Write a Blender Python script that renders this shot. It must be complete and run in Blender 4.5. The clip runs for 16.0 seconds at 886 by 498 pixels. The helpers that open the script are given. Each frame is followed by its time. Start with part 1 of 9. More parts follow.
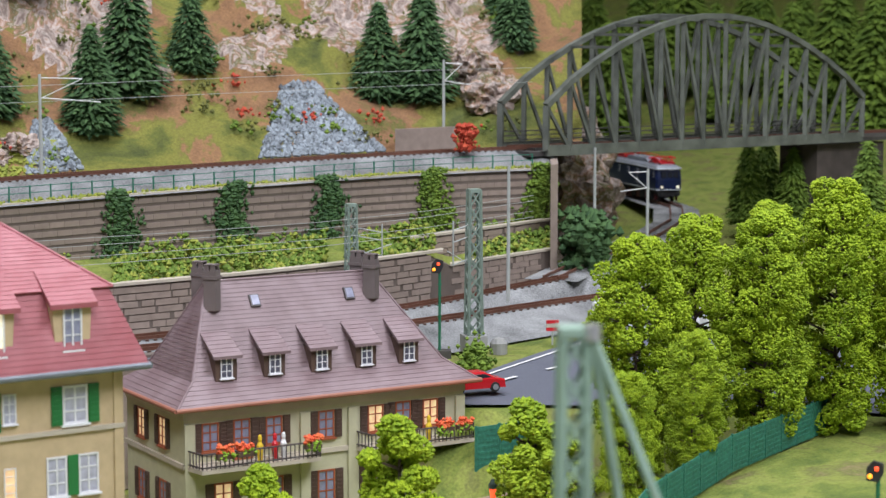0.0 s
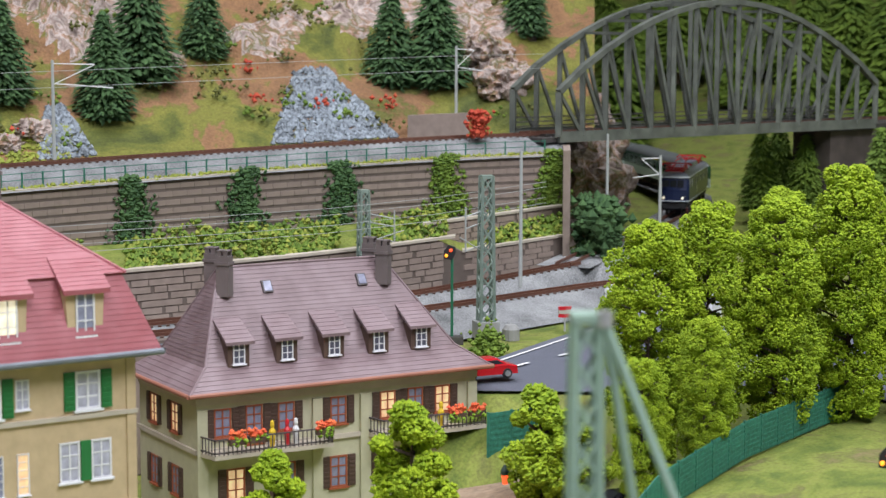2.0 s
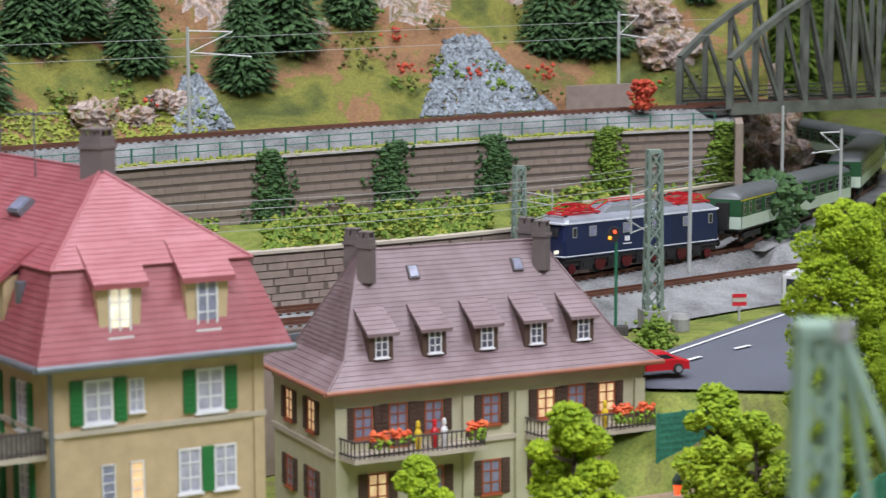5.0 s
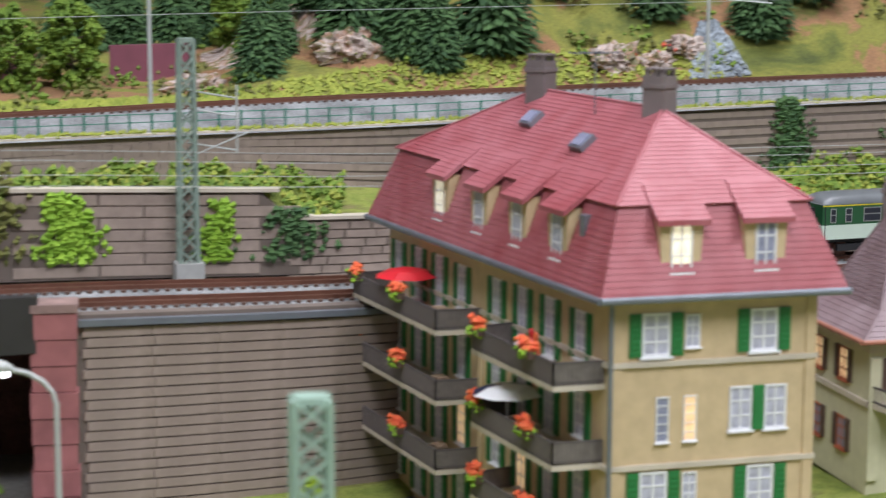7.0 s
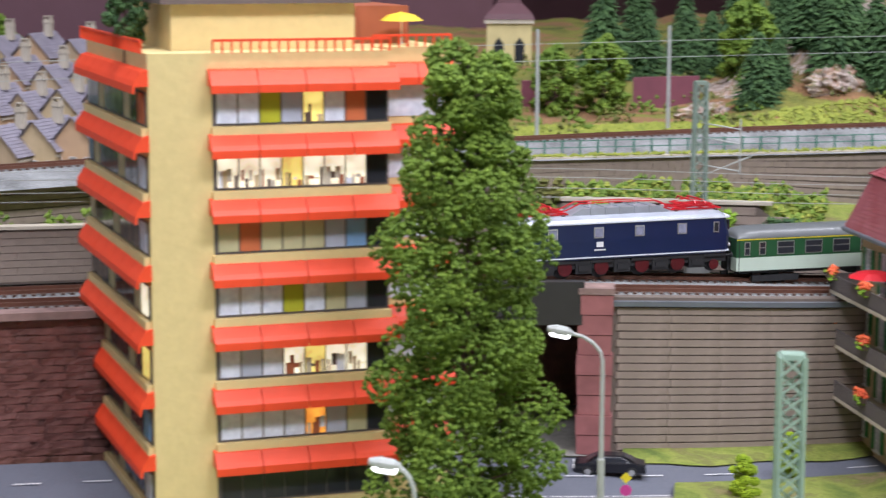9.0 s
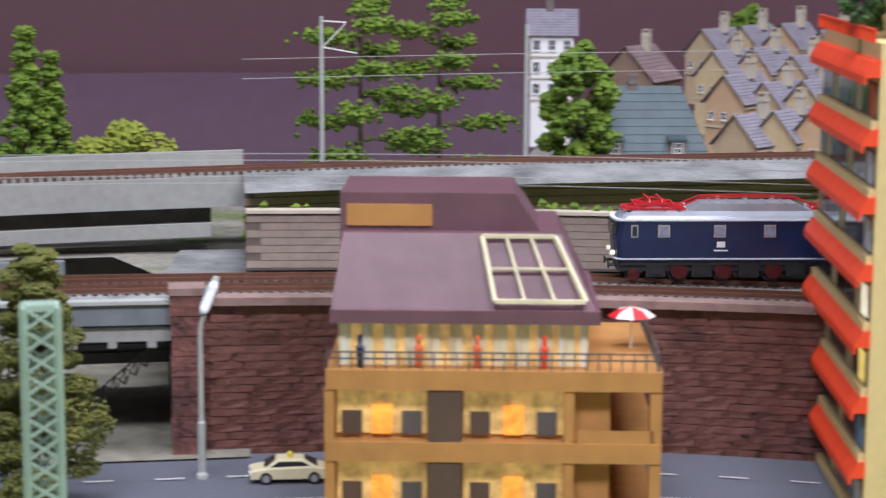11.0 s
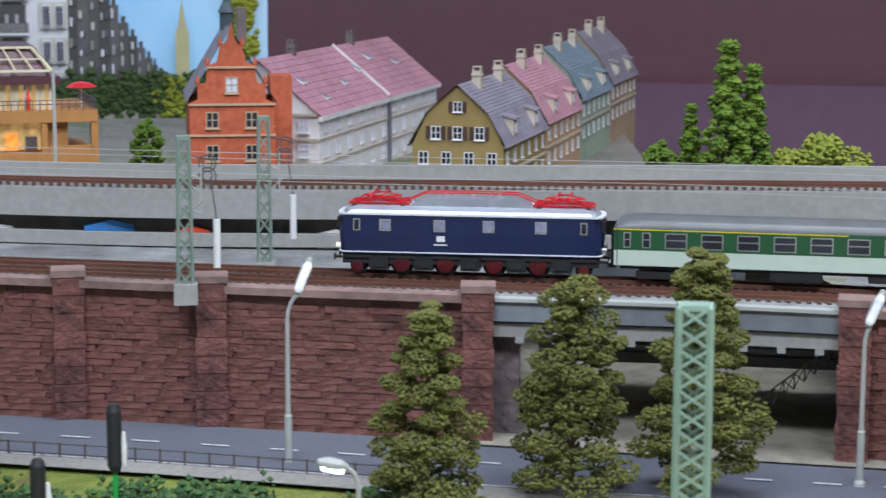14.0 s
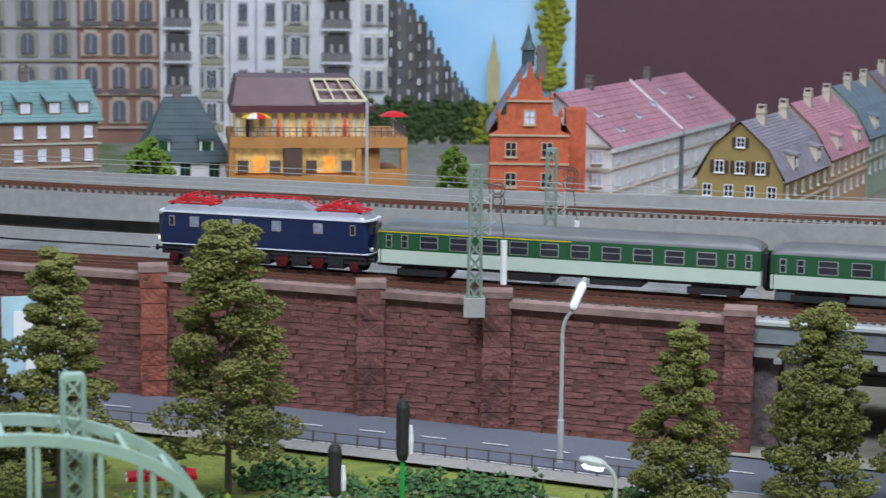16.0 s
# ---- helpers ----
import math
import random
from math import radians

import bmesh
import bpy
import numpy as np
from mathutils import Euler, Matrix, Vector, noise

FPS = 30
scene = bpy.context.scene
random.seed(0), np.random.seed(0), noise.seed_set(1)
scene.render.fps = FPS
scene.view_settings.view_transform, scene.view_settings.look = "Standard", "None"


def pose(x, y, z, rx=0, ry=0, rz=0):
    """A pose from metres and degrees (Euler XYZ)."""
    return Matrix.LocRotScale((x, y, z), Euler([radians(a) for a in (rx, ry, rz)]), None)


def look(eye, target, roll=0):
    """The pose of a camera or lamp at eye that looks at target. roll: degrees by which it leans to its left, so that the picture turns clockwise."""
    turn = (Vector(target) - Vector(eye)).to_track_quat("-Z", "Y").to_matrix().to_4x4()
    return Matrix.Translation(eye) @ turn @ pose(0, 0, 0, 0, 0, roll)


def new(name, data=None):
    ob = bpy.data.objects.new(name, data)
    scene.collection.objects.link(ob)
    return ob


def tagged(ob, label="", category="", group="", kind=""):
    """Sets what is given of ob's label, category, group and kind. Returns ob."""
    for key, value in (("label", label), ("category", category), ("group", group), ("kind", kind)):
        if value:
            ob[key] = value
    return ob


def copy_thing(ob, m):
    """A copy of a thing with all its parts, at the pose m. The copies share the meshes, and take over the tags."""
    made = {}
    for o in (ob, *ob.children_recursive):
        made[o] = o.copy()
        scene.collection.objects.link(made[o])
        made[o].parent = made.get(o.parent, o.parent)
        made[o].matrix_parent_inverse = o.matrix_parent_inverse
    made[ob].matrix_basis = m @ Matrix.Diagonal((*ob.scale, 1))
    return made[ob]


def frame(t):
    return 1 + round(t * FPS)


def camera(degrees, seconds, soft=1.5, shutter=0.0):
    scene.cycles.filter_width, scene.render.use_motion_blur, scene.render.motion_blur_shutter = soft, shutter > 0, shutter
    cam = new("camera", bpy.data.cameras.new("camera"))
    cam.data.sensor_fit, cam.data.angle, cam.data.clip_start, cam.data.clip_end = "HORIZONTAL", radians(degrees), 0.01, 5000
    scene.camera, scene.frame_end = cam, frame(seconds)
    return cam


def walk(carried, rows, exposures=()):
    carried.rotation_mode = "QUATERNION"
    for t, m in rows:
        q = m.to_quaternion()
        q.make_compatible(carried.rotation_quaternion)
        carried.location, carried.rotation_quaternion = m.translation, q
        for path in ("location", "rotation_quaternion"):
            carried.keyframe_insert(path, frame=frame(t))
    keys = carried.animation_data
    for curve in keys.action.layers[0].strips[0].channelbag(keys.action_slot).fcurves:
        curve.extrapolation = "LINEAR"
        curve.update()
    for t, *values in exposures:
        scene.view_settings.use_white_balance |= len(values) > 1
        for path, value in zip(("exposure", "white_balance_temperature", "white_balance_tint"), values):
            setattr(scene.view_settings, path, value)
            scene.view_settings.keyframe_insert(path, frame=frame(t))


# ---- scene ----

cam = camera(25.5, 16.0, soft=1.38, shutter=0.35)
PATH = [
    (0, (0.1096, 0.0520, 0.3294), (1.9870, 0.7036, 0.1043), 0.08),
    (0.5, (0.1095, 0.0520, 0.3293), (1.9865, 0.7045, 0.1031), 0.09),
    (1, (0.1096, 0.0520, 0.3294), (1.9857, 0.7060, 0.1005), 0.06),
    (1.5, (0.1096, 0.0520, 0.3294), (1.9841, 0.7093, 0.0965), 0.09),
    (2, (0.1097, 0.0520, 0.3294), (1.9814, 0.7150, 0.0903), 0.11),
    (2.5, (0.1095, 0.0520, 0.3294), (1.9765, 0.7268, 0.0860), 0.12),
    (3, (0.1095, 0.0520, 0.3294), (1.9717, 0.7384, 0.0816), 0.14),
    (3.2, (0.1096, 0.0520, 0.3294), (1.9687, 0.7458, 0.0799), 0.15),
    (5.3, (0.2500, 0.1165, 0.3133), (2.0470, 0.9538, 0.0493), -0.24),
    (5.5, (0.2487, 0.1203, 0.3130), (2.0333, 0.9832, 0.0474), -0.21),
    (6, (0.2333, 0.1308, 0.3138), (1.9620, 1.1001, 0.0458), 0.04),
    (6.5, (0.2176, 0.1423, 0.3125), (1.8744, 1.2256, 0.0271), 0.17),
    (7, (0.1989, 0.1510, 0.3106), (1.7726, 1.3453, -0.0007), 0.31),
    (7.5, (0.1848, 0.1607, 0.3110), (1.6751, 1.4567, -0.0037), 0.41),
    (8, (0.0921, 0.0905, 0.3295), (1.5010, 1.4748, 0.0156), 0.34),
    (8.5, (0.0229, 0.0250, 0.3446), (1.3599, 1.4790, 0.0312), 0.27),
    (9, (-0.0605, -0.0761, 0.3655), (1.1693, 1.4695, 0.0515), 0.15),
    (9.5, (-0.0570, -0.0881, 0.3668), (1.0152, 1.5702, 0.0502), 0.40),
    (10, (-0.0447, -0.0871, 0.3656), (0.8564, 1.6705, 0.0515), -0.25),
    (10.2, (-0.0419, -0.0902, 0.3658), (0.7902, 1.7012, 0.0516), 0.37),
    (12.3, (0.0017, 0.0204, 0.3467), (0.1700, 1.9874, 0.0259), -0.20),
    (12.5, (0.0003, 0.0051, 0.3492), (0.1208, 1.9753, 0.0271), 0.68),
    (13, (-0.0000, -0.1008, 0.3662), (0.0001, 1.8737, 0.0481), 0.02),
    (13.5, (0.0048, -0.1118, 0.3680), (-0.0799, 1.8611, 0.0511), 0.08),
    (14, (0.0098, -0.1102, 0.3677), (-0.1655, 1.8568, 0.0512), 0.18),
    (14.5, (0.0141, -0.1105, 0.3678), (-0.2352, 1.8486, 0.0517), 0.29),
    (15, (0.0304, -0.1806, 0.3789), (-0.2978, 1.7675, 0.0674), 0.43),
    (15.5, (0.0450, -0.2089, 0.3824), (-0.3715, 1.7241, 0.0823), 0.55),
    (16, (0.0627, -0.2429, 0.3872), (-0.4321, 1.6726, 0.0937), 0.68),
]
EXPOSURE = [(0, 0.08, 6500, 12), (5.3, 0.06, 6500, 12), (6.5, 0.15, 6500, 12), (7.5, 0.18, 6450, 12), (8.5, 0.26, 6450, 13), (9.3, 0.30, 6450, 15), (10.2, 0.26, 6450, 15), (12.3, 0.18, 6250, 12), (13, 0.14, 6150, 10), (16, 0.09, 6100, 9)]
cam.data.dof.use_dof, cam.data.dof.focus_distance, cam.data.dof.aperture_fstop = True, 1.64, 18.0
walk(cam, [(t, look(e, q, r)) for t, e, q, r in PATH], EXPOSURE)

# ---- light: the hall's ceiling lamps ----
world = bpy.data.worlds.new("hall")
scene.world = world
world.use_nodes = True
world.node_tree.nodes["Background"].inputs[0].default_value = (0.95, 0.97, 1.0, 1)
world.node_tree.nodes["Background"].inputs[1].default_value = 0.25
scene.view_settings.exposure = 0.0


def ceiling_lamp(x, y, z, sx, sy, watts):
    data = bpy.data.lights.new("ceiling_lamp_light", "AREA")
    data.shape, data.size, data.size_y, data.energy = "RECTANGLE", sx, sy, watts
    data.color = (0.94, 0.97, 1.06)
    ob = new("ceiling_lamp_light", data)
    ob.matrix_basis = pose(x, y, z)
    return ob


for lx, ly, watts in ((-0.7, -0.6, 52), (0.9, -0.9, 56), (0.3, 1.0, 30), (2.0, 0.7, 30)):
    ceiling_lamp(lx, ly, 2.3, 1.2, 0.5, watts)


# ---- materials ----
def mat(name, color, rough=0.6, metal=0.0, var=0.12, scale=60.0, bump=0.15, bscale=None, color2=None, spec=0.5, coarse=8.0, emit=0.0, island=0.0):
    """A grained material: a base colour with variation at two scales and fine relief."""
    m = bpy.data.materials.new(name)
    m.use_nodes = True
    nt = m.node_tree
    b = nt.nodes["Principled BSDF"]
    b.inputs["Roughness"].default_value = rough
    b.inputs["Metallic"].default_value = metal
    b.inputs["Specular IOR Level"].default_value = spec
    tc = nt.nodes.new("ShaderNodeTexCoord")
    n1 = nt.nodes.new("ShaderNodeTexNoise")
    n1.inputs["Scale"].default_value = scale
    n1.inputs["Detail"].default_value = 4
    n2 = nt.nodes.new("ShaderNodeTexNoise")
    n2.inputs["Scale"].default_value = coarse
    n2.inputs["Detail"].default_value = 5
    for n in (n1, n2):
        nt.links.new(tc.outputs["Object"], n.inputs["Vector"])
    add = nt.nodes.new("ShaderNodeMath")
    add.operation = "ADD"
    nt.links.new(n1.outputs["Fac"], add.inputs[0])
    nt.links.new(n2.outputs["Fac"], add.inputs[1])
    last = add
    if island:
        g = nt.nodes.new("ShaderNodeNewGeometry")
        mul = nt.nodes.new("ShaderNodeMath")
        mul.operation = "MULTIPLY_ADD"
        mul.inputs[1].default_value = island
        nt.links.new(g.outputs["Random Per Island"], mul.inputs[0])
        nt.links.new(add.outputs[0], mul.inputs[2])
        last = mul
    ramp = nt.nodes.new("ShaderNodeMapRange")
    ramp.inputs["From Min"].default_value = 0.6
    ramp.inputs["From Max"].default_value = 1.4 + island
    nt.links.new(last.outputs[0], ramp.inputs["Value"])
    mix = nt.nodes.new("ShaderNodeMix")
    mix.data_type = "RGBA"
    c = Vector(color)
    lo = tuple(c * (1 - var * 1.6)) if color2 is None else tuple(color)
    hi = tuple(min(1, v * (1 + var * 1.6)) for v in c) if color2 is None else tuple(color2)
    mix.inputs["A"].default_value = (*lo, 1)
    mix.inputs["B"].default_value = (*hi, 1)
    nt.links.new(ramp.outputs["Result"], mix.inputs["Factor"])
    nt.links.new(mix.outputs["Result"], b.inputs["Base Color"])
    if emit:
        nt.links.new(mix.outputs["Result"], b.inputs["Emission Color"])
        b.inputs["Emission Strength"].default_value = emit
    if bump:
        bp = nt.nodes.new("ShaderNodeBump")
        bp.inputs["Strength"].default_value = bump
        bp.inputs["Distance"].default_value = 0.002
        n3 = n1
        if bscale:
            n3 = nt.nodes.new("ShaderNodeTexNoise")
            n3.inputs["Scale"].default_value = bscale
            n3.inputs["Detail"].default_value = 5
            nt.links.new(tc.outputs["Object"], n3.inputs["Vector"])
        nt.links.new(n3.outputs["Fac"], bp.inputs["Height"])
        nt.links.new(bp.outputs["Normal"], b.inputs["Normal"])
    return m


def ground_mat(name, stops, scale, bump=0.6, bscale=300.0, rough=0.9, fine=180.0):
    """Scattered ground cover: patches of several colours by noise, fine grain over them."""
    m = mat(name, (0.2, 0.2, 0.2), rough, bump=bump, bscale=bscale)
    nt = m.node_tree
    b = nt.nodes["Principled BSDF"]
    tc = nt.nodes["Texture Coordinate"]
    n = nt.nodes.new("ShaderNodeTexNoise")
    n.inputs["Scale"].default_value, n.inputs["Detail"].default_value, n.inputs["Roughness"].default_value = scale, 6, 0.62
    n.inputs["Distortion"].default_value = 0.6
    nt.links.new(tc.outputs["Object"], n.inputs["Vector"])
    r = nt.nodes.new("ShaderNodeValToRGB")
    els = r.color_ramp.elements
    els[0].position, els[0].color = stops[0][0], (*stops[0][1], 1)
    els[1].position, els[1].color = stops[-1][0], (*stops[-1][1], 1)
    for p, c in stops[1:-1]:
        e = els.new(p)
        e.color = (*c, 1)
    nt.links.new(n.outputs["Fac"], r.inputs["Fac"])
    f = nt.nodes.new("ShaderNodeTexNoise")
    f.inputs["Scale"].default_value, f.inputs["Detail"].default_value = fine, 3
    nt.links.new(tc.outputs["Object"], f.inputs["Vector"])
    mr = nt.nodes.new("ShaderNodeMapRange")
    mr.inputs["To Min"].default_value, mr.inputs["To Max"].default_value = 0.45, 1.55
    nt.links.new(f.outputs["Fac"], mr.inputs["Value"])
    mx = nt.nodes.new("ShaderNodeMix")
    mx.data_type, mx.blend_type = "RGBA", "MULTIPLY"
    mx.inputs["Factor"].default_value = 1.0
    nt.links.new(r.outputs["Color"], mx.inputs["A"])
    nt.links.new(mr.outputs["Result"], mx.inputs["B"])
    nt.links.new(mx.outputs["Result"], b.inputs["Base Color"])
    return m


def glow(name, color, strength):
    m = mat(name, color, 0.5, emit=strength, bump=0, var=0.35, scale=150, coarse=60)
    return m


GRASS = ground_mat("grass_flock", [(0.3, (0.085, 0.125, 0.02)), (0.44, (0.15, 0.19, 0.03)), (0.52, (0.21, 0.24, 0.045)), (0.60, (0.14, 0.15, 0.035)), (0.7, (0.24, 0.17, 0.09))], 22, fine=420)
HILL = ground_mat("hill_cover", [(0.30, (0.055, 0.07, 0.016)), (0.38, (0.11, 0.125, 0.022)), (0.455, (0.20, 0.195, 0.035)), (0.495, (0.16, 0.155, 0.03)), (0.52, (0.27, 0.145, 0.065)), (0.58, (0.22, 0.115, 0.055)), (0.63, (0.11, 0.115, 0.024)), (0.70, (0.19, 0.175, 0.04))], 8.5, bump=1.0, bscale=200, fine=420)
ROCK = ground_mat("painted_rock", [(0.30, (0.088, 0.062, 0.052)), (0.37, (0.272, 0.203, 0.170)), (0.42, (0.448, 0.367, 0.326)), (0.46, (0.136, 0.133, 0.044)), (0.50, (0.336, 0.195, 0.133)), (0.55, (0.496, 0.421, 0.377)), (0.60, (0.240, 0.172, 0.141)), (0.66, (0.464, 0.390, 0.348)), (0.74, (0.120, 0.109, 0.044))], 34, bump=1.0, bscale=150, fine=140)
EARTH = ground_mat("brown_earth", [(0.3, (0.22, 0.15, 0.10)), (0.5, (0.34, 0.24, 0.16)), (0.7, (0.42, 0.32, 0.24))], 12)
SCREE = mat("grey_gravel", (0.22, 0.25, 0.275), 0.9, var=0.6, scale=220, bump=0.9, island=0.8)
BALLAST = mat("ballast", (0.24, 0.245, 0.245), 0.95, var=0.5, scale=700, bump=0.9, bscale=500, coarse=25)
SLEEPER = mat("brown_sleeper", (0.10, 0.055, 0.04), 0.8)
RAIL = mat("rusty_rail", (0.17, 0.075, 0.05), 0.45, metal=0.3, var=0.2)
ASPHALT = mat("grey_asphalt", (0.112, 0.12, 0.15), 0.8, var=0.12, scale=500, bump=0.2)
PAVING = mat("grey_paving", (0.27, 0.255, 0.235), 0.9, var=0.18, scale=260)
WHITE = mat("white_paint", (0.8, 0.8, 0.8), 0.5, var=0.05)
BRICKRED = mat("dark_red_stone", (0.165, 0.066, 0.055), 0.6, var=0.45, scale=90, bump=1.0, bscale=240, coarse=14, island=0.35)
BRICKRED2 = mat("dark_red_pier", (0.15, 0.058, 0.05), 0.65, var=0.5, scale=130, bump=1.0, bscale=260, coarse=30)
CAPSTONE = mat("coping_stone", (0.26, 0.17, 0.15), 0.8, var=0.3, scale=90)
BLOCKWALL = mat("brown_block", (0.30, 0.235, 0.195), 0.8, var=0.14, scale=120, coarse=7, bump=0.3, island=0.04)
BLOCKJOINT = mat("dark_joint", (0.15, 0.118, 0.098), 0.9)
CONCRETE = mat("grey_concrete", (0.33, 0.33, 0.315), 0.75, var=0.1, scale=140, coarse=6)
GIRDERGREY = mat("grey_blue_girder", (0.20, 0.22, 0.245), 0.45, var=0.2, scale=80)
DARKMETAL = mat("dark_girder", (0.07, 0.065, 0.06), 0.55, var=0.3, scale=100)
MASTGREEN = mat("grey_green_paint", (0.23, 0.30, 0.25), 0.5, var=0.15)
POLEGREY = mat("grey_pole", (0.42, 0.44, 0.42), 0.5, var=0.1)
BRIDGEMAT = mat("weathered_bridge_steel", (0.115, 0.125, 0.105), 0.6, var=0.35, scale=60, coarse=20)
PURPLE = mat("purple_board", (0.116, 0.050, 0.066), 0.5, var=0.06, scale=40, coarse=2, bump=0.05)
PURPLEGLOSS = mat("purple_glossy_board", (0.155, 0.092, 0.135), 0.18, var=0.06, scale=40, coarse=2, bump=0.02)
# the sky print gets slight emission as added brightness; the board is no lamp
SKYBLUE = mat("printed_sky_glow", (0.30, 0.60, 0.92), 0.6, color2=(0.72, 0.87, 1.0), scale=3, coarse=1.5, bump=0, emit=0.18)
REDTILE = mat("red_roof_tiles", (0.29, 0.058, 0.066), 0.5, scale=60, coarse=7, bump=0.15, color2=(0.43, 0.155, 0.175))
BROWNTILE = mat("brown_violet_roof_tiles", (0.165, 0.105, 0.11), 0.5, scale=60, coarse=12, bump=0.15, color2=(0.30, 0.225, 0.235))
OCHREWALL = mat("ochre_plaster", (0.55, 0.42, 0.25), 0.8, var=0.1, scale=120, coarse=9)
GREENISHWALL = mat("pale_green_plaster", (0.52, 0.50, 0.34), 0.8, var=0.08, scale=120, coarse=9)
YELLOWWALL = mat("yellow_plaster", (0.74, 0.58, 0.27), 0.6, var=0.05, scale=150, coarse=6)
ORANGE = mat("orange_red_awning", (0.90, 0.075, 0.022), 0.5, var=0.08, bump=0.05)
GREENSHUT = mat("green_shutter", (0.02, 0.19, 0.05), 0.5, var=0.15)
BROWNWOOD = mat("dark_brown_shutter", (0.10, 0.06, 0.045), 0.6)
TERRAFRAME = mat("terracotta_window_frame", (0.36, 0.10, 0.045), 0.5)
WHITEFRAME = mat("white_window_frame", (0.78, 0.78, 0.80), 0.5, var=0.04)
CURTAIN = mat("pale_curtain", (0.66, 0.68, 0.86), 0.8, var=0.2, scale=200)
PANE = mat("grey_blue_pane", (0.26, 0.27, 0.37), 0.25, var=0.25, scale=200)
PALEPANE = mat("pale_blue_pane", (0.46, 0.46, 0.56), 0.3, var=0.3, scale=160)
DARKPANE = mat("dark_grey_pane", (0.11, 0.11, 0.15), 0.2, var=0.25, scale=200)
DARKGLASS = mat("dark_pane", (0.03, 0.032, 0.04), 0.1, var=0.1, bump=0)
LITWARM = glow("lit_room_warm", (1.0, 0.50, 0.27), 0.62)
LITWHITE = glow("lit_room_white", (1.0, 0.75, 0.50), 0.80)
LITORANGE = glow("lit_room_orange", (1.0, 0.28, 0.04), 0.8)
GUTTER = mat("grey_gutter", (0.20, 0.22, 0.25), 0.4, metal=0.4)
COPPER = mat("copper_gutter", (0.34, 0.14, 0.09), 0.45)
CHIMNEY = mat("grey_brown_chimney", (0.17, 0.14, 0.135), 0.85)
RAILING = mat("dark_railing", (0.10, 0.085, 0.085), 0.5)
SLAB = mat("pale_slab", (0.52, 0.46, 0.37), 0.7)
LOCOBLUE = mat("dark_blue_lacquer", (0.010, 0.019, 0.070), 0.28, var=0.08, bump=0.02)
LOCOROOF = mat("silver_grey_roof", (0.40, 0.43, 0.49), 0.30, metal=0.35, var=0.12)
PALELINE = mat("pale_blue_line", (0.72, 0.76, 0.82), 0.4, var=0.05, bump=0)
LOCORED = mat("red_pantograph", (0.62, 0.02, 0.03), 0.4)
LOCOBLACK = mat("black_underframe", (0.02, 0.02, 0.022), 0.6)
WHEELRED = mat("red_wheel", (0.085, 0.005, 0.008), 0.45, var=0.3, scale=300)
COACHGREEN = mat("dark_green_lacquer", (0.022, 0.095, 0.038), 0.35, var=0.06, bump=0.02)
COACHPALE = mat("pale_mint_lacquer", (0.55, 0.66, 0.55), 0.4, var=0.05, bump=0.02)
COACHROOF = mat("dark_grey_roof", (0.14, 0.15, 0.155), 0.35, var=0.12)
YELLOW = mat("yellow_line", (0.75, 0.6, 0.03), 0.5)
STEEL = mat("bare_steel", (0.6, 0.6, 0.6), 0.35, metal=0.8)
FOLBRIGHT = mat("bright_green_foliage", (0.115, 0.215, 0.005), 0.8, scale=90, coarse=18, island=0.6, bump=0.2, color2=(0.44, 0.56, 0.015))
FOLMID = mat("mid_green_foliage", (0.042, 0.095, 0.008), 0.8, scale=90, coarse=18, island=0.6, bump=0.2, color2=(0.20, 0.30, 0.03))
FOLDARK = mat("dark_fir_foliage", (0.014, 0.050, 0.017), 0.85, scale=140, coarse=30, island=0.8, bump=0.2, color2=(0.085, 0.17, 0.05))
FOLOLIVE = mat("olive_foliage", (0.055, 0.066, 0.016), 0.85, scale=110, coarse=22, island=0.6, bump=0.2, color2=(0.20, 0.20, 0.045))
FOLLEAF = mat("yellow_green_foliage", (0.14, 0.19, 0.02), 0.8, scale=110, coarse=22, island=0.6, bump=0.2, color2=(0.38, 0.40, 0.06))
FOLLIME = mat("lime_foliage", (0.12, 0.25, 0.01), 0.8, scale=140, coarse=30, island=1.0, bump=0.3, color2=(0.30, 0.48, 0.04))
FOLRED = mat("red_foliage", (0.38, 0.03, 0.02), 0.8, island=0.8, color2=(0.6, 0.10, 0.04))
FLOWER = mat("orange_red_flowers", (0.70, 0.06, 0.03), 0.7, island=1.0, color2=(0.85, 0.22, 0.06), scale=200)
FLOWERYEL = mat("yellow_flowers", (0.8, 0.55, 0.03), 0.7)
BARK = mat("brown_bark", (0.10, 0.07, 0.05), 0.9)
FENCEGREEN = mat("green_mesh_fence", (0.032, 0.18, 0.12), 0.6, var=0.3, scale=400)
CARRED = mat("red_car_paint", (0.5, 0.012, 0.02), 0.2, var=0.03, bump=0)
CARBLACK = mat("black_car_paint", (0.012, 0.012, 0.016), 0.15, var=0.03, bump=0)
CARWHITE = mat("white_car_paint", (0.8, 0.8, 0.8), 0.25, var=0.03, bump=0)
CREAM = mat("cream_car_paint", (0.75, 0.68, 0.45), 0.25, var=0.03, bump=0)
RUBBER = mat("black_rubber", (0.02, 0.02, 0.02), 0.8)
LEDBLUE = glow("cold_lamp_glow", (0.75, 0.88, 1.0), 6.0)
LEDRED = glow("red_signal_glow", (1.0, 0.07, 0.02), 1.6)
LEDORANGE = glow("orange_signal_glow", (1.0, 0.28, 0.02), 2.0)


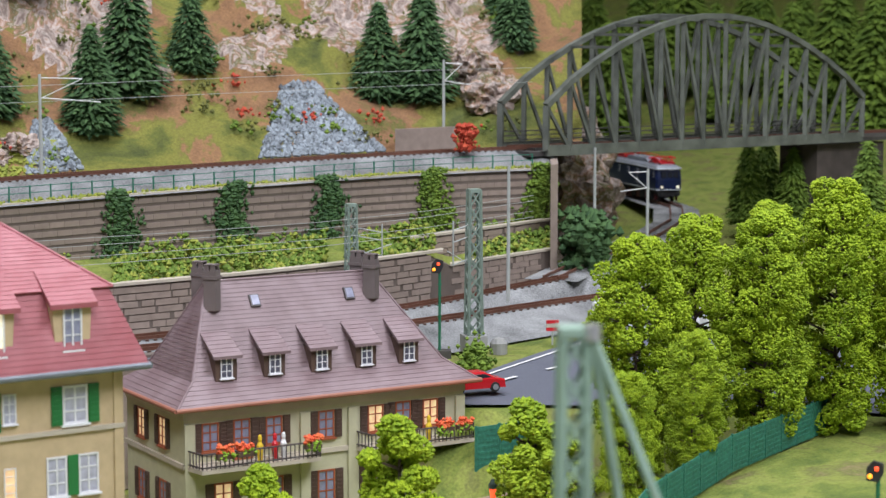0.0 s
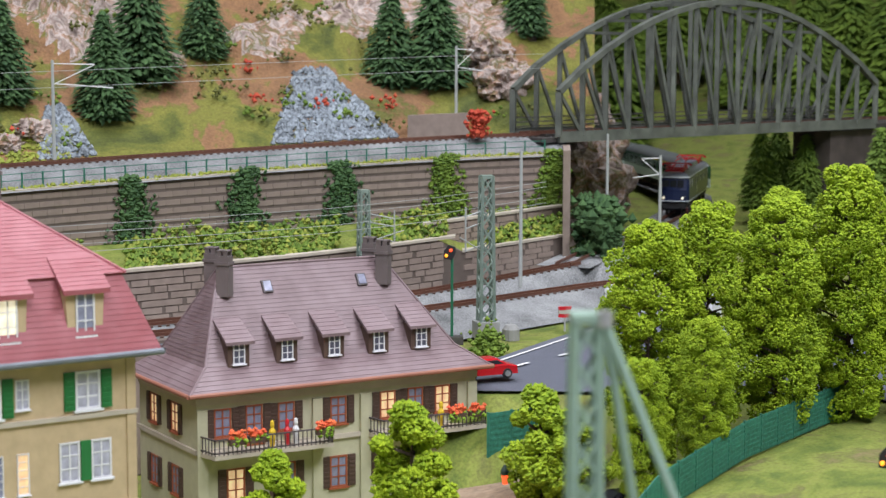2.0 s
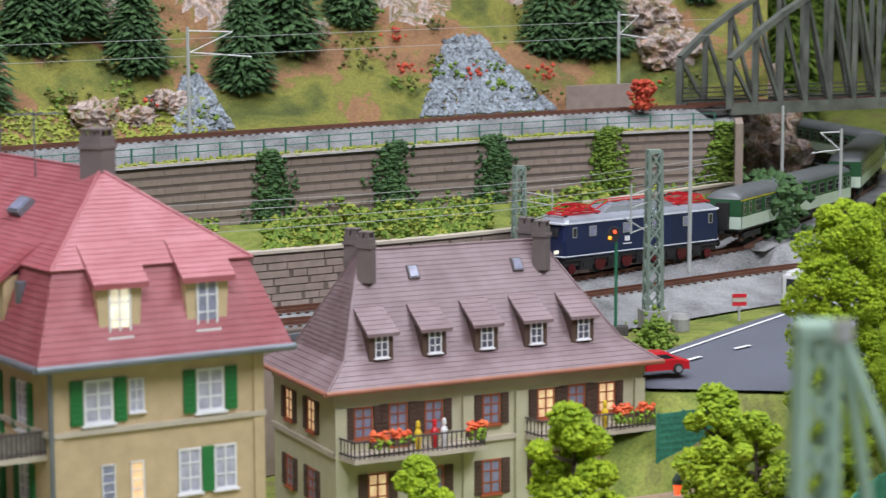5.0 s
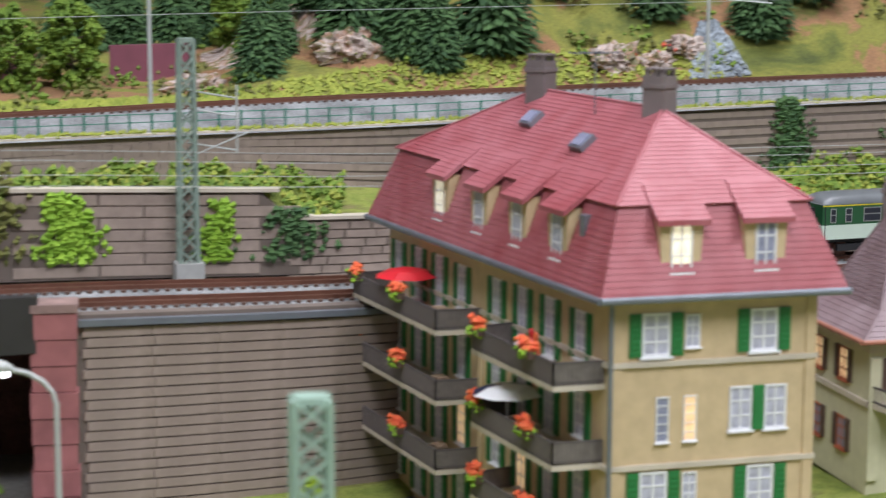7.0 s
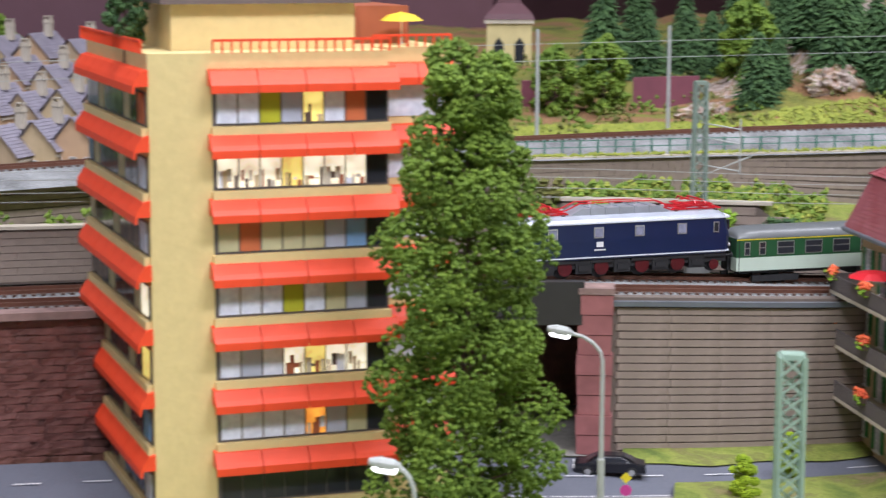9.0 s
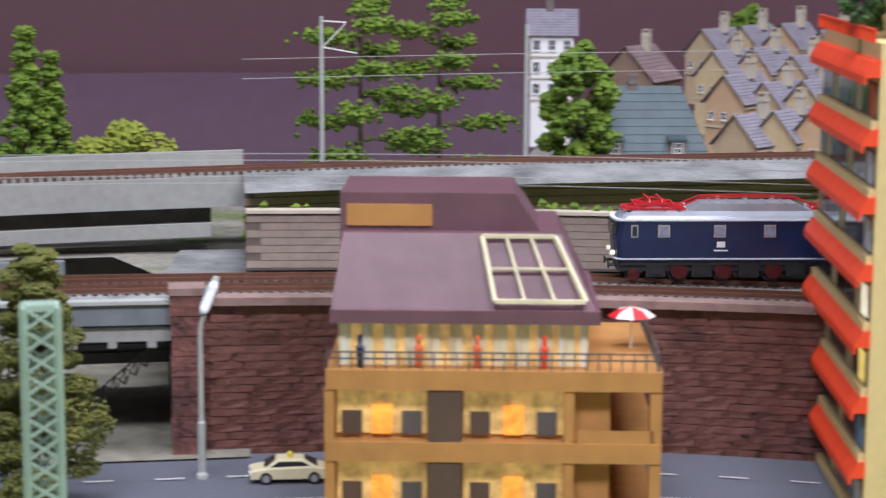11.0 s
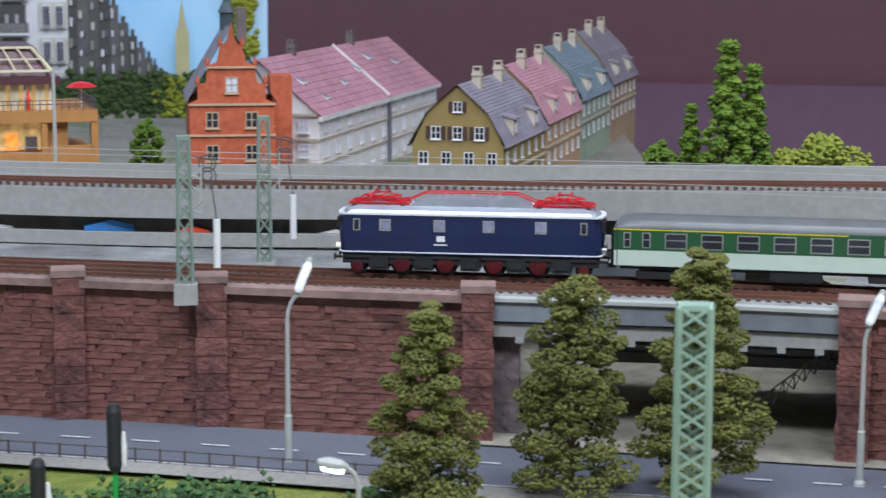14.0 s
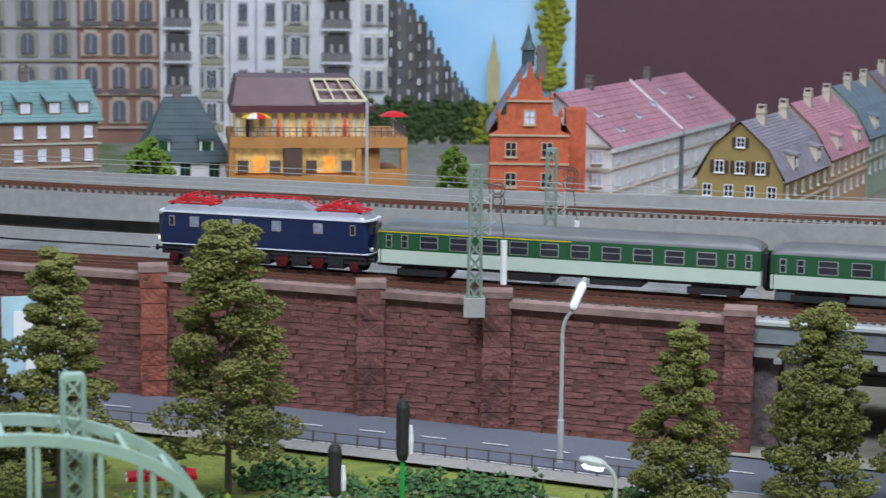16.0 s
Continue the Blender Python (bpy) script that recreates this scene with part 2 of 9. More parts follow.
# ---- helpers of the scene ----
def part(name, bm, material, parent=None, label="", smooth=False):
    me = bpy.data.meshes.new(name)
    bmesh.ops.recalc_face_normals(bm, faces=bm.faces[:])
    bm.to_mesh(me)
    bm.free()
    for m in material if isinstance(material, (list, tuple)) else [material]:
        me.materials.append(m)
    if smooth:
        for p in me.polygons:
            p.use_smooth = True
    ob = new(name, me)
    if parent is not None:
        ob.parent = parent
    if label:
        ob["label"] = label
    return ob


def thing(name, m, label, category, group="", kind=""):
    ob = new(name)
    ob.empty_display_size = 0.01
    ob.matrix_basis = m
    return tagged(ob, label, category, group, kind)


BOXF = ((0, 1, 3, 2), (4, 6, 7, 5), (0, 4, 5, 1), (2, 3, 7, 6), (0, 2, 6, 4), (1, 5, 7, 3))


def box(bm, x0, x1, y0, y1, z0, z1, m=None, mi=0):
    vs = [bm.verts.new((m @ Vector((x, y, z))) if m else (x, y, z)) for x in (x0, x1) for y in (y0, y1) for z in (z0, z1)]
    for f in BOXF:
        bm.faces.new([vs[i] for i in f]).material_index = mi
    return vs


def prism(bm, pts, z0, z1, m=None, mi=0, axis="z"):
    """A closed outline of 2D points drawn out from z0 to z1 along the axis."""
    def put(p, z):
        v = {"z": (p[0], p[1], z), "y": (p[0], z, p[1]), "x": (z, p[0], p[1])}[axis]
        return (m @ Vector(v)) if m else v
    a = [bm.verts.new(put(p, z0)) for p in pts]
    b = [bm.verts.new(put(p, z1)) for p in pts]
    n = len(pts)
    fs = [bm.faces.new(a), bm.faces.new(b[::-1])]
    for i in range(n):
        fs.append(bm.faces.new((a[i], b[i], b[(i + 1) % n], a[(i + 1) % n])))
    for f in fs:
        f.material_index = mi


def bar(bm, p, q, w, h=None, n=4, mi=0, w2=None):
    """A bar of n sides from p to q; w2: its width at q."""
    p, q = Vector(p), Vector(q)
    d = (q - p)
    u = d.cross(Vector((0, 0, 1)))
    if u.length < 1e-9:
        u = Vector((1, 0, 0))
    u.normalize()
    v = u.cross(d).normalized()
    h = h or w
    k = (w2 / w) if w2 else 1.0
    A, B = [], []
    for i in range(n):
        a = 2 * math.pi * (i + 0.5) / n
        s = 0.7071 if n == 4 else 0.5
        o = u * math.cos(a) * w * s + v * math.sin(a) * h * s
        A.append(bm.verts.new(p + o))
        B.append(bm.verts.new(q + o * k))
    bm.faces.new(A).material_index = mi
    bm.faces.new(B[::-1]).material_index = mi
    for i in range(n):
        bm.faces.new((A[i], B[i], B[(i + 1) % n], A[(i + 1) % n])).material_index = mi


def lathe(bm, prof, n=12, m=None, mi=0):
    rings = []
    for r, z in prof:
        ring = []
        for i in range(n):
            a = 2 * math.pi * i / n
            v = Vector((r * math.cos(a), r * math.sin(a), z))
            ring.append(bm.verts.new(m @ v if m else v))
        rings.append(ring)
    for a, b in zip(rings, rings[1:]):
        for i in range(n):
            bm.faces.new((a[i], a[(i + 1) % n], b[(i + 1) % n], b[i])).material_index = mi
    bm.faces.new(rings[0]).material_index = mi
    bm.faces.new(rings[-1][::-1]).material_index = mi


def P(az, r, z=0.0):
    a = radians(az)
    return Vector((r * math.sin(a), r * math.cos(a), z))


def at(az, r, z=0.0, turn=0.0):
    """A pose at bearing az, range r; its y axis points away from the middle, turned by turn degrees."""
    return Matrix.Translation(P(az, r, z)) @ pose(0, 0, 0, 0, 0, -az + turn)


def table(rows, a):
    xs = [r[0] for r in rows]
    return float(np.interp(a, xs, [r[1] for r in rows]))


def smooth_table(rows):
    """Bearing -> value, smoothed, as a lookup."""
    xs = np.linspace(rows[0][0], rows[-1][0], 600)
    ys = np.interp(xs, [r[0] for r in rows], [r[1] for r in rows])
    k = np.hanning(61)
    k /= k.sum()
    ys = np.convolve(np.pad(ys, 30, mode="edge"), k, mode="valid")
    return lambda a: float(np.interp(a, xs, ys))


def frange(a, b, step):
    n = max(1, int(round((b - a) / step)))
    return [a + (b - a) * i / n for i in range(n + 1)]


def sheet(name, azs, prof, material, label, smooth=True, kind="structure", category=""):
    """A sheet over bearings; prof(az) gives the (r, z) pairs from near to far."""
    bm = bmesh.new()
    rows = [[bm.verts.new(P(a, r, z)) for r, z in prof(a)] for a in azs]
    for A, B in zip(rows, rows[1:]):
        for i in range(len(A) - 1):
            bm.faces.new((A[i], B[i], B[i + 1], A[i + 1]))
    ob = part(name, bm, material, smooth=smooth)
    return tagged(ob, label, category or name.split("_")[0], kind=kind)


def solid(name, azs, r0, r1, z0, z1, material, label, kind="structure", parent=None):
    """A wall that follows the bearing: r0, r1, z0, z1 are functions of it."""
    bm = bmesh.new()
    rows = [[bm.verts.new(P(a, r, z)) for r, z in ((r0(a), z0(a)), (r0(a), z1(a)), (r1(a), z1(a)), (r1(a), z0(a)))] for a in azs]
    for A, B in zip(rows, rows[1:]):
        for i in range(4):
            bm.faces.new((A[i], B[i], B[(i + 1) % 4], A[(i + 1) % 4]))
    bm.faces.new(rows[0])
    bm.faces.new(rows[-1][::-1])
    ob = part(name, bm, material, parent)
    if parent is None:
        tagged(ob, label, "wall", kind=kind)
    return ob


# ---- the layout's lines: bearing in degrees, range and height in metres ----
TR = smooth_table([(-45, 1.90), (-38, 1.72), (-30, 1.55), (-24.5, 1.47), (-17, 1.385), (-10, 1.33), (-3.5, 1.305), (8, 1.30), (20, 1.32), (30, 1.36), (43, 1.455), (50, 1.56), (58, 1.70), (66, 1.84), (70, 1.94), (73, 2.05), (75, 2.14), (77, 2.23)])
TZ = smooth_table([(-45, 0.118), (-24, 0.117), (8, 0.113), (20, 0.108), (30, 0.10), (38, 0.094), (43, 0.090), (50, 0.073), (58, 0.063), (66, 0.061), (70, 0.062), (72, 0.0665), (75, 0.078), (77, 0.08)])
NZ = lambda a: TZ(a) if a < 62 else min(TZ(a), TZ(62) + (0.056 - TZ(62)) * min(1.0, (a - 62) / 7))   # the near track stays low
TW = smooth_table([(-45, 0.118), (-24, 0.117), (8, 0.113), (20, 0.108), (30, 0.10), (43, 0.086), (50, 0.070), (58, 0.063), (66, 0.063), (70, 0.067), (77, 0.080)])   # foot of the walls
UR = smooth_table([(-45, 2.1), (-36, 1.92), (-27, 1.72), (-14, 1.58), (-1.5, 1.54), (10, 1.56), (25, 1.62), (42, 1.78), (54, 1.98), (60, 2.10), (70, 2.28), (76, 2.38)])
UZ = smooth_table([(-45, 0.163), (-15, 0.1585), (-8, 0.1590), (-1, 0.1618), (10, 0.165), (42, 0.178), (54, 0.181), (60, 0.184), (66, 0.190), (72, 0.197), (76, 0.197)])
GZ = smooth_table([(-45, 0.009), (-12, 0.009), (-5, 0.006), (4, 0.001), (20, 0.0), (34, -0.02), (44, -0.045), (50, -0.062), (58, -0.062), (64, -0.04), (71, -0.036), (74, -0.022), (76, 0.018), (79, 0.03), (100, 0.03)])
TRACKGAP = smooth_table([(-46, 0.040), (12, 0.040), (34, 0.058), (77, 0.06)])
FR = lambda a: TR(a) + TRACKGAP(a)        # the far track
TOWNGROUND = ground_mat('town_ground_cover', [(0.35, (0.20, 0.19, 0.17)), (0.5, (0.27, 0.25, 0.22)), (0.65, (0.12, 0.16, 0.06))], 6)


def ground_profile(a):
    w = TR(min(a, 73)) - 0.04
    z = GZ(a)
    return [(0.35, z - 0.10), (0.55, z - 0.05), (0.8, z - 0.01), (1.0, z), (1.15, z), (w, z), (w + 0.08, z)]


sheet("ground", frange(-48, 69.5, 1.0), ground_profile, GRASS, "green grass flock on the layout's base")
LOWER = frange(-46, 74, 0.75)
sheet("track_bed", frange(-46, 76.4, 0.75), lambda a: [(TR(a) - (0.115 if a > 67 else 0.043), 0.0385 if a > 67 else TZ(a) - 0.013), (TR(a) - (0.052 if a > 67 else 0.042), NZ(a) - 0.010), (TR(a) - 0.03, NZ(a) - 0.004), (TR(a) + 0.025, NZ(a) - 0.004), (FR(a) - 0.02, TZ(a) - 0.004), (FR(a) + 0.03, TZ(a) - 0.004), (FR(a) + 0.045, TZ(a) - 0.012), (FR(a) + (0.05 if -3.2 < a < 8 else 0.2), TZ(a) - 0.014)], BALLAST, "grey ballast under the lower double track")


def track(name, azs, rf, zf, label):
    """Rails on sleepers along a bearing line."""
    ob = tagged(new(name), label, "railway track")
    for side in (-0.00825, 0.00825):
        bm = bmesh.new()
        rows = [[bm.verts.new(P(a, rf(a) + side + o, zf(a) + h)) for o, h in ((-0.0009, -0.003), (-0.0009, 0), (0.0009, 0), (0.0009, -0.003))] for a in azs]
        for A, B in zip(rows, rows[1:]):
            for i in range(4):
                bm.faces.new((A[i], B[i], B[(i + 1) % 4], A[(i + 1) % 4]))
        part("rail", bm, RAIL, ob)
    bm = bmesh.new()
    s, a = 0.0, azs[0]
    while a < azs[-1]:
        m = at(a, rf(a), zf(a))
        box(bm, -0.0016, 0.0016, -0.015, 0.015, -0.0055, -0.0025, m)
        a += math.degrees(0.0072 / rf(a))
    tagged(part("sleepers", bm, SLEEPER, ob), kind="stuff")
    return ob


track("near_track", frange(-46, 76.4, 0.75), TR, NZ, "rusty rails on brown sleepers in grey ballast")
track("far_track", LOWER, lambda a: FR(a), TZ, "rusty rails on brown sleepers beside the retaining wall")

# upper line
UPPER = frange(-46, 10, 0.75)
UPPER2 = frange(10, 73.6, 0.75)
track("upper_track", UPPER + UPPER2[1:], UR, UZ, "rusty single track on the upper level")
solid("viaduct_beam", UPPER, lambda a: UR(a) - 0.019, lambda a: UR(a) + 0.045, lambda a: UZ(a) - 0.031, lambda a: UZ(a) - 0.006, CONCRETE, "long grey concrete viaduct beam")
# shade below the beam, put into the dark colour of a recessed strip
solid("viaduct_shade_band", frange(-46, 9, 0.75), lambda a: UR(a) - 0.004, lambda a: UR(a) + 0.02, lambda a: UZ(a) - 0.046, lambda a: UZ(a) - 0.0312, mat("shade_dark_concrete", (0.085, 0.078, 0.068), 0.9, var=0.3, scale=60), "recessed concrete strip coloured dark for the shade under the viaduct beam")
solid("viaduct_parapet", UPPER, lambda a: UR(a) + 0.035, lambda a: UR(a) + 0.043, lambda a: UZ(a) - 0.006, lambda a: UZ(a) + 0.009, CONCRETE, "low grey concrete parapet behind the upper track")
solid("lower_concrete_edge", frange(-46, 9, 0.75), lambda a: UR(a) - 0.02, lambda a: UR(a) - 0.012, lambda a: UZ(a) - 0.055, lambda a: UZ(a) - 0.044, CONCRETE, "pale concrete edge under the viaduct")
W2 = lambda a: FR(a) + 0.045 + 0.03
W1 = lambda a: UR(a) - (0.05 if a < 40 else 0.07)
WD = smooth_table([(8, 0.012), (38, 0.012), (50, 0.021), (76, 0.021)])          # wall top under the rails
HB = smooth_table([(8, 0.058), (40, 0.055), (47, 0.052), (52, 0.078), (76, 0.084)])   # wall foot under the rails
WT = lambda a: TW(a) + (0.055 if 42.0 < a < 48.8 else 0.018 if a > 70.6 else 0.034)
WM = lambda a: W2(a) + 0.045          # the middle wall at the east end
sheet("upper_bed", UPPER2, lambda a: [(UR(a) - 0.075, UZ(a) - WD(a) - 0.001), (UR(a) - 0.055, UZ(a) - WD(a) + 0.003), (UR(a) - 0.018, UZ(a) - 0.004), (UR(a) + 0.025, UZ(a) - 0.004), (UR(a) + 0.05, UZ(a) - 0.012)], BALLAST, "grey ballast under the upper track")
sheet("terrace", frange(10, 73.7, 1.0), lambda a: [(W2(a) + 0.012, WT(a) - 0.006), (W1(a), UZ(a) - HB(a)), (W1(a) + 0.015, UZ(a) - HB(a) + 0.01)], GRASS, "planted terrace between two retaining walls")
solid("retaining_wall_low", frange(10, 73.7, 0.75), W2, lambda a: W2(a) + 0.01, lambda a: TZ(a) - 0.01, WT, BLOCKJOINT, "brown block retaining wall beside the lower track")
solid("retaining_wall_mid", frange(69.6, 73.6, 0.5), WM, lambda a: WM(a) + 0.01, lambda a: TW(a) - 0.01, lambda a: TW(a) + 0.046, BLOCKJOINT, "brown block wall between two planted terraces")
solid("retaining_wall_high", frange(10, 73.7, 0.75), W1, lambda a: W1(a) + 0.01, lambda a: UZ(a) - HB(a) - 0.012, lambda a: UZ(a) - WD(a), BLOCKJOINT, "brown block retaining wall carrying the upper track")

# the big wall under the lower track
WF = lambda a: TR(a) - 0.045
def wall_piece(name, a0, a1, material, label):
    return solid(name, frange(a0, a1, 0.75), lambda a: WF(a), lambda a: WF(a) + 0.012, lambda a: GZ(a) - 0.01, lambda a: TZ(a) - 0.001, material, label)
wall_piece("wall_west", -46, -3.6, BRICKRED, "dark red rough stone retaining wall")
wall_piece("wall_middle", 8.2, 38, BRICKRED, "dark red rough stone retaining wall behind the street")
wall_piece("wall_east", 43.6, 66, BLOCKJOINT, "brown block retaining wall under the railway")

# hill behind the upper line
def rockiness(a, d):
    """How far the slope is bare rock there, 0 to 1: crags above, a few tongues reaching down."""
    v = P(a, UR(min(a, 75)) + d)
    n = noise.noise(v * 6.0 + Vector((1.7, 0.3, 5.0))) + 0.45 * noise.noise(v * 15.0 + Vector((3.1, 7.7, 1.0)))
    band = max(0.0, 1 - abs(d - 0.25) / 0.19)
    scree = min(1.0, max(0.0, abs(a - 67.0) / 2.2 - 0.4 + max(0.0, d - 0.12) * 14))
    return min(1.0, max(0.0, (n * 0.8 + band * 0.70 - 0.33) * 2.2)) * min(1.0, max(0.0, (d - 0.055) * 14)) * min(1.0, scree) * min(1.0, max(0.0, (a - 46.0) / 2.5))
def hill_height(a, d):
    """Height of the slope d metres behind the upper track: earth below, rock steps above."""
    base = 0.60 * d if d < 0.5 else 0.30 + 0.25 * (d - 0.5)
    k = min(1.0, max(0.0, (a - 47) / 8.0)) + 0.12
    v = P(a, UR(min(a, 75)) + d)
    soft = noise.fractal(v * 5.5, 0.9, 2.1, 5) * 0.030 + noise.noise(v * 45) * 0.0025
    crag = rockiness(a, d) * (0.004 + 0.030 * (1 - abs(noise.noise(v * 13.0))) ** 2 + 0.034 * abs(noise.noise(v * 34.0)) + 0.016 * abs(noise.noise(v * 75.0)))
    return base * k + (soft * min(1.0, d * 5) + crag) * (0.35 + 0.65 * min(1, k))
def hill():
    azs, ds = frange(36, 74.4, 0.16), frange(0.0, 0.62, 0.009) + frange(0.66, 1.3, 0.04)
    verts, faces, kinds = [], [], []
    n = len(ds) + 1
    for a in azs:
        verts.append(tuple(P(a, UR(a) + 0.05, UZ(a) - 0.012)))
        for d in ds:
            j = 0.006 * rockiness(a, d) * noise.noise(P(a, 1 + d) * 60)
            verts.append(tuple(P(a, UR(a) + 0.06 + d + j, UZ(a) - 0.006 + hill_height(a, d))))
    for i, a in enumerate(azs[:-1]):
        for k in range(n - 1):
            faces.append((i * n + k, i * n + n + k, i * n + n + k + 1, i * n + k + 1))
            kinds.append(1 if k > 0 and rockiness(a, ds[k - 1]) > 0.22 else 0)
    me = bpy.data.meshes.new("hill")
    me.from_pydata(verts, [], faces)
    me.materials.append(HILL)
    me.materials.append(ROCK)
    me.polygons.foreach_set("material_index", kinds)
    me.polygons.foreach_set("use_smooth", [k == 0 for k in kinds])
    me.flip_normals()
    tagged(new("hill", me), "steep model hillside with pale rock, earth and flock", "hillside", kind="structure")
hill()
sheet("town_ground", frange(-48, 38, 2.0), lambda a: [((UR(a) - 0.03) if -3.2 < a < 8 else (FR(a) + 0.05), TZ(a) - 0.016), (UR(a) + 0.05, 0.095), (UR(a) + 0.2, 0.10), (1.93 if 0.5 < a < 19 else 2.75, 0.105)], TOWNGROUND, "dull green and grey ground under the town")
# valley behind the bridge
def valley_profile(a):
    g = GZ(a)
    far = min(1.0, max(0.0, (a - 76) / 6))
    return [(0.5, g - 0.10), (0.8, g - 0.03), (1.1, g - 0.005), (1.35, g + 0.002), (1.56, max(g, 0.02) if a > 74.5 else g + 0.004), (1.62, 0.034), (1.90, 0.036), (2.02, 0.037 + 0.018 * far), (2.5, 0.050 + 0.020 * far), (2.9, 0.074 + 0.006 * far), (3.3, 0.10 + 0.03 * far), (3.8, 0.16 + 0.04 * far), (4.4, 0.28), (5.2, 0.44)]
sheet("valley", frange(69.5, 100, 0.75), valley_profile, GRASS, "green valley floor and meadow")
sheet("road_east", frange(70.3, 86, 0.6), lambda a: [(1.625, 0.0368), (min(2.0, max(1.70, 1.745 + 0.065 * (a - 71.4))), 0.0395)], ASPHALT, "grey asphalt road with white lines")
sheet("courtyard", frange(69.6, 75, 0.6), lambda a: [(1.2, GZ(a) + 0.004), (1.35, GZ(a) + 0.006), (1.55, GZ(a) + 0.0085)], EARTH, "pinkish brown gravel courtyard beside the villa")
# hall around the layout
def hall():
    bm = bmesh.new()
    box(bm, -4.5, 6.0, 4.4, 4.5, -1.0, 2.6)
    tagged(part("wall_north", bm, PURPLE), "dark purple board wall of the hall", "wall", kind="structure")
    bm = bmesh.new()
    box(bm, 5.9, 6.0, -4.0, 4.4, -1.0, 2.6)
    tagged(part("wall_east_hall", bm, GRASS), "hall wall behind the valley", "wall", kind="structure")
    bm = bmesh.new()
    box(bm, -4.5, -4.4, -4.0, 4.4, -1.0, 2.6)
    tagged(part("wall_west_hall", bm, WHITE), "pale hall wall", "wall", kind="structure")
    bm = bmesh.new()
    box(bm, -4.5, 6.0, -4.1, -4.0, -1.0, 2.6)
    tagged(part("wall_south", bm, WHITE), "pale hall wall behind the camera", "wall", kind="structure")
    bm = bmesh.new()
    box(bm, -4.5, 6.0, -4.1, 4.5, -1.1, -1.0)
    tagged(part("floor", bm, CONCRETE), "grey hall floor", "floor", kind="structure")
    bm = bmesh.new()
    box(bm, -4.5, 6.0, -4.1, 4.5, 2.6, 2.7)
    tagged(part("ceiling", bm, WHITE), "white hall ceiling", "ceiling", kind="structure")
hall()


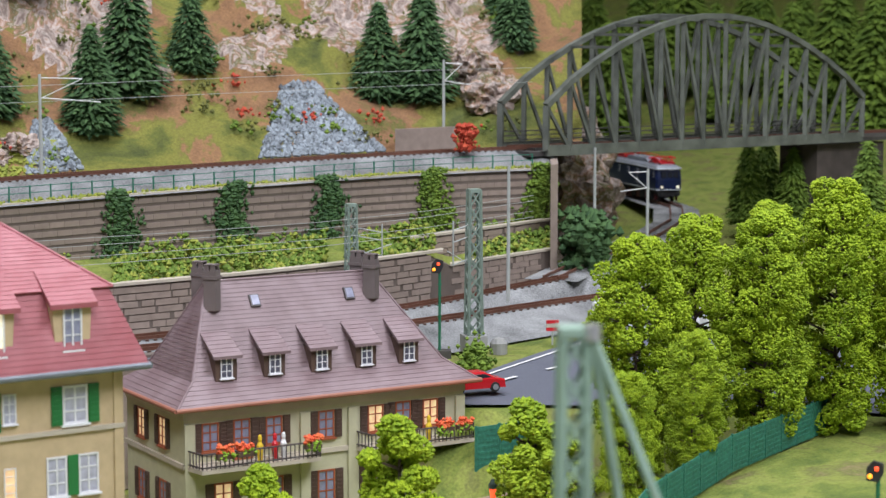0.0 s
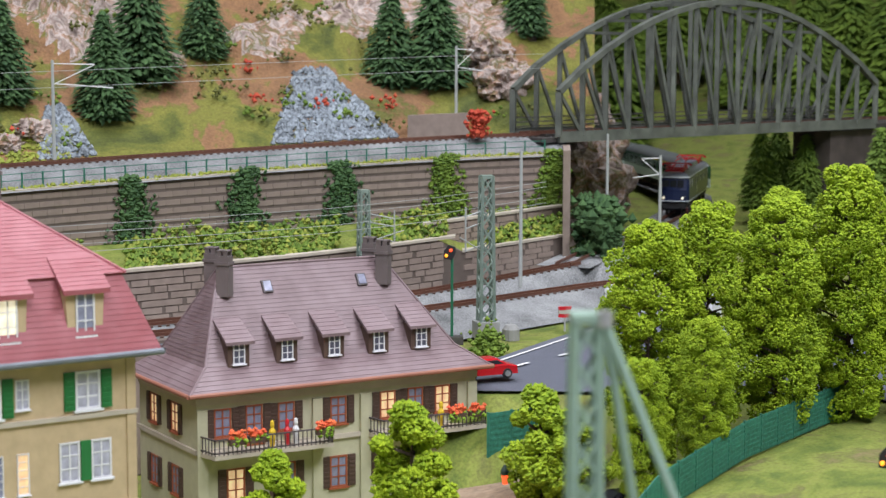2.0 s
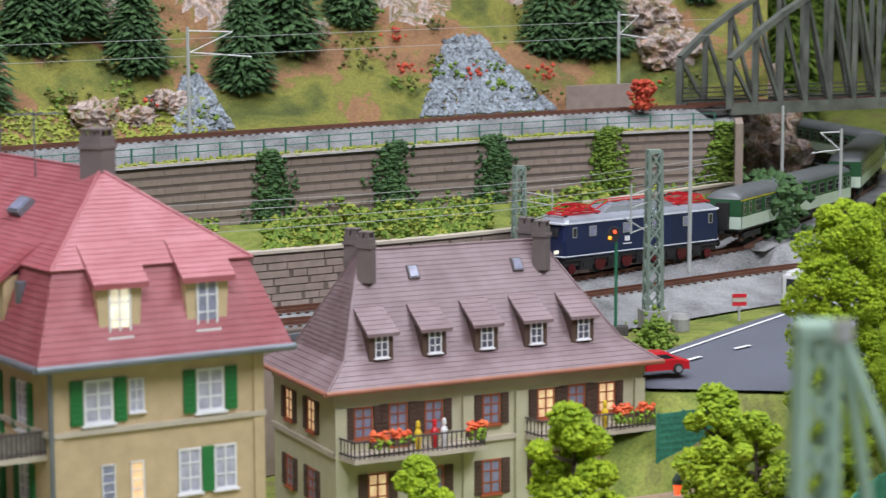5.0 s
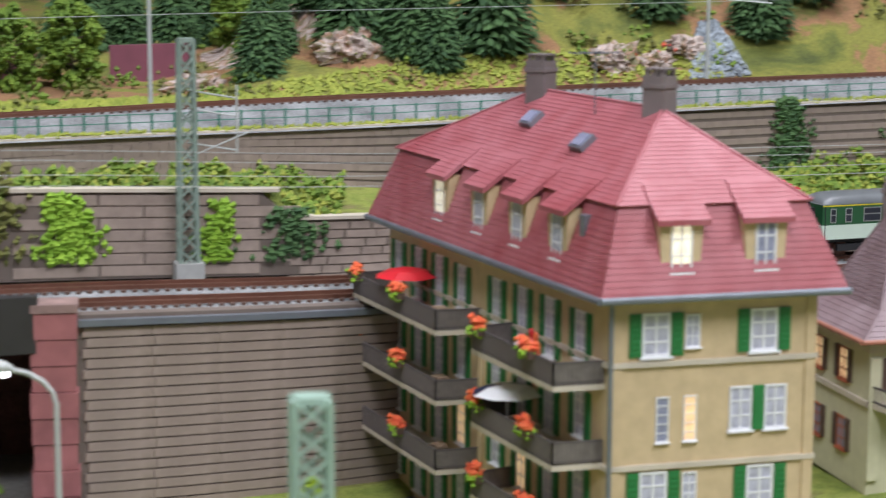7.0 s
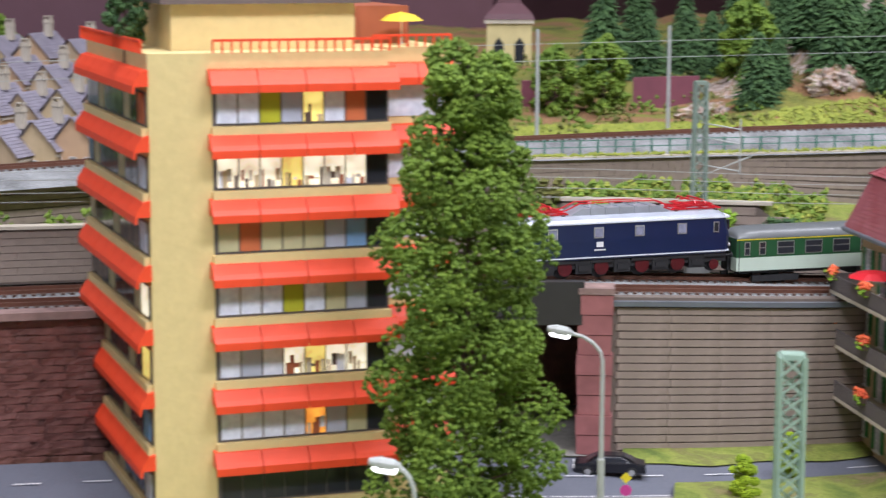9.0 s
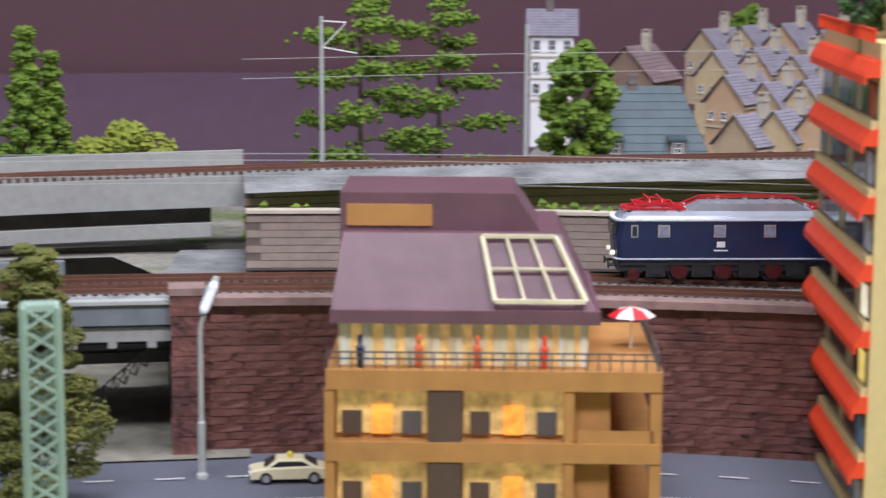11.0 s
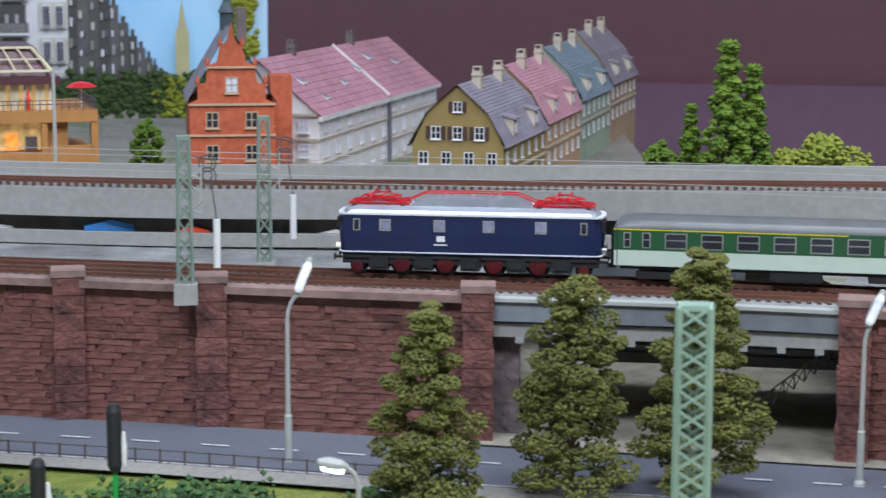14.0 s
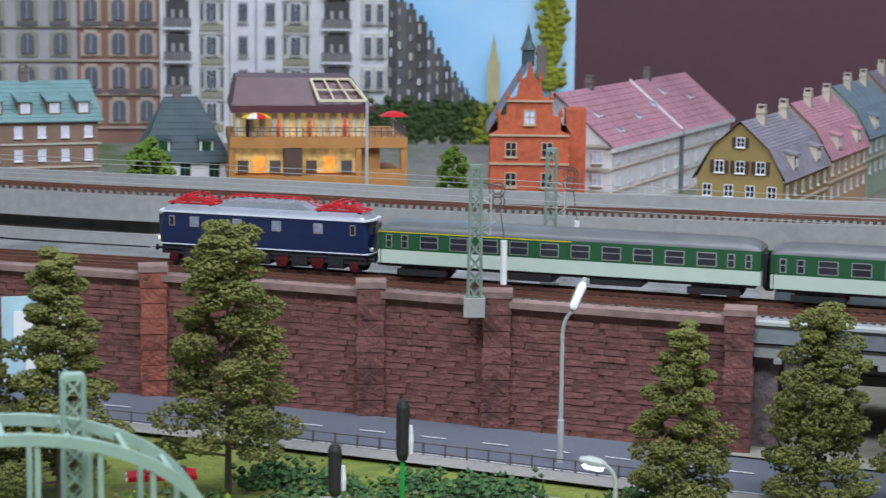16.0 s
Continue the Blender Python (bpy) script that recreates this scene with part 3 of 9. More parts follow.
# ---- train ----
def loco():
    L, W = 0.196, 0.036
    ob = thing("locomotive", Matrix.Identity(4), "dark blue electric locomotive with silver roof and red pantographs", "locomotive")
    # body: plan with rounded ends, pulled up in rings
    def ring(z, ins, x_ins):
        pts = []
        for sx in (1, -1):
            for k in range(9):
                a = -90 + 180 * k / 8
                ex, ey = math.cos(radians(a)), math.sin(radians(a))
                x = sx * (L / 2 - x_ins - 0.012 + 0.012 * max(0, ex) ** 0.6)
                y = sx * (W / 2 - ins) * max(-1, min(1, ey * 1.25))
                pts.append((x, y, z))
        return pts
    def loft(bm, rings):
        rs = [[bm.verts.new(p) for p in r] for r in rings]
        n = len(rs[0])
        for A, B in zip(rs, rs[1:]):
            for i in range(n):
                bm.faces.new((A[i], A[(i + 1) % n], B[(i + 1) % n], B[i]))
        bm.faces.new(rs[0][::-1])
        bm.faces.new(rs[-1])
    bm = bmesh.new()
    loft(bm, [ring(0.0155, 0.001, 0.003), ring(0.017, 0, 0.001), ring(0.030, 0, 0.0), ring(0.0445, 0.0006, 0.003)])
    body = part("body", bm, LOCOBLUE, ob)
    bm = bmesh.new()
    loft(bm, [ring(0.0446, 0.0004, 0.0026), ring(0.0472, 0.002, 0.005), ring(0.0495, 0.006, 0.009), ring(0.0505, 0.010, 0.014)])
    part("roof", bm, LOCOROOF, ob, "silver grey roof")
    bm = bmesh.new()
    prism(bm, [(-0.046, 0.049), (0.046, 0.049), (0.034, 0.0550), (-0.034, 0.0550)], -0.011, 0.011, axis="y")
    for x in (-0.026, -0.013, 0.0, 0.013, 0.026):
        box(bm, x - 0.0008, x + 0.0008, -0.0116, 0.0116, 0.0490, 0.0556)
    part("roof_hood", bm, LOCOROOF, ob)
    for i, x in enumerate((-0.045, -0.02, 0.0, 0.02, 0.045)):
        bm = bmesh.new()
        lathe(bm, [(0.002, 0.050), (0.002, 0.0575 if abs(x) < 0.04 else 0.053), (0.001, 0.058 if abs(x) < 0.04 else 0.0535)], 8, pose(x, 0.006, 0))
        part("insulator", bm, STEEL, ob)
    bm = bmesh.new()
    for sy in (-0.006, 0.006):
        pts = [(-0.060, 0.0525), (-0.046, 0.0535), (-0.034, 0.0585), (0.0, 0.0590), (0.034, 0.0585), (0.046, 0.0535), (0.060, 0.0525)]
        for a, b in zip(pts, pts[1:]):
            bar(bm, (a[0], sy, a[1]), (b[0], sy, b[1]), 0.0009)
    part("roof_conductor", bm, LOCORED, ob, "red roof cable")
    for x in (-0.068, 0.068):
        bm = bmesh.new()
        for sy in (-0.009, 0.009):
            bar(bm, (x - 0.022, sy, 0.0510), (x + 0.022, sy, 0.0510), 0.0011)
        for dx in (-0.022, -0.008, 0.008, 0.022):
            bar(bm, (x + dx, -0.0105, 0.0510), (x + dx, 0.0105, 0.0510), 0.0010)
        pg = part("pantograph", bm, LOCORED, ob, "folded red pantograph")
        for sx in (-1, 1):
            bm = bmesh.new()
            for sy in (-0.009, 0.009):
                bar(bm, (x + sx * 0.021, sy, 0.0518), (x - sx * 0.014, sy * 1.15, 0.0545), 0.0010)
                bar(bm, (x - sx * 0.014, sy * 1.15, 0.0545), (x + sx * 0.004, sy * 1.2, 0.0572), 0.0009)
            bar(bm, (x - sx * 0.014, -0.011, 0.0545), (x - sx * 0.014, 0.011, 0.0545), 0.0009)
            bar(bm, (x + sx * 0.021, -0.009, 0.0518), (x - sx * 0.014, 0.0103, 0.0545), 0.0010)
            part("pantograph_arm", bm, LOCORED, pg)
            bm = bmesh.new()
            pts = [(-0.0175, 0.0560), (-0.0145, 0.0582), (0.0145, 0.0582), (0.0175, 0.0560)]
            for (ya, za), (yb, zb) in zip(pts, pts[1:]):
                bar(bm, (x + sx * 0.0045, ya, za), (x + sx * 0.0045, yb, zb), 0.0011)
            part("contact_strip", bm, LOCORED, pg)
        for sx in (-1, 1):
            for sy in (-0.010, 0.010):
                bm = bmesh.new()
                lathe(bm, [(0.0016, 0.0475), (0.0022, 0.0485), (0.0014, 0.0495), (0.0022, 0.0502), (0.0012, 0.0510)], 8, pose(x + sx * 0.018, sy, 0))
                part("insulator", bm, WHEELRED, ob)
    for z, h, mt in ((0.0170, 0.0009, PALELINE), (0.0438, 0.0013, PALELINE)):
        bm = bmesh.new()
        loft(bm, [ring(z, -0.0003, -0.0004), ring(z + h, -0.0003, -0.0004)])
        part("stripe", bm, mt, ob, "thin pale stripe")
    for sy in (-1, 1):
        for x, w in ((-0.062, 0.0085), (-0.022, 0.0085), (0.014, 0.0085), (0.052, 0.0085), (-0.083, 0.005), (0.083, 0.005)):
            bm = bmesh.new()
            box(bm, x - w / 2, x + w / 2, sy * W / 2 - 0.0004, sy * W / 2 + 0.0004, 0.0325, 0.041)
            wn = part("window", bm, STEEL, ob, "pale framed window")
            bm = bmesh.new()
            box(bm, x - w / 2 + 0.0008, x + w / 2 - 0.0008, sy * W / 2 - 0.0006, sy * W / 2 + 0.0006, 0.0333, 0.0402)
            part("pane", bm, PANE if w > 0.006 else DARKGLASS, wn)
        bm = bmesh.new()
        box(bm, -0.024, -0.018, sy * W / 2 - 0.0003, sy * W / 2 + 0.0003, 0.0255, 0.0295)
        part("emblem", bm, WHITE, ob, "pale square emblem")
        bm = bmesh.new()
        box(bm, -0.026, -0.016, sy * W / 2 - 0.0003, sy * W / 2 + 0.0003, 0.0228, 0.0237)
        part("number_bar", bm, WHITE, ob)
    for sx in (-1, 1):
        for y in (-0.0085, 0.0, 0.0085):
            bm = bmesh.new()
            box(bm, sx * (L / 2 - 0.0035), sx * (L / 2 + 0.0004), y - 0.0034, y + 0.0034, 0.0335, 0.041)
            part("cab_window", bm, DARKGLASS, ob)
        for y in (-0.011, 0.011):
            bm = bmesh.new()
            lathe(bm, [(0.0016, 0), (0.0016, 0.003)], 10, pose(sx * (L / 2 - 0.0018), y, 0.021, 0, 90 * sx, 0))
            part("headlight", bm, LITWHITE if sx < 0 else STEEL, ob)
            bm = bmesh.new()
            lathe(bm, [(0.001, 0), (0.001, 0.005), (0.0026, 0.005), (0.0026, 0.006)], 10, pose(sx * (L / 2 - 0.003), y, 0.0125, 0, 90 * sx, 0))
            part("buffer", bm, LOCOBLACK, ob)
    bm = bmesh.new()
    box(bm, -0.094, 0.094, -0.0145, 0.0145, 0.0085, 0.0155)
    for x in (-0.067, -0.034, 0.0, 0.034, 0.067):
        box(bm, x - 0.007, x + 0.007, -0.0158, 0.0158, 0.0045, 0.0150)
        box(bm, x - 0.0045, x + 0.0045, -0.0168, 0.0168, 0.0065, 0.0110)
    for x in (-0.083, -0.05, -0.018, 0.018, 0.05, 0.083):
        box(bm, x - 0.010, x + 0.010, -0.0163, 0.0163, 0.0128, 0.0150)
    part("underframe", bm, LOCOBLACK, ob, "black underframe")
    for x, r in ((-0.083, 0.0062), (-0.05, 0.0092), (-0.018, 0.0092), (0.018, 0.0092), (0.05, 0.0092), (0.083, 0.0062)):
        bm = bmesh.new()
        for y in (-0.0095, 0.0080):
            lathe(bm, [(r, 0), (r, 0.0015)], 18, pose(x, y + 0.0015, r, 90, 0, 0))
        w = part("wheelset", bm, LOCOBLACK, ob)
        bm = bmesh.new()
        for y in (-0.0152, 0.0142):
            lathe(bm, [(r * 0.68, 0), (r * 0.68, 0.0009), (r * 0.3, 0.0012)], 18, pose(x, y + 0.0009, r, 90, 0, 0))
        part("spokes", bm, WHEELRED, w, "red spoked wheel face")
    return ob


def coach(first):
    L, W = 0.300, 0.034
    name = "passenger_coach"
    ob = thing(name, Matrix.Identity(4), "dark green and mint passenger coach with grey roof" + (", yellow line" if first else ""), "railway coach", "coaches of the train")
    bm = bmesh.new()
    box(bm, -L / 2, L / 2, -W / 2, W / 2, 0.0135, 0.0245)
    part("lower_body", bm, COACHPALE, ob, "pale mint lower side")
    bm = bmesh.new()
    box(bm, -L / 2, L / 2, -W / 2, W / 2, 0.0245, 0.0400)
    part("upper_body", bm, COACHGREEN, ob, "dark green window band")
    bm = bmesh.new()
    prof = [(W / 2 * math.cos(radians(a)) * (1.0), 0.0400 + 0.0085 * math.sin(radians(a)) ** 0.8) for a in frange(0, 180, 15)]
    rows = []
    for x, k in ((-L / 2, 0.0), (-L / 2 + 0.003, 0.55), (-L / 2 + 0.010, 0.92), (-L / 2 + 0.02, 1), (L / 2 - 0.02, 1), (L / 2 - 0.010, 0.92), (L / 2 - 0.003, 0.55), (L / 2, 0.0)):
        rows.append([bm.verts.new((x, y * (0.97 + 0.03 * k), 0.0400 + (z - 0.0400) * (0.25 + 0.75 * k))) for y, z in prof])
    for A, B in zip(rows, rows[1:]):
        for i in range(len(A) - 1):
            bm.faces.new((A[i], A[i + 1], B[i + 1], B[i]))
    bm.faces.new(rows[0])
    bm.faces.new(rows[-1])
    part("roof", bm, COACHROOF, ob, "dark grey rounded roof", smooth=True)
    xs = [-0.141, -0.128] + [-0.108 + 0.0242 * i for i in range(10)] + [0.128, 0.141]
    for sy in (-1, 1):
        bm = bmesh.new()
        if first:
            box(bm, -L / 2, L * 0.02, sy * W / 2 - 0.0002, sy * W / 2 + 0.0002, 0.0388, 0.0396)
            part("yellow_stripe", bm, YELLOW, ob, "thin yellow line")
        else:
            bm.free()
        for i, x in enumerate(xs):
            w = 0.0058 if i in (0, 1, 12, 13) else 0.0150
            if i in (0, 13):
                w = 0.005
            bm = bmesh.new()
            box(bm, x - w / 2, x + w / 2, sy * W / 2 - 0.0003, sy * W / 2 + 0.0003, 0.0262, 0.0372)
            wn = part("window", bm, STEEL, ob, "silver framed window")
            bm = bmesh.new()
            for z0, z1 in ((0.0270, 0.0318), (0.0326, 0.0365)):
                box(bm, x - w / 2 + 0.0008, x + w / 2 - 0.0008, sy * W / 2 - 0.0005, sy * W / 2 + 0.0005, z0, z1)
            part("pane", bm, DARKGLASS, wn)
        bm = bmesh.new()
        box(bm, -0.148, -0.1475, sy * W / 2 - 0.0003, sy * W / 2 + 0.0003, 0.014, 0.039)
        part("door_joint", bm, LOCOBLACK, ob)
    bm = bmesh.new()
    box(bm, -L / 2 + 0.004, L / 2 - 0.004, -0.013, 0.013, 0.0105, 0.0135)
    box(bm, -0.045, -0.01, -0.015, 0.015, 0.0055, 0.0125)
    box(bm, 0.02, 0.06, -0.014, 0.014, 0.006, 0.0125)
    part("underframe", bm, LOCOBLACK, ob, "black underframe")
    for x in (-0.115, 0.115):
        bm = bmesh.new()
        box(bm, x - 0.020, x + 0.020, -0.0145, -0.0115, 0.004, 0.009)
        box(bm, x - 0.020, x + 0.020, 0.0115, 0.0145, 0.004, 0.009)
        box(bm, x - 0.004, x + 0.004, -0.0115, 0.0115, 0.005, 0.0105)
        bg = part("bogie", bm, LOCOBLACK, ob)
        for dx in (-0.0145, 0.0145):
            bm = bmesh.new()
            for y in (-0.010, 0.0085):
                lathe(bm, [(0.0054, 0), (0.0054, 0.0015)], 16, pose(x + dx, y + 0.0015, 0.0054, 90, 0, 0))
            part("wheelset", bm, RAIL, bg)
    for sx in (-1, 1):
        bm = bmesh.new()
        box(bm, sx * L / 2, sx * (L / 2 + 0.003), -0.006, 0.006, 0.013, 0.037)
        part("gangway", bm, RUBBER, ob, "black rubber gangway")
        bm = bmesh.new()
        box(bm, sx * L / 2, sx * (L / 2 + 0.006), -0.0015, 0.0015, 0.009, 0.012)
        part("coupling", bm, LOCOBLACK, ob)
    return ob


LOCO = loco()
COACHES = [coach(True)]
COACHES.append(coach(False))
COACHES.append(copy_thing(COACHES[1], Matrix.Identity(4)))
LOCO.scale = (1.025, 1.04, 1.06)
for c_ in COACHES:
    c_.scale = (1.09, 1.04, 1.05)


# ---- buildings ----
def facade(corner, along, inward_left=True):
    """A frame on a wall: x along it, y into the house, z up. corner: where it stands; along: its direction in degrees."""
    return Matrix.Translation(corner) @ pose(0, 0, 0, 0, 0, along)


MESHES = {}


def shared(key, build, material):
    """A mesh made once and shared by alike pieces."""
    if key not in MESHES:
        bm = bmesh.new()
        build(bm)
        bmesh.ops.recalc_face_normals(bm, faces=bm.faces[:])
        me = bpy.data.meshes.new(key[0])
        bm.to_mesh(me)
        bm.free()
        me.materials.append(material)
        MESHES[key] = me
    return MESHES[key]


def piece(name, me, m, parent):
    ob = new(name, me)
    ob.parent = parent
    ob.matrix_basis = m
    return ob


def window(parent, F, x, z, w, h, frame_mat, pane_mat, shutters=None, bars=(1, 2), sill=True, out=0.0):
    """A framed window on a facade with its pane, and shutters beside it."""
    m = F @ pose(x, -out, z)
    t = min(w, h) * 0.09
    def build(bm):
        for a in (-w / 2, w / 2 - t):
            box(bm, a, a + t, -0.0008, 0.001, 0, h)
        for b in (0, h - t):
            box(bm, -w / 2, w / 2, -0.0009, 0.001, b, b + t)
        for i in range(bars[0]):
            c = -w / 2 + w * (i + 1) / (bars[0] + 1)
            box(bm, c - t * 0.45, c + t * 0.45, -0.0007, 0.001, 0, h)
        for i in range(bars[1]):
            c = h * (i + 1) / (bars[1] + 1)
            box(bm, -w / 2, w / 2, -0.0006, 0.001, c - t * 0.35, c + t * 0.35)
        if sill:
            box(bm, -w / 2 - t, w / 2 + t, -0.0022, 0.001, -t, 0)
    wn = piece("window", shared(("window", w, h, frame_mat.name, bars, sill), build, frame_mat), m, parent)
    def pb(bm):
        box(bm, -w / 2, w / 2, -0.0002, 0.0006, 0, h)
    piece("pane", shared(("pane", w, h, pane_mat.name), pb, pane_mat), Matrix.Identity(4), wn)
    if shutters:
        sw = w * 0.42
        def sb(bm):
            box(bm, -sw / 2, sw / 2, -0.0014, 0, 0, h)
            for i in range(7):
                z0 = h * (0.06 + 0.13 * i)
                box(bm, -sw * 0.38, sw * 0.38, -0.0019, -0.0013, z0, z0 + h * 0.07)
        me = shared(("shutter", w, h, shutters.name), sb, shutters)
        for s in (-1, 1):
            piece("shutter", me, m @ pose(s * (w / 2 + sw / 2 + 0.0006), 0, 0), parent)
    return wn


def course_plane(bm, a, b, c, d, n, step=0.0007, mi=0):
    """A roof face from the lower edge a-b to the upper edge d-c, in n overlapping courses of tiles."""
    a, b, c, d = (Vector(v) for v in (a, b, c, d))
    nor = (b - a).cross(d - a)
    if nor.length < 1e-12:
        nor = (b - a).cross(c - a)
    nor.normalize()
    if nor.z < 0:
        nor = -nor
    last = [bm.verts.new(a - nor * 0.001), bm.verts.new(b - nor * 0.001)]
    for i in range(n):
        t0, t1 = i / n, (i + 1) / n
        p, q = a.lerp(d, t0), b.lerp(c, t0)
        r, s = b.lerp(c, t1), a.lerp(d, t1)
        u = [bm.verts.new(v) for v in (p + nor * step, q + nor * step, r + nor * step * 0.1, s + nor * step * 0.1)]
        bm.faces.new(u).material_index = mi
        bm.faces.new((u[0], last[0], last[1], u[1])).material_index = mi
        last = [u[3], u[2]]


def roof_part(name, parent, planes, n, material, label="", step=0.00032):
    bm = bmesh.new()
    for pl, k in planes:
        course_plane(bm, *pl, k if k else n, step)
    me = bpy.data.meshes.new(name)
    bm.to_mesh(me)
    bm.free()
    me.materials.append(material)
    ob = new(name, me)
    ob.parent = parent
    if label:
        ob["label"] = label
    return ob


def chimney(parent, x, y, z, w, d, h, pots=3, material=None):
    bm = bmesh.new()
    box(bm, x - w / 2, x + w / 2, y - d / 2, y + d / 2, z, z + h)
    box(bm, x - w / 2 - 0.0008, x + w / 2 + 0.0008, y - d / 2 - 0.0008, y + d / 2 + 0.0008, z + h * 0.78, z + h * 0.86)
    c = part("chimney", bm, material or CHIMNEY, parent, "grey brown chimney")
    for i in range(pots):
        yy = y - d / 2 + d * (i + 0.5) / pots
        bm = bmesh.new()
        for s in (-1, 1):
            box(bm, x + s * w * 0.4 - 0.0006, x + s * w * 0.4 + 0.0006, yy - d / pots * 0.35, yy + d / pots * 0.35, z + h, z + h + 0.0035)
        box(bm, x - w / 2, x + w / 2, yy - d / pots * 0.4, yy + d / pots * 0.4, z + h + 0.0035, z + h + 0.0045)
        part("chimney_cap", bm, material or CHIMNEY, c)


def crumbs(bm, pts, size, mi=0):
    """Small uneven lumps of flock at the points."""
    for p in pts:
        s = size * random.uniform(0.6, 1.35)
        vs = [bm.verts.new((p[0] + s * random.uniform(0.6, 1.1) * dx, p[1] + s * random.uniform(0.6, 1.1) * dy, p[2] + s * random.uniform(0.6, 1.1) * dz)) for dx, dy, dz in ((1, 0, 0), (-1, 0, 0), (0, 1, 0), (0, -1, 0), (0, 0, 1), (0, 0, -1))]
        for a, b, c in ((0, 2, 4), (2, 1, 4), (1, 3, 4), (3, 0, 4), (2, 0, 5), (1, 2, 5), (3, 1, 5), (0, 3, 5)):
            bm.faces.new((vs[a], vs[b], vs[c])).material_index = mi


def raw_part(name, bm, material, parent=None, label=""):
    me = bpy.data.meshes.new(name)
    bm.to_mesh(me)
    bm.free()
    for m in material if isinstance(material, (list, tuple)) else [material]:
        me.materials.append(m)
    ob = new(name, me)
    if parent is not None:
        ob.parent = parent
    if label:
        ob["label"] = label
    return ob


def flowers(F, x, y, z, w, label="orange red flowers with green leaves in a box"):
    ob = thing("flower_box", F @ pose(x, y, z), label, "flower box", "flowers on the balconies")
    bm = bmesh.new()
    box(bm, -w / 2, w / 2, -0.0025, 0.0025, -0.003, 0.001)
    part("box", bm, BROWNWOOD, ob)
    bm = bmesh.new()
    crumbs(bm, [(random.uniform(-w / 2, w / 2), random.uniform(-0.003, 0.003), random.uniform(0.001, 0.007)) for _ in range(44)], 0.0019)
    raw_part("blossom", bm, FLOWER, ob)
    bm = bmesh.new()
    crumbs(bm, [(random.uniform(-w / 2, w / 2), random.uniform(-0.004, 0.002), random.uniform(-0.004, 0.002)) for _ in range(30)], 0.0018)
    raw_part("leaves", bm, FOLLIME, ob)
    return ob


def parasol(m, r, mats, label):
    ob = thing("parasol", m, label, "parasol")
    bm = bmesh.new()
    bar(bm, (0, 0, 0), (0, 0, 0.022), 0.001, n=6)
    part("pole", bm, WHITE, ob)
    bm = bmesh.new()
    n = 8
    top = bm.verts.new((0, 0, 0.0265))
    mid = [bm.verts.new((r * 0.6 * math.cos(2 * math.pi * i / n), r * 0.6 * math.sin(2 * math.pi * i / n), 0.0245)) for i in range(n)]
    rim = [bm.verts.new((r * math.cos(2 * math.pi * i / n), r * math.sin(2 * math.pi * i / n), 0.0205)) for i in range(n)]
    for i in range(n):
        k = i % len(mats)
        bm.faces.new((top, mid[i], mid[(i + 1) % n])).material_index = k
        bm.faces.new((mid[i], rim[i], rim[(i + 1) % n], mid[(i + 1) % n])).material_index = k
    part("canopy", bm, mats, ob)
    return ob


def balcony(parent, F, x0, x1, z, depth, slab_mat, rail_mat, bars=True, h=0.011):
    """A slab with a railing, in front of a facade."""
    bm = bmesh.new()
    prism(bm, [(x0, 0), (x0 + 0.004, -depth), (x1 - 0.004, -depth), (x1, 0)], z - 0.003, z, F)
    b = part("balcony", bm, slab_mat, parent, "pale balcony slab")
    line = [(x0 + 0.0008, -0.0005), (x0 + 0.0045, -depth + 0.0007), (x1 - 0.0045, -depth + 0.0007), (x1 - 0.0008, -0.0005)]
    bm = bmesh.new()
    for (ax, ay), (bx, by) in zip(line, line[1:]):
        for zz in (z + h, z + 0.0018):
            bar(bm, F @ Vector((ax, ay, zz)), F @ Vector((bx, by, zz)), 0.0011)
        n = max(2, int(math.hypot(bx - ax, by - ay) / (0.0034 if bars else 0.0025)))
        for i in range(n + 1):
            k = i / n
            bar(bm, F @ Vector((ax + (bx - ax) * k, ay + (by - ay) * k, z)), F @ Vector((ax + (bx - ax) * k, ay + (by - ay) * k, z + h)), 0.0007 if bars else 0.0011)
    part("railing", bm, rail_mat, b, "dark metal railing")
    if not bars:
        bm = bmesh.new()
        for (ax, ay), (bx, by) in zip(line, line[1:]):
            p, q = F @ Vector((ax, ay, z + 0.001)), F @ Vector((bx, by, z + 0.001))
            bar(bm, p + Vector((0, 0, h * 0.45)), q + Vector((0, 0, h * 0.45)), 0.0006, h * 0.9)
        part("railing_panel", bm, GLASSBROWN, b, "smoky brown railing panel")
    return b


GLASSBROWN = mat("smoky_panel", (0.19, 0.165, 0.15), 0.3, var=0.25, scale=260)


def figurine(m, mt, label):
    """A tiny painted figure: one plain shape."""
    bm = bmesh.new()
    lathe(bm, [(0.0016, 0), (0.0022, 0.006), (0.0026, 0.012), (0.0012, 0.0145), (0.0017, 0.0165), (0.0014, 0.019), (0.0004, 0.020)], 8)
    ob = part("figurine", bm, mt)
    ob.matrix_basis = m
    return tagged(ob, label, "figurine")


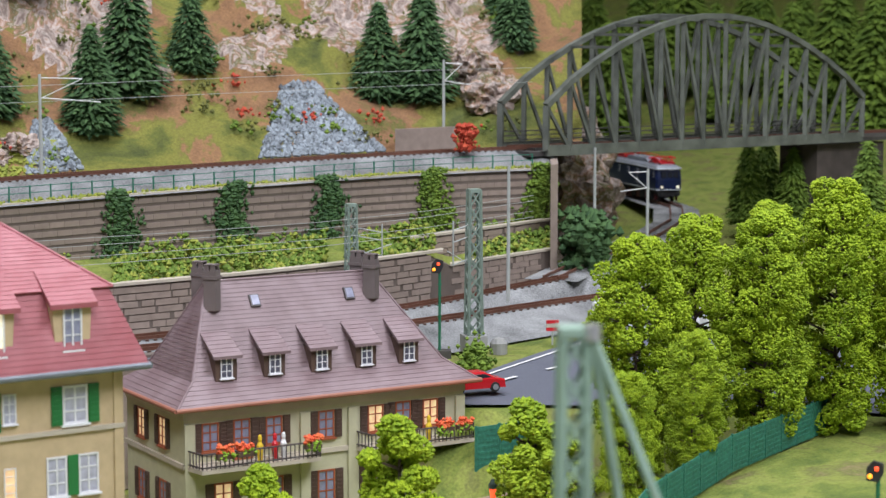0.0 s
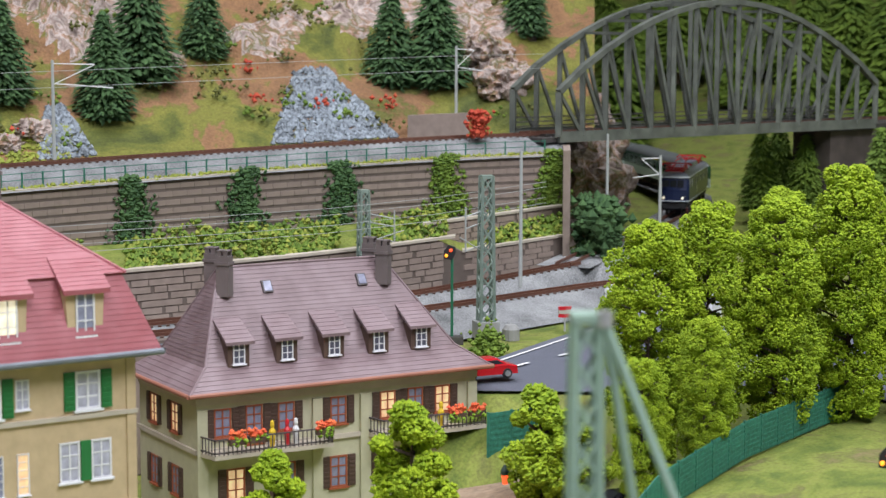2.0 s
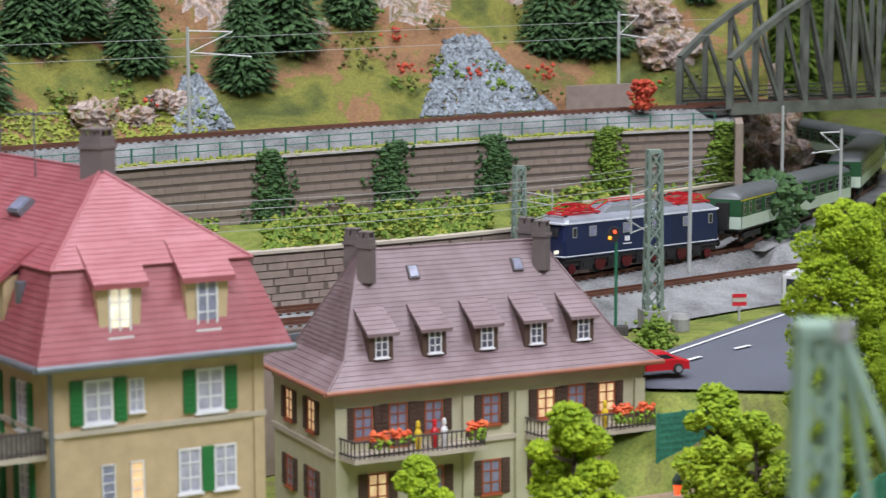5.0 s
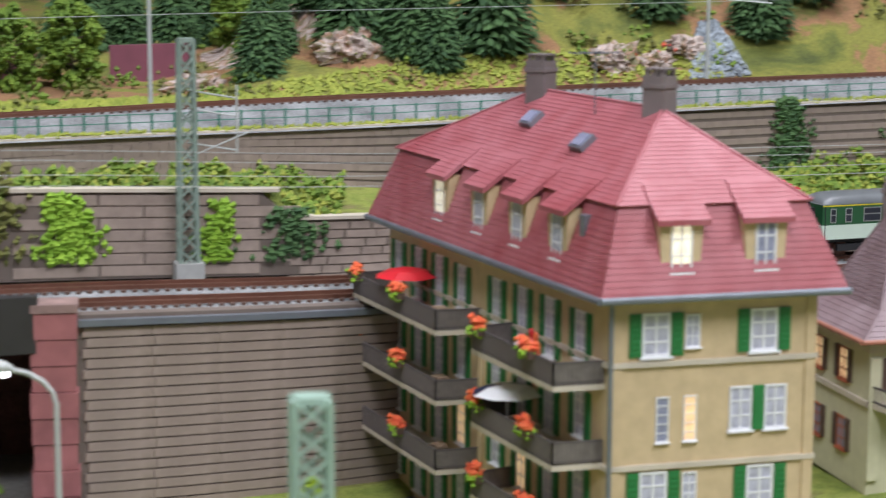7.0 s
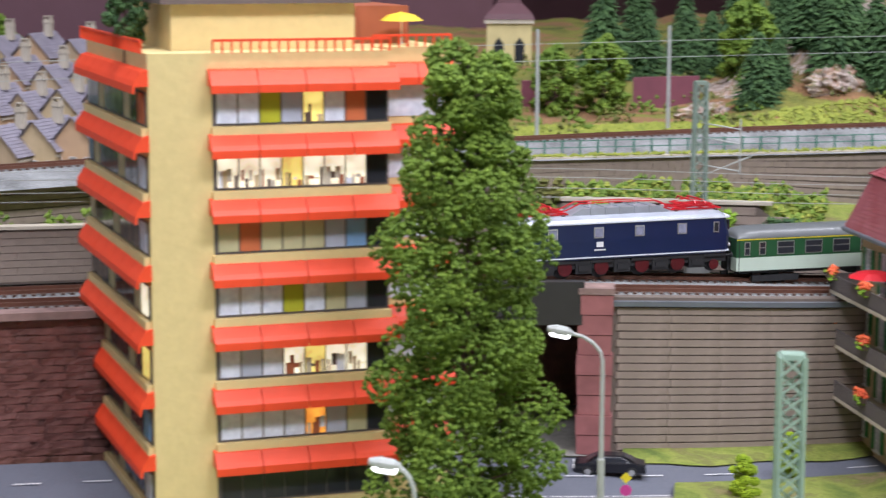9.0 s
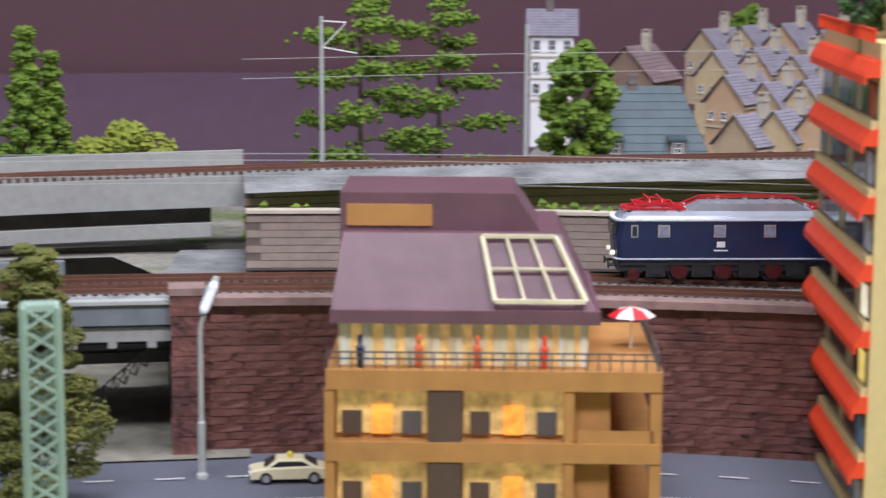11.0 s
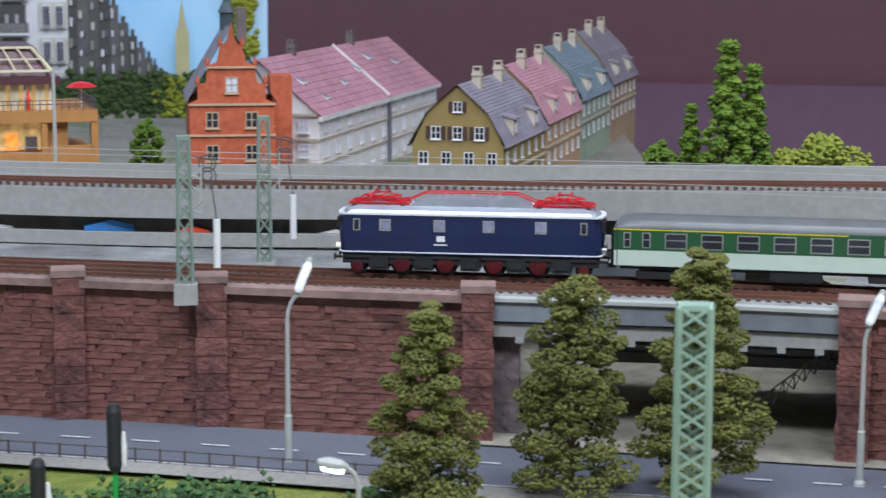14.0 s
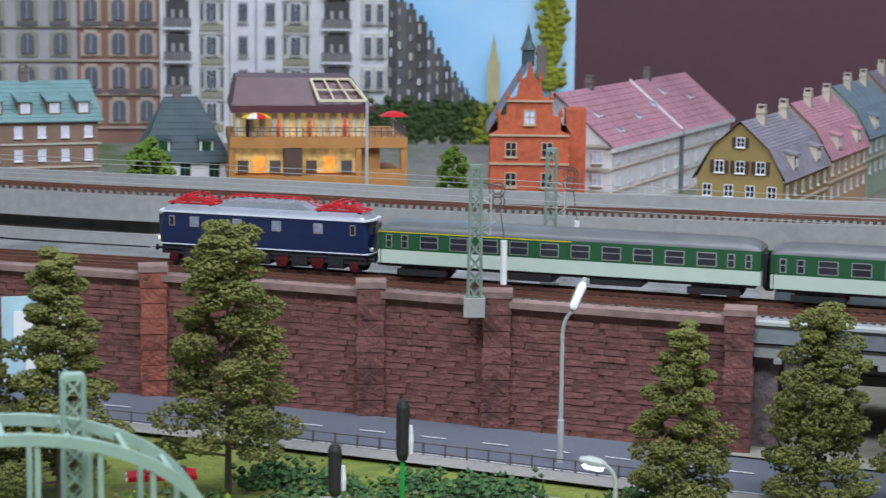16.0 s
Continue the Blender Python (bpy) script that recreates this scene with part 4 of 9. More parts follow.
def red_house():
    C = P(56.7, 1.262)
    ob = thing("red_roofed_house", pose(C.x, C.y, -0.062), "ochre apartment house with red tiled mansard roof and balconies", "house")
    E, K, R = 0.187, 0.237, 0.2805      # eave, kink, ridge above the ground
    X, Y = Vector((math.cos(radians(-37)), math.sin(radians(-37)), 0)), Vector((math.cos(radians(60.2)), math.sin(radians(60.2)), 0))
    W, D = 0.131, 0.332
    g = lambda a, b, z: X * a + Y * b + Vector((0, 0, z))
    bm = bmesh.new()
    i0, i1 = 0.006, 0.006
    prism(bm, [tuple(g(a, b, 0).xy) for a, b in ((i0, i0), (W - i1, i0), (W - i1, D - i1), (i0, D - i1))], -0.01, E)
    part("wall", bm, OCHREWALL, ob, "ochre plaster wall")
    FF = facade(g(i0, i0, 0), -37)                      # narrow front
    FL = facade(g(i0, D - i1, 0), 60.2 - 180)               # long side, from the far end to the corner
    FW, LW = W - i0 - i1, D - i0 - i1
    for z in (E - 0.0385, E - 0.095, E - 0.004):
        bm = bmesh.new()
        box(bm, -0.001, FW + 0.001, -0.0018, 0.0, z, z + 0.0028, FF)
        box(bm, -0.001, LW + 0.001, -0.0018, 0.0, z, z + 0.0028, FL)
        part("string_course", bm, SLAB, ob)
    for c in (0.003, FW - 0.003):
        bm = bmesh.new()
        box(bm, c - 0.003, c + 0.003, -0.0012, 0.0, 0, E - 0.004, FF)
        part("corner_strip", bm, OCHREWALL, ob)
    # front windows, storey by storey
    for k in range(3):
        z = E - 0.0330 - 0.0435 * k
        if k in (0, 2):
            window(ob, FF, 0.0255, z, 0.0160, 0.0235, WHITEFRAME, PALEPANE, GREENSHUT, (1, 2))
            window(ob, FF, 0.0465, z + 0.004, 0.0085, 0.018, WHITEFRAME, PALEPANE, None, (1, 2))
            window(ob, FF, 0.0880, z, 0.0160, 0.0235, WHITEFRAME, PALEPANE, GREENSHUT, (1, 2))
        else:
            window(ob, FF, 0.0300, z - 0.004, 0.0075, 0.025, WHITEFRAME, PANE, None, (0, 4))
            window(ob, FF, 0.0460, z - 0.004, 0.0075, 0.025, WHITEFRAME, LITWARM, None, (0, 4))
            window(ob, FF, 0.0755, z, 0.0130, 0.0245, WHITEFRAME, PALEPANE, None, (1, 2))
            window(ob, FF, 0.0960, z, 0.0130, 0.0245, WHITEFRAME, PALEPANE, None, (1, 2))
            bm = bmesh.new()
            box(bm, 0.0825, 0.0890, -0.0015, 0, z, z + 0.0245, FF)
            part("shutter", bm, GREENSHUT, ob)
    # long side: windows and doors with shutters, two stacks of balconies
    for k in range(4):
        z = E - 0.0460 - 0.0435 * k
        for i, x in enumerate((0.018, 0.053, 0.088, 0.124, 0.176, 0.212, 0.248, 0.286)):
            tall = i in (1, 2, 5, 6)
            window(ob, FL, x, z if tall else z + 0.006, 0.013, 0.034 if tall else 0.027, WHITEFRAME, LITWARM if (k, i) in ((2, 5), (2, 3)) else PALEPANE, GREENSHUT, (1, 3))
        bm = bmesh.new()
        box(bm, 0.1525, 0.1585, -0.002, 0.0, -0.005 if k == 3 else z - 0.0435, z, FL)
        part("wall_strip", bm, OCHREWALL, ob)
        if k < 3:
            for j, (a, b) in enumerate(((0.002, 0.153), (0.199, 0.314))):
                balcony(ob, FL, a, b, z - 0.002, 0.029, SLAB, RAILING, False, 0.0125)
                for x in ((a + 0.012, a + 0.088) if j == 0 else (a + 0.014, b - 0.034)):
                    flowers(ob.matrix_basis @ FL, x, -0.0305, z + 0.0115, 0.015)
                bm = bmesh.new()
                box(bm, -0.005, 0.005, -0.004, 0.004, 0.008, 0.0095)
                for lx in (-0.004, 0.004):
                    for ly in (-0.003, 0.003):
                        box(bm, lx - 0.0005, lx + 0.0005, ly - 0.0005, ly + 0.0005, 0, 0.008)
                tb = part("balcony_table", bm, EARTH)
                tb.matrix_basis = ob.matrix_basis @ FL @ pose(a + 0.055 if j else b - 0.03, -0.015, z - 0.002)
                tagged(tb, "small brown wooden table on a balcony", "table", "balcony tables")
    parasol(ob.matrix_basis @ FL @ pose(0.070, -0.016, E - 0.048), 0.021, [LOCORED], "red parasol on a balcony")
    parasol(ob.matrix_basis @ FL @ pose(0.225, -0.016, E - 0.0915), 0.021, [WHITE, WHITE, LOCOBLUE], "white and blue parasol on a balcony")
    figurine(ob.matrix_basis @ FL @ pose(0.262, -0.016, E - 0.048), FLOWER, "small painted figure in red on a balcony")
    figurine(ob.matrix_basis @ FL @ pose(0.252, -0.014, E - 0.048), LOCORED, "small painted figure in red on a balcony")
    # roof
    o = -0.006
    e = [g(o, o, E), g(W - o, o, E), g(W - o, D - o, E), g(o, D - o, E)]
    q = 0.012
    k4 = [g(q, q, K), g(W - q, q, K), g(W - q, D - q, K), g(q, D - q, K)]
    q = 0.009
    K2 = K - 0.002
    u4 = [g(q, q, K2), g(W - q, q, K2), g(W - q, D - q, K2), g(q, D - q, K2)]
    ra, rb = g(W / 2, 0.069, R), g(W / 2, D - 0.105, R)
    roof_part("lower_roof", ob, [((e[0], e[1], k4[1], k4[0]), 0), ((e[1], e[2], k4[2], k4[1]), 0), ((e[3], e[0], k4[0], k4[3]), 0), ((e[2], e[3], k4[3], k4[2]), 0)], 15, REDTILE, "dark red tiled lower roof")
    roof_part("upper_roof", ob, [((u4[0], u4[1], ra, ra), 0), ((u4[1], u4[2], rb, ra), 0), ((u4[2], u4[3], rb, rb), 0), ((u4[3], u4[0], ra, rb), 0)], 22, REDTILE, "red tiled hipped upper roof")
    bm = bmesh.new()
    for a, b in zip(e, e[1:] + e[:1]):
        bar(bm, a, b, 0.0042, n=8)
    part("gutter", bm, GUTTER, ob, "grey gutter")
    bm = bmesh.new()
    for a, b in ((ra, rb), (u4[0], ra), (u4[1], ra), (u4[2], rb), (u4[3], rb)):
        bar(bm, a, b, 0.0022, n=6)
    part("ridge_tiles", bm, REDTILE, ob)
    # dormers: two over the front, four over the long side
    def dormer(F, x, lit, inset):
        bm = bmesh.new()
        zb, zt = E + 0.007, K - 0.008
        prism(bm, [(x - 0.0105, zb), (x + 0.0105, zb), (x + 0.0125, zt), (x - 0.0125, zt)], -0.0055, inset + 0.014, F, axis="y")
        d = part("dormer", bm, OCHREWALL, ob, "ochre dormer")
        window(d, F, x, zb + 0.006, 0.012, 0.027, WHITEFRAME, LITWHITE if lit else PANE, None, (1, 2), out=0.0057)
        a, b = F @ Vector((x - 0.0150, -0.0095, zt - 0.001)), F @ Vector((x + 0.0150, -0.0095, zt - 0.001))
        c, dd = F @ Vector((x + 0.0150, inset + 0.016, zt + 0.017)), F @ Vector((x - 0.0150, inset + 0.016, zt + 0.017))
        roof_part("dormer_roof", d, [((a, b, c, dd), 8)], 8, REDTILE)
        bm = bmesh.new()
        lo = Vector((0, 0, -0.0028))
        vs = [bm.verts.new(v) for v in (a, b, c, dd, a + lo, b + lo, c + lo, dd + lo)]
        for f in ((4, 5, 6, 7), (0, 1, 5, 4), (1, 2, 6, 5), (3, 0, 4, 7)):
            bm.faces.new([vs[i] for i in f])
        part("dormer_edge", bm, REDTILE, d)
    for x, lit in ((0.0365, True), (0.0850, False)):
        dormer(FF, x, lit, 0.0)
    for x, lit in ((0.100, True), (0.160, False), (0.214, False), (0.266, False)):
        dormer(FL, x, lit, 0.0)
    bm = bmesh.new()
    box(bm, -0.003, 0.003, -0.006, 0.006, 0, 0.02, FL @ pose(0.288, 0.004, E + 0.020))
    part("vent_stack", bm, GUTTER, ob)
    for (a, b) in ((W / 2 + 0.002, 0.076), (W / 2 - 0.002, 0.220)):
        p = g(a, b, R - 0.012)
        chimney(ob, p.x, p.y, p.z, 0.014, 0.014, 0.030, 3)
    for a, b in ((0.036, 0.105), (0.044, 0.190)):
        t = (a - 0.006) / (W / 2 - 0.006)
        p = g(a, b, K2 + (R - K2) * t + 0.001)
        bm = bmesh.new()
        box(bm, -0.006, 0.006, -0.0075, 0.0075, -0.002, 0.002, Matrix.Translation(p) @ pose(0, 0, 0, 0, 0, -29) @ pose(0, 0, 0, 0, -40, 0))
        sk = part("skylight", bm, GUTTER, ob, "grey framed skylight")
        bm = bmesh.new()
        box(bm, -0.0045, 0.0045, -0.0058, 0.0058, 0.0015, 0.0028, Matrix.Translation(p) @ pose(0, 0, 0, 0, 0, -29) @ pose(0, 0, 0, 0, -40, 0))
        part("pane", bm, PANE, sk)
    bm = bmesh.new()
    p = g(W / 2 - 0.01, 0.13, R - 0.01)
    bar(bm, p, p + Vector((0, 0, 0.04)), 0.0009, n=6)
    bar(bm, p + Vector((-0.012, 0.008, 0.038)), p + Vector((0.012, -0.008, 0.038)), 0.0008)
    for i in range(5):
        c = p + Vector((-0.012 + 0.006 * i, 0.008 - 0.004 * i, 0.038))
        bar(bm, c + Vector((-0.004, -0.006, 0)), c + Vector((0.004, 0.006, 0)), 0.0006)
    part("aerial", bm, GUTTER, ob, "thin roof aerial")
    bm = bmesh.new()
    bar(bm, FF @ Vector((-0.001, -0.003, 0)), FF @ Vector((-0.001, -0.003, E)), 0.0028, n=8)
    part("downpipe", bm, GUTTER, ob)
    return ob


def brown_house():
    C = P(63.16, 1.50)
    ob = thing("brown_roofed_house", pose(C.x, C.y, -0.035), "pale green villa with brown tiled hipped roof and dormers", "house")
    A = -40
    X, Y = Vector((math.cos(radians(A)), math.sin(radians(A)), 0)), Vector((math.cos(radians(A + 90)), math.sin(radians(A + 90)), 0))
    W, D, E, R = 0.250, 0.125, 0.0935, 0.176
    g = lambda a, b, z: X * a + Y * b + Vector((0, 0, z))
    i = 0.008
    bm = bmesh.new()
    prism(bm, [tuple(g(a, b, 0).xy) for a, b in ((i, i), (W - i, i), (W - i, D - i), (i, D - i))], -0.01, E)
    part("wall", bm, GREENISHWALL, ob, "pale green plaster wall")
    FF = facade(g(i, i, 0), A)
    FL = facade(g(i, D - i, 0), A - 90)
    FR = facade(g(W - i, i, 0), A + 90)
    FW = W - 2 * i
    zf = E - 0.0425
    bm = bmesh.new()
    box(bm, -0.002, FW + 0.002, -0.002, 0, zf - 0.002, zf + 0.0015, FF)
    box(bm, -0.002, D - 2 * i + 0.002, -0.002, 0, zf - 0.002, zf + 0.0015, FL)
    part("string_course", bm, SLAB, ob)
    bm = bmesh.new()
    box(bm, -0.001, FW + 0.001, -0.001, 0, E - 0.009, E - 0.001, FF)
    box(bm, -0.001, D - 2 * i, -0.001, 0, E - 0.009, E - 0.001, FL)
    part("frieze", bm, SLAB, ob, "pale band under the eave")
    for x, lit, door in ((0.020, 0, 0), (0.045, 0, 1), (0.071, 0, 0), (0.114, 0, 0), (0.156, 1, 0), (0.180, 0, 1), (0.204, 1, 0)):
        if door:
            window(ob, FF, x, zf + 0.002, 0.0135, 0.0285, TERRAFRAME, PANE, BROWNWOOD, (1, 3))
        else:
            window(ob, FF, x, zf + 0.009, 0.0135, 0.021, TERRAFRAME, LITWARM if lit else PANE, BROWNWOOD, (1, 2))
    for x in (0.0035, 0.096, 0.136, FW - 0.004):
        bm = bmesh.new()
        box(bm, x - 0.004, x + 0.004, -0.0025, 0, 0, E - 0.012, FF)
        part("pilaster", bm, GREENISHWALL, ob)
    for x, lit in ((0.030, 1), (0.071, 0), (0.114, 0), (0.156, 0), (0.200, 0)):
        window(ob, FF, x, 0.012, 0.0145, 0.024, TERRAFRAME, LITWARM if lit else PANE, BROWNWOOD, (1, 2))
    for k, z in enumerate((zf + 0.008, 0.012)):
        for x in (0.03, 0.07):
            window(ob, FL, x, z, 0.0135, 0.022, TERRAFRAME, LITWARM if k == 0 else PANE, BROWNWOOD, (1, 2))
            window(ob, FR, x, z, 0.0135, 0.022, TERRAFRAME, PANE, BROWNWOOD, (1, 2))
    for a, b in ((0.001, 0.104), (0.138, FW + 0.002)):
        balcony(ob, FF, a, b, zf, 0.020, SLAB, RAILING, True, 0.0115)
    M = ob.matrix_basis
    for x in (0.022, 0.038, 0.092, 0.205, 0.222):
        flowers(M @ FF, x, -0.0215, zf + 0.0105, 0.013)
    for x, mt in ((0.066, LOCORED), (0.073, WHITE), (0.054, FLOWERYEL), (0.196, FLOWERYEL)):
        figurine(M @ FF @ pose(x, -0.012, zf), mt, "small painted figure on a balcony")
    o = -0.002
    e = [g(o, o, E), g(W - o, o, E), g(W - o, D - o, E), g(o, D - o, E)]
    k = 0.020
    h1 = E + 0.016
    m4 = [g(k, k, h1), g(W - k, k, h1), g(W - k, D - k, h1), g(k, D - k, h1)]
    ra, rb = g(0.050, D / 2, R), g(W - 0.062, D / 2, R)
    roof_part("lower_roof", ob, [((e[0], e[1], m4[1], m4[0]), 0), ((e[1], e[2], m4[2], m4[1]), 0), ((e[2], e[3], m4[3], m4[2]), 0), ((e[3], e[0], m4[0], m4[3]), 0)], 6, BROWNTILE, "brown tiled flared eave")
    roof_part("upper_roof", ob, [((m4[0], m4[1], rb, ra), 0), ((m4[1], m4[2], rb, rb), 0), ((m4[2], m4[3], ra, rb), 0), ((m4[3], m4[0], ra, ra), 0)], 22, BROWNTILE, "violet brown tiled hipped roof")
    bm = bmesh.new()
    for a, b in zip(e, e[1:] + e[:1]):
        bar(bm, a, b, 0.0034, n=8)
    part("gutter", bm, COPPER, ob, "copper coloured gutter")
    bm = bmesh.new()
    for a, b in ((ra, rb), (m4[0], ra), (m4[1], rb), (m4[2], rb), (m4[3], ra), (e[0], m4[0]), (e[1], m4[1])):
        bar(bm, a, b, 0.002, n=6)
    part("ridge_tiles", bm, BROWNTILE, ob)
    slope = (R - h1) / (D / 2 - k)
    for x in (0.038, 0.077, 0.116, 0.154, 0.191):
        y0 = 0.018 - i
        zb = E + 0.014
        bm = bmesh.new()
        prism(bm, [(y0, zb), (y0, zb + 0.020), (y0 + 0.030, zb + 0.0215), (y0 + 0.012, zb + 0.003)], x - 0.0085, x + 0.0085, FF, axis="x")
        d = part("dormer", bm, BROWNWOOD, ob, "brown dormer")
        window(d, FF, x, zb + 0.003, 0.0095, 0.0155, WHITEFRAME, DARKPANE, None, (1, 2), out=-y0 + 0.0004)
        a, b = FF @ Vector((x - 0.0115, y0 - 0.004, zb + 0.0195)), FF @ Vector((x + 0.0115, y0 - 0.004, zb + 0.0195))
        c, dd = FF @ Vector((x + 0.0105, y0 + 0.026, zb + 0.036)), FF @ Vector((x - 0.0105, y0 + 0.026, zb + 0.036))
        roof_part("dormer_roof", d, [((a, b, c, dd), 7)], 7, BROWNTILE)
        bm = bmesh.new()
        lo = Vector((0, 0, -0.002))
        vs = [bm.verts.new(v) for v in (a, b, c, dd, a + lo, b + lo, c + lo, dd + lo)]
        for f in ((4, 5, 6, 7), (0, 1, 5, 4), (1, 2, 6, 5), (3, 0, 4, 7)):
            bm.faces.new([vs[j] for j in f])
        part("dormer_edge", bm, BROWNTILE, d)
    for (a, b) in ((0.050, D / 2 - 0.012), (0.050, D / 2 + 0.010), (W - 0.066, D / 2 - 0.012), (W - 0.066, D / 2 + 0.010)):
        p = g(a, b, R - 0.020)
        chimney(ob, p.x, p.y, p.z, 0.0085, 0.010, 0.030, 2)
    for a in (0.085, 0.165):
        p = g(a, 0.052, h1 + slope * (0.052 - k) + 0.0008)
        bm = bmesh.new()
        tilt = Matrix.Translation(p) @ pose(0, 0, 0, 0, 0, A) @ pose(0, 0, 0, math.degrees(math.atan(slope)), 0, 0)
        box(bm, -0.004, 0.004, -0.005, 0.005, -0.001, 0.0016, tilt)
        sk = part("skylight", bm, RAILING, ob, "dark framed skylight")
        bm = bmesh.new()
        box(bm, -0.003, 0.003, -0.004, 0.004, 0.001, 0.0022, tilt)
        part("pane", bm, PANE, sk)
    return ob


def tower():
    C = P(29.2, 1.15)
    ob = thing("tower_block", pose(C.x, C.y, -0.03), "yellow high-rise block with orange red awnings", "apartment block")
    A = -20
    B = 72
    X, Y = Vector((math.cos(radians(A)), math.sin(radians(A)), 0)), Vector((math.cos(radians(B)), math.sin(radians(B)), 0))
    W, D, T = 0.158, 0.21, 0.323
    g = lambda a, b, z: X * a + Y * b + Vector((0, 0, z))
    bm = bmesh.new()
    prism(bm, [tuple(g(a, b, 0).xy) for a, b in ((0, 0), (W, 0), (W, D), (0, D))], 0, T)
    part("wall", bm, YELLOWWALL, ob, "yellow plaster wall")
    bm = bmesh.new()
    prism(bm, [tuple(g(a, b, 0).xy) for a, b in ((W, 0.035), (W + 0.055, 0.035), (W + 0.055, D), (W, D))], 0, T)
    part("wing", bm, YELLOWWALL, ob, "yellow set-back wing")
    FF = facade(g(0, 0, 0), A)
    FL = facade(g(0, D, 0), B - 180)
    FS = facade(g(W, 0.035, 0), A)
    colours = {"w": CURTAIN, "y": glow("lit_room_yellow", (0.9, 0.55, 0.15), 0.7), "l": mat("lime_curtain", (0.42, 0.42, 0.02), 0.8), "g": mat("grey_curtain", (0.42, 0.44, 0.54), 0.8), "o": mat("orange_curtain", (0.55, 0.14, 0.05), 0.8), "b": mat("blue_curtain", (0.20, 0.36, 0.62), 0.8), "k": mat("khaki_curtain", (0.50, 0.46, 0.27), 0.8), "L": LITWHITE, "O": LITORANGE, "d": DARKGLASS}
    rows = ["wwlgywod", "LLLyLLLd", "kokkkgbd", "wwwlwkgd", "wgwLyLLd", "wwwwOgkd", "dddddddd"]
    def awning(F, x0, x1, z, out=0.010):
        n = max(1, round((x1 - x0) / 0.031))
        w = (x1 - x0) / n
        me = shared(("awning", round(w, 5), out), lambda bm: prism(bm, [(0, 0.0145), (-out * 0.45, 0.0135), (-out * 0.86, 0.0075), (-out, 0.0045), (-out, -0.0005), (-out + 0.001, -0.0005), (-out * 0.8, 0.004), (0, 0.004)], 0, w - 0.0006, axis="x"), ORANGE)
        for k in range(n):
            piece("awning", me, F @ pose(x0 + w * k, 0, z), ob)
    x0, x1 = 0.041, W
    for k, row in enumerate(rows):
        z = T - 0.0245 - 0.0415 * k
        awning(FF, x0 - 0.003, x1 + 0.005, z, 0.0125)
        awning(FL, 0.002, D + 0.002, z)
        awning(FS, 0.004, 0.058, z)
        zb = z - 0.022
        bm = bmesh.new()
        box(bm, x0, x1, -0.0006, 0.001, zb, z, FF)
        band = part("window_band", bm, RAILING, ob, "dark window band")
        n = len(row)
        xs = np.linspace(x0 + 0.002, x1 - 0.001, n + 1)
        for i, ch in enumerate(row):
            bm = bmesh.new()
            box(bm, xs[i] + 0.0006, xs[i + 1] - 0.0006, -0.0012, 0, zb + 0.0015, z - 0.0012, FF)
            part("pane", bm, colours[ch], band)
            if ch in "LOy":
                for q in range(4):
                    c = xs[i] + (xs[i + 1] - xs[i]) * (0.16 + 0.22 * q + random.uniform(-0.05, 0.05))
                    hh = random.uniform(0.003, 0.012)
                    ww = random.uniform(0.0006, 0.0019)
                    bm = bmesh.new()
                    box(bm, c - ww, c + ww, -0.0014, -0.001, zb + 0.0015 + random.choice((0, 0, 0.004)), zb + 0.002 + hh, FF)
                    part("furniture", bm, (BROWNWOOD, TERRAFRAME, SLAB, CURTAIN, OCHREWALL)[random.randrange(5)], band)
        bm = bmesh.new()
        box(bm, x0 - 0.001, x1 + 0.001, -0.004, 0, zb - 0.0075, zb - 0.0005, FF)
        part("balustrade", bm, YELLOWWALL, ob)
        bm = bmesh.new()
        box(bm, 0.004, D - 0.004, -0.0006, 0.001, zb, z, FL)
        band = part("window_band", bm, RAILING, ob, "dark window band")
        for i in range(9):
            a = 0.006 + (D - 0.012) * i / 9      # the last bay beside the corner shows its curtain
            bm = bmesh.new()
            box(bm, a, a + (D - 0.012) / 9 - 0.003, -0.0012, 0, zb + 0.0015, z - 0.0012, FL)
            part("pane", bm, colours["owwLybw"[k] if i == 8 else "ddkd"[(i + k) % 4]], band)
        bm = bmesh.new()
        box(bm, 0.004, D - 0.002, -0.004, 0, zb - 0.0075, zb - 0.0005, FL)
        part("balustrade", bm, YELLOWWALL, ob)
        bm = bmesh.new()
        box(bm, 0.006, 0.052, -0.0006, 0.001, zb, z, FS)
        part("window_band", bm, colours["w"], ob)
    # lit shop at street level
    for i in range(6):
        bm = bmesh.new()
        a = 0.044 + i * 0.0185
        box(bm, a, a + 0.0165, -0.0012, 0.0005, 0.003, 0.026, FF)
        part("shop_window", bm, (LITWHITE, colours["y"], colours["l"], LITWHITE, colours["o"], LITWARM)[i], ob, "lit shop window")
    # roof terrace
    bm = bmesh.new()
    for F, a, b in ((FF, x0, W), (FL, 0, D), (FS, 0, 0.055)):
        bar(bm, F @ Vector((a, -0.004, T + 0.008)), F @ Vector((b, -0.004, T + 0.008)), 0.0016)
        n = int((b - a) / 0.006)
        for i in range(n + 1):
            x = a + (b - a) * i / n
            bar(bm, F @ Vector((x, -0.004, T)), F @ Vector((x, -0.004, T + 0.008)), 0.001)
    part("roof_railing", bm, ORANGE, ob, "orange roof railing")
    bm = bmesh.new()
    prism(bm, [tuple(g(a, b, 0).xy) for a, b in ((0.022, 0.03), (0.145, 0.03), (0.145, 0.16), (0.022, 0.16))], T, T + 0.030)
    part("penthouse", bm, YELLOWWALL, ob, "yellow penthouse")
    bm = bmesh.new()
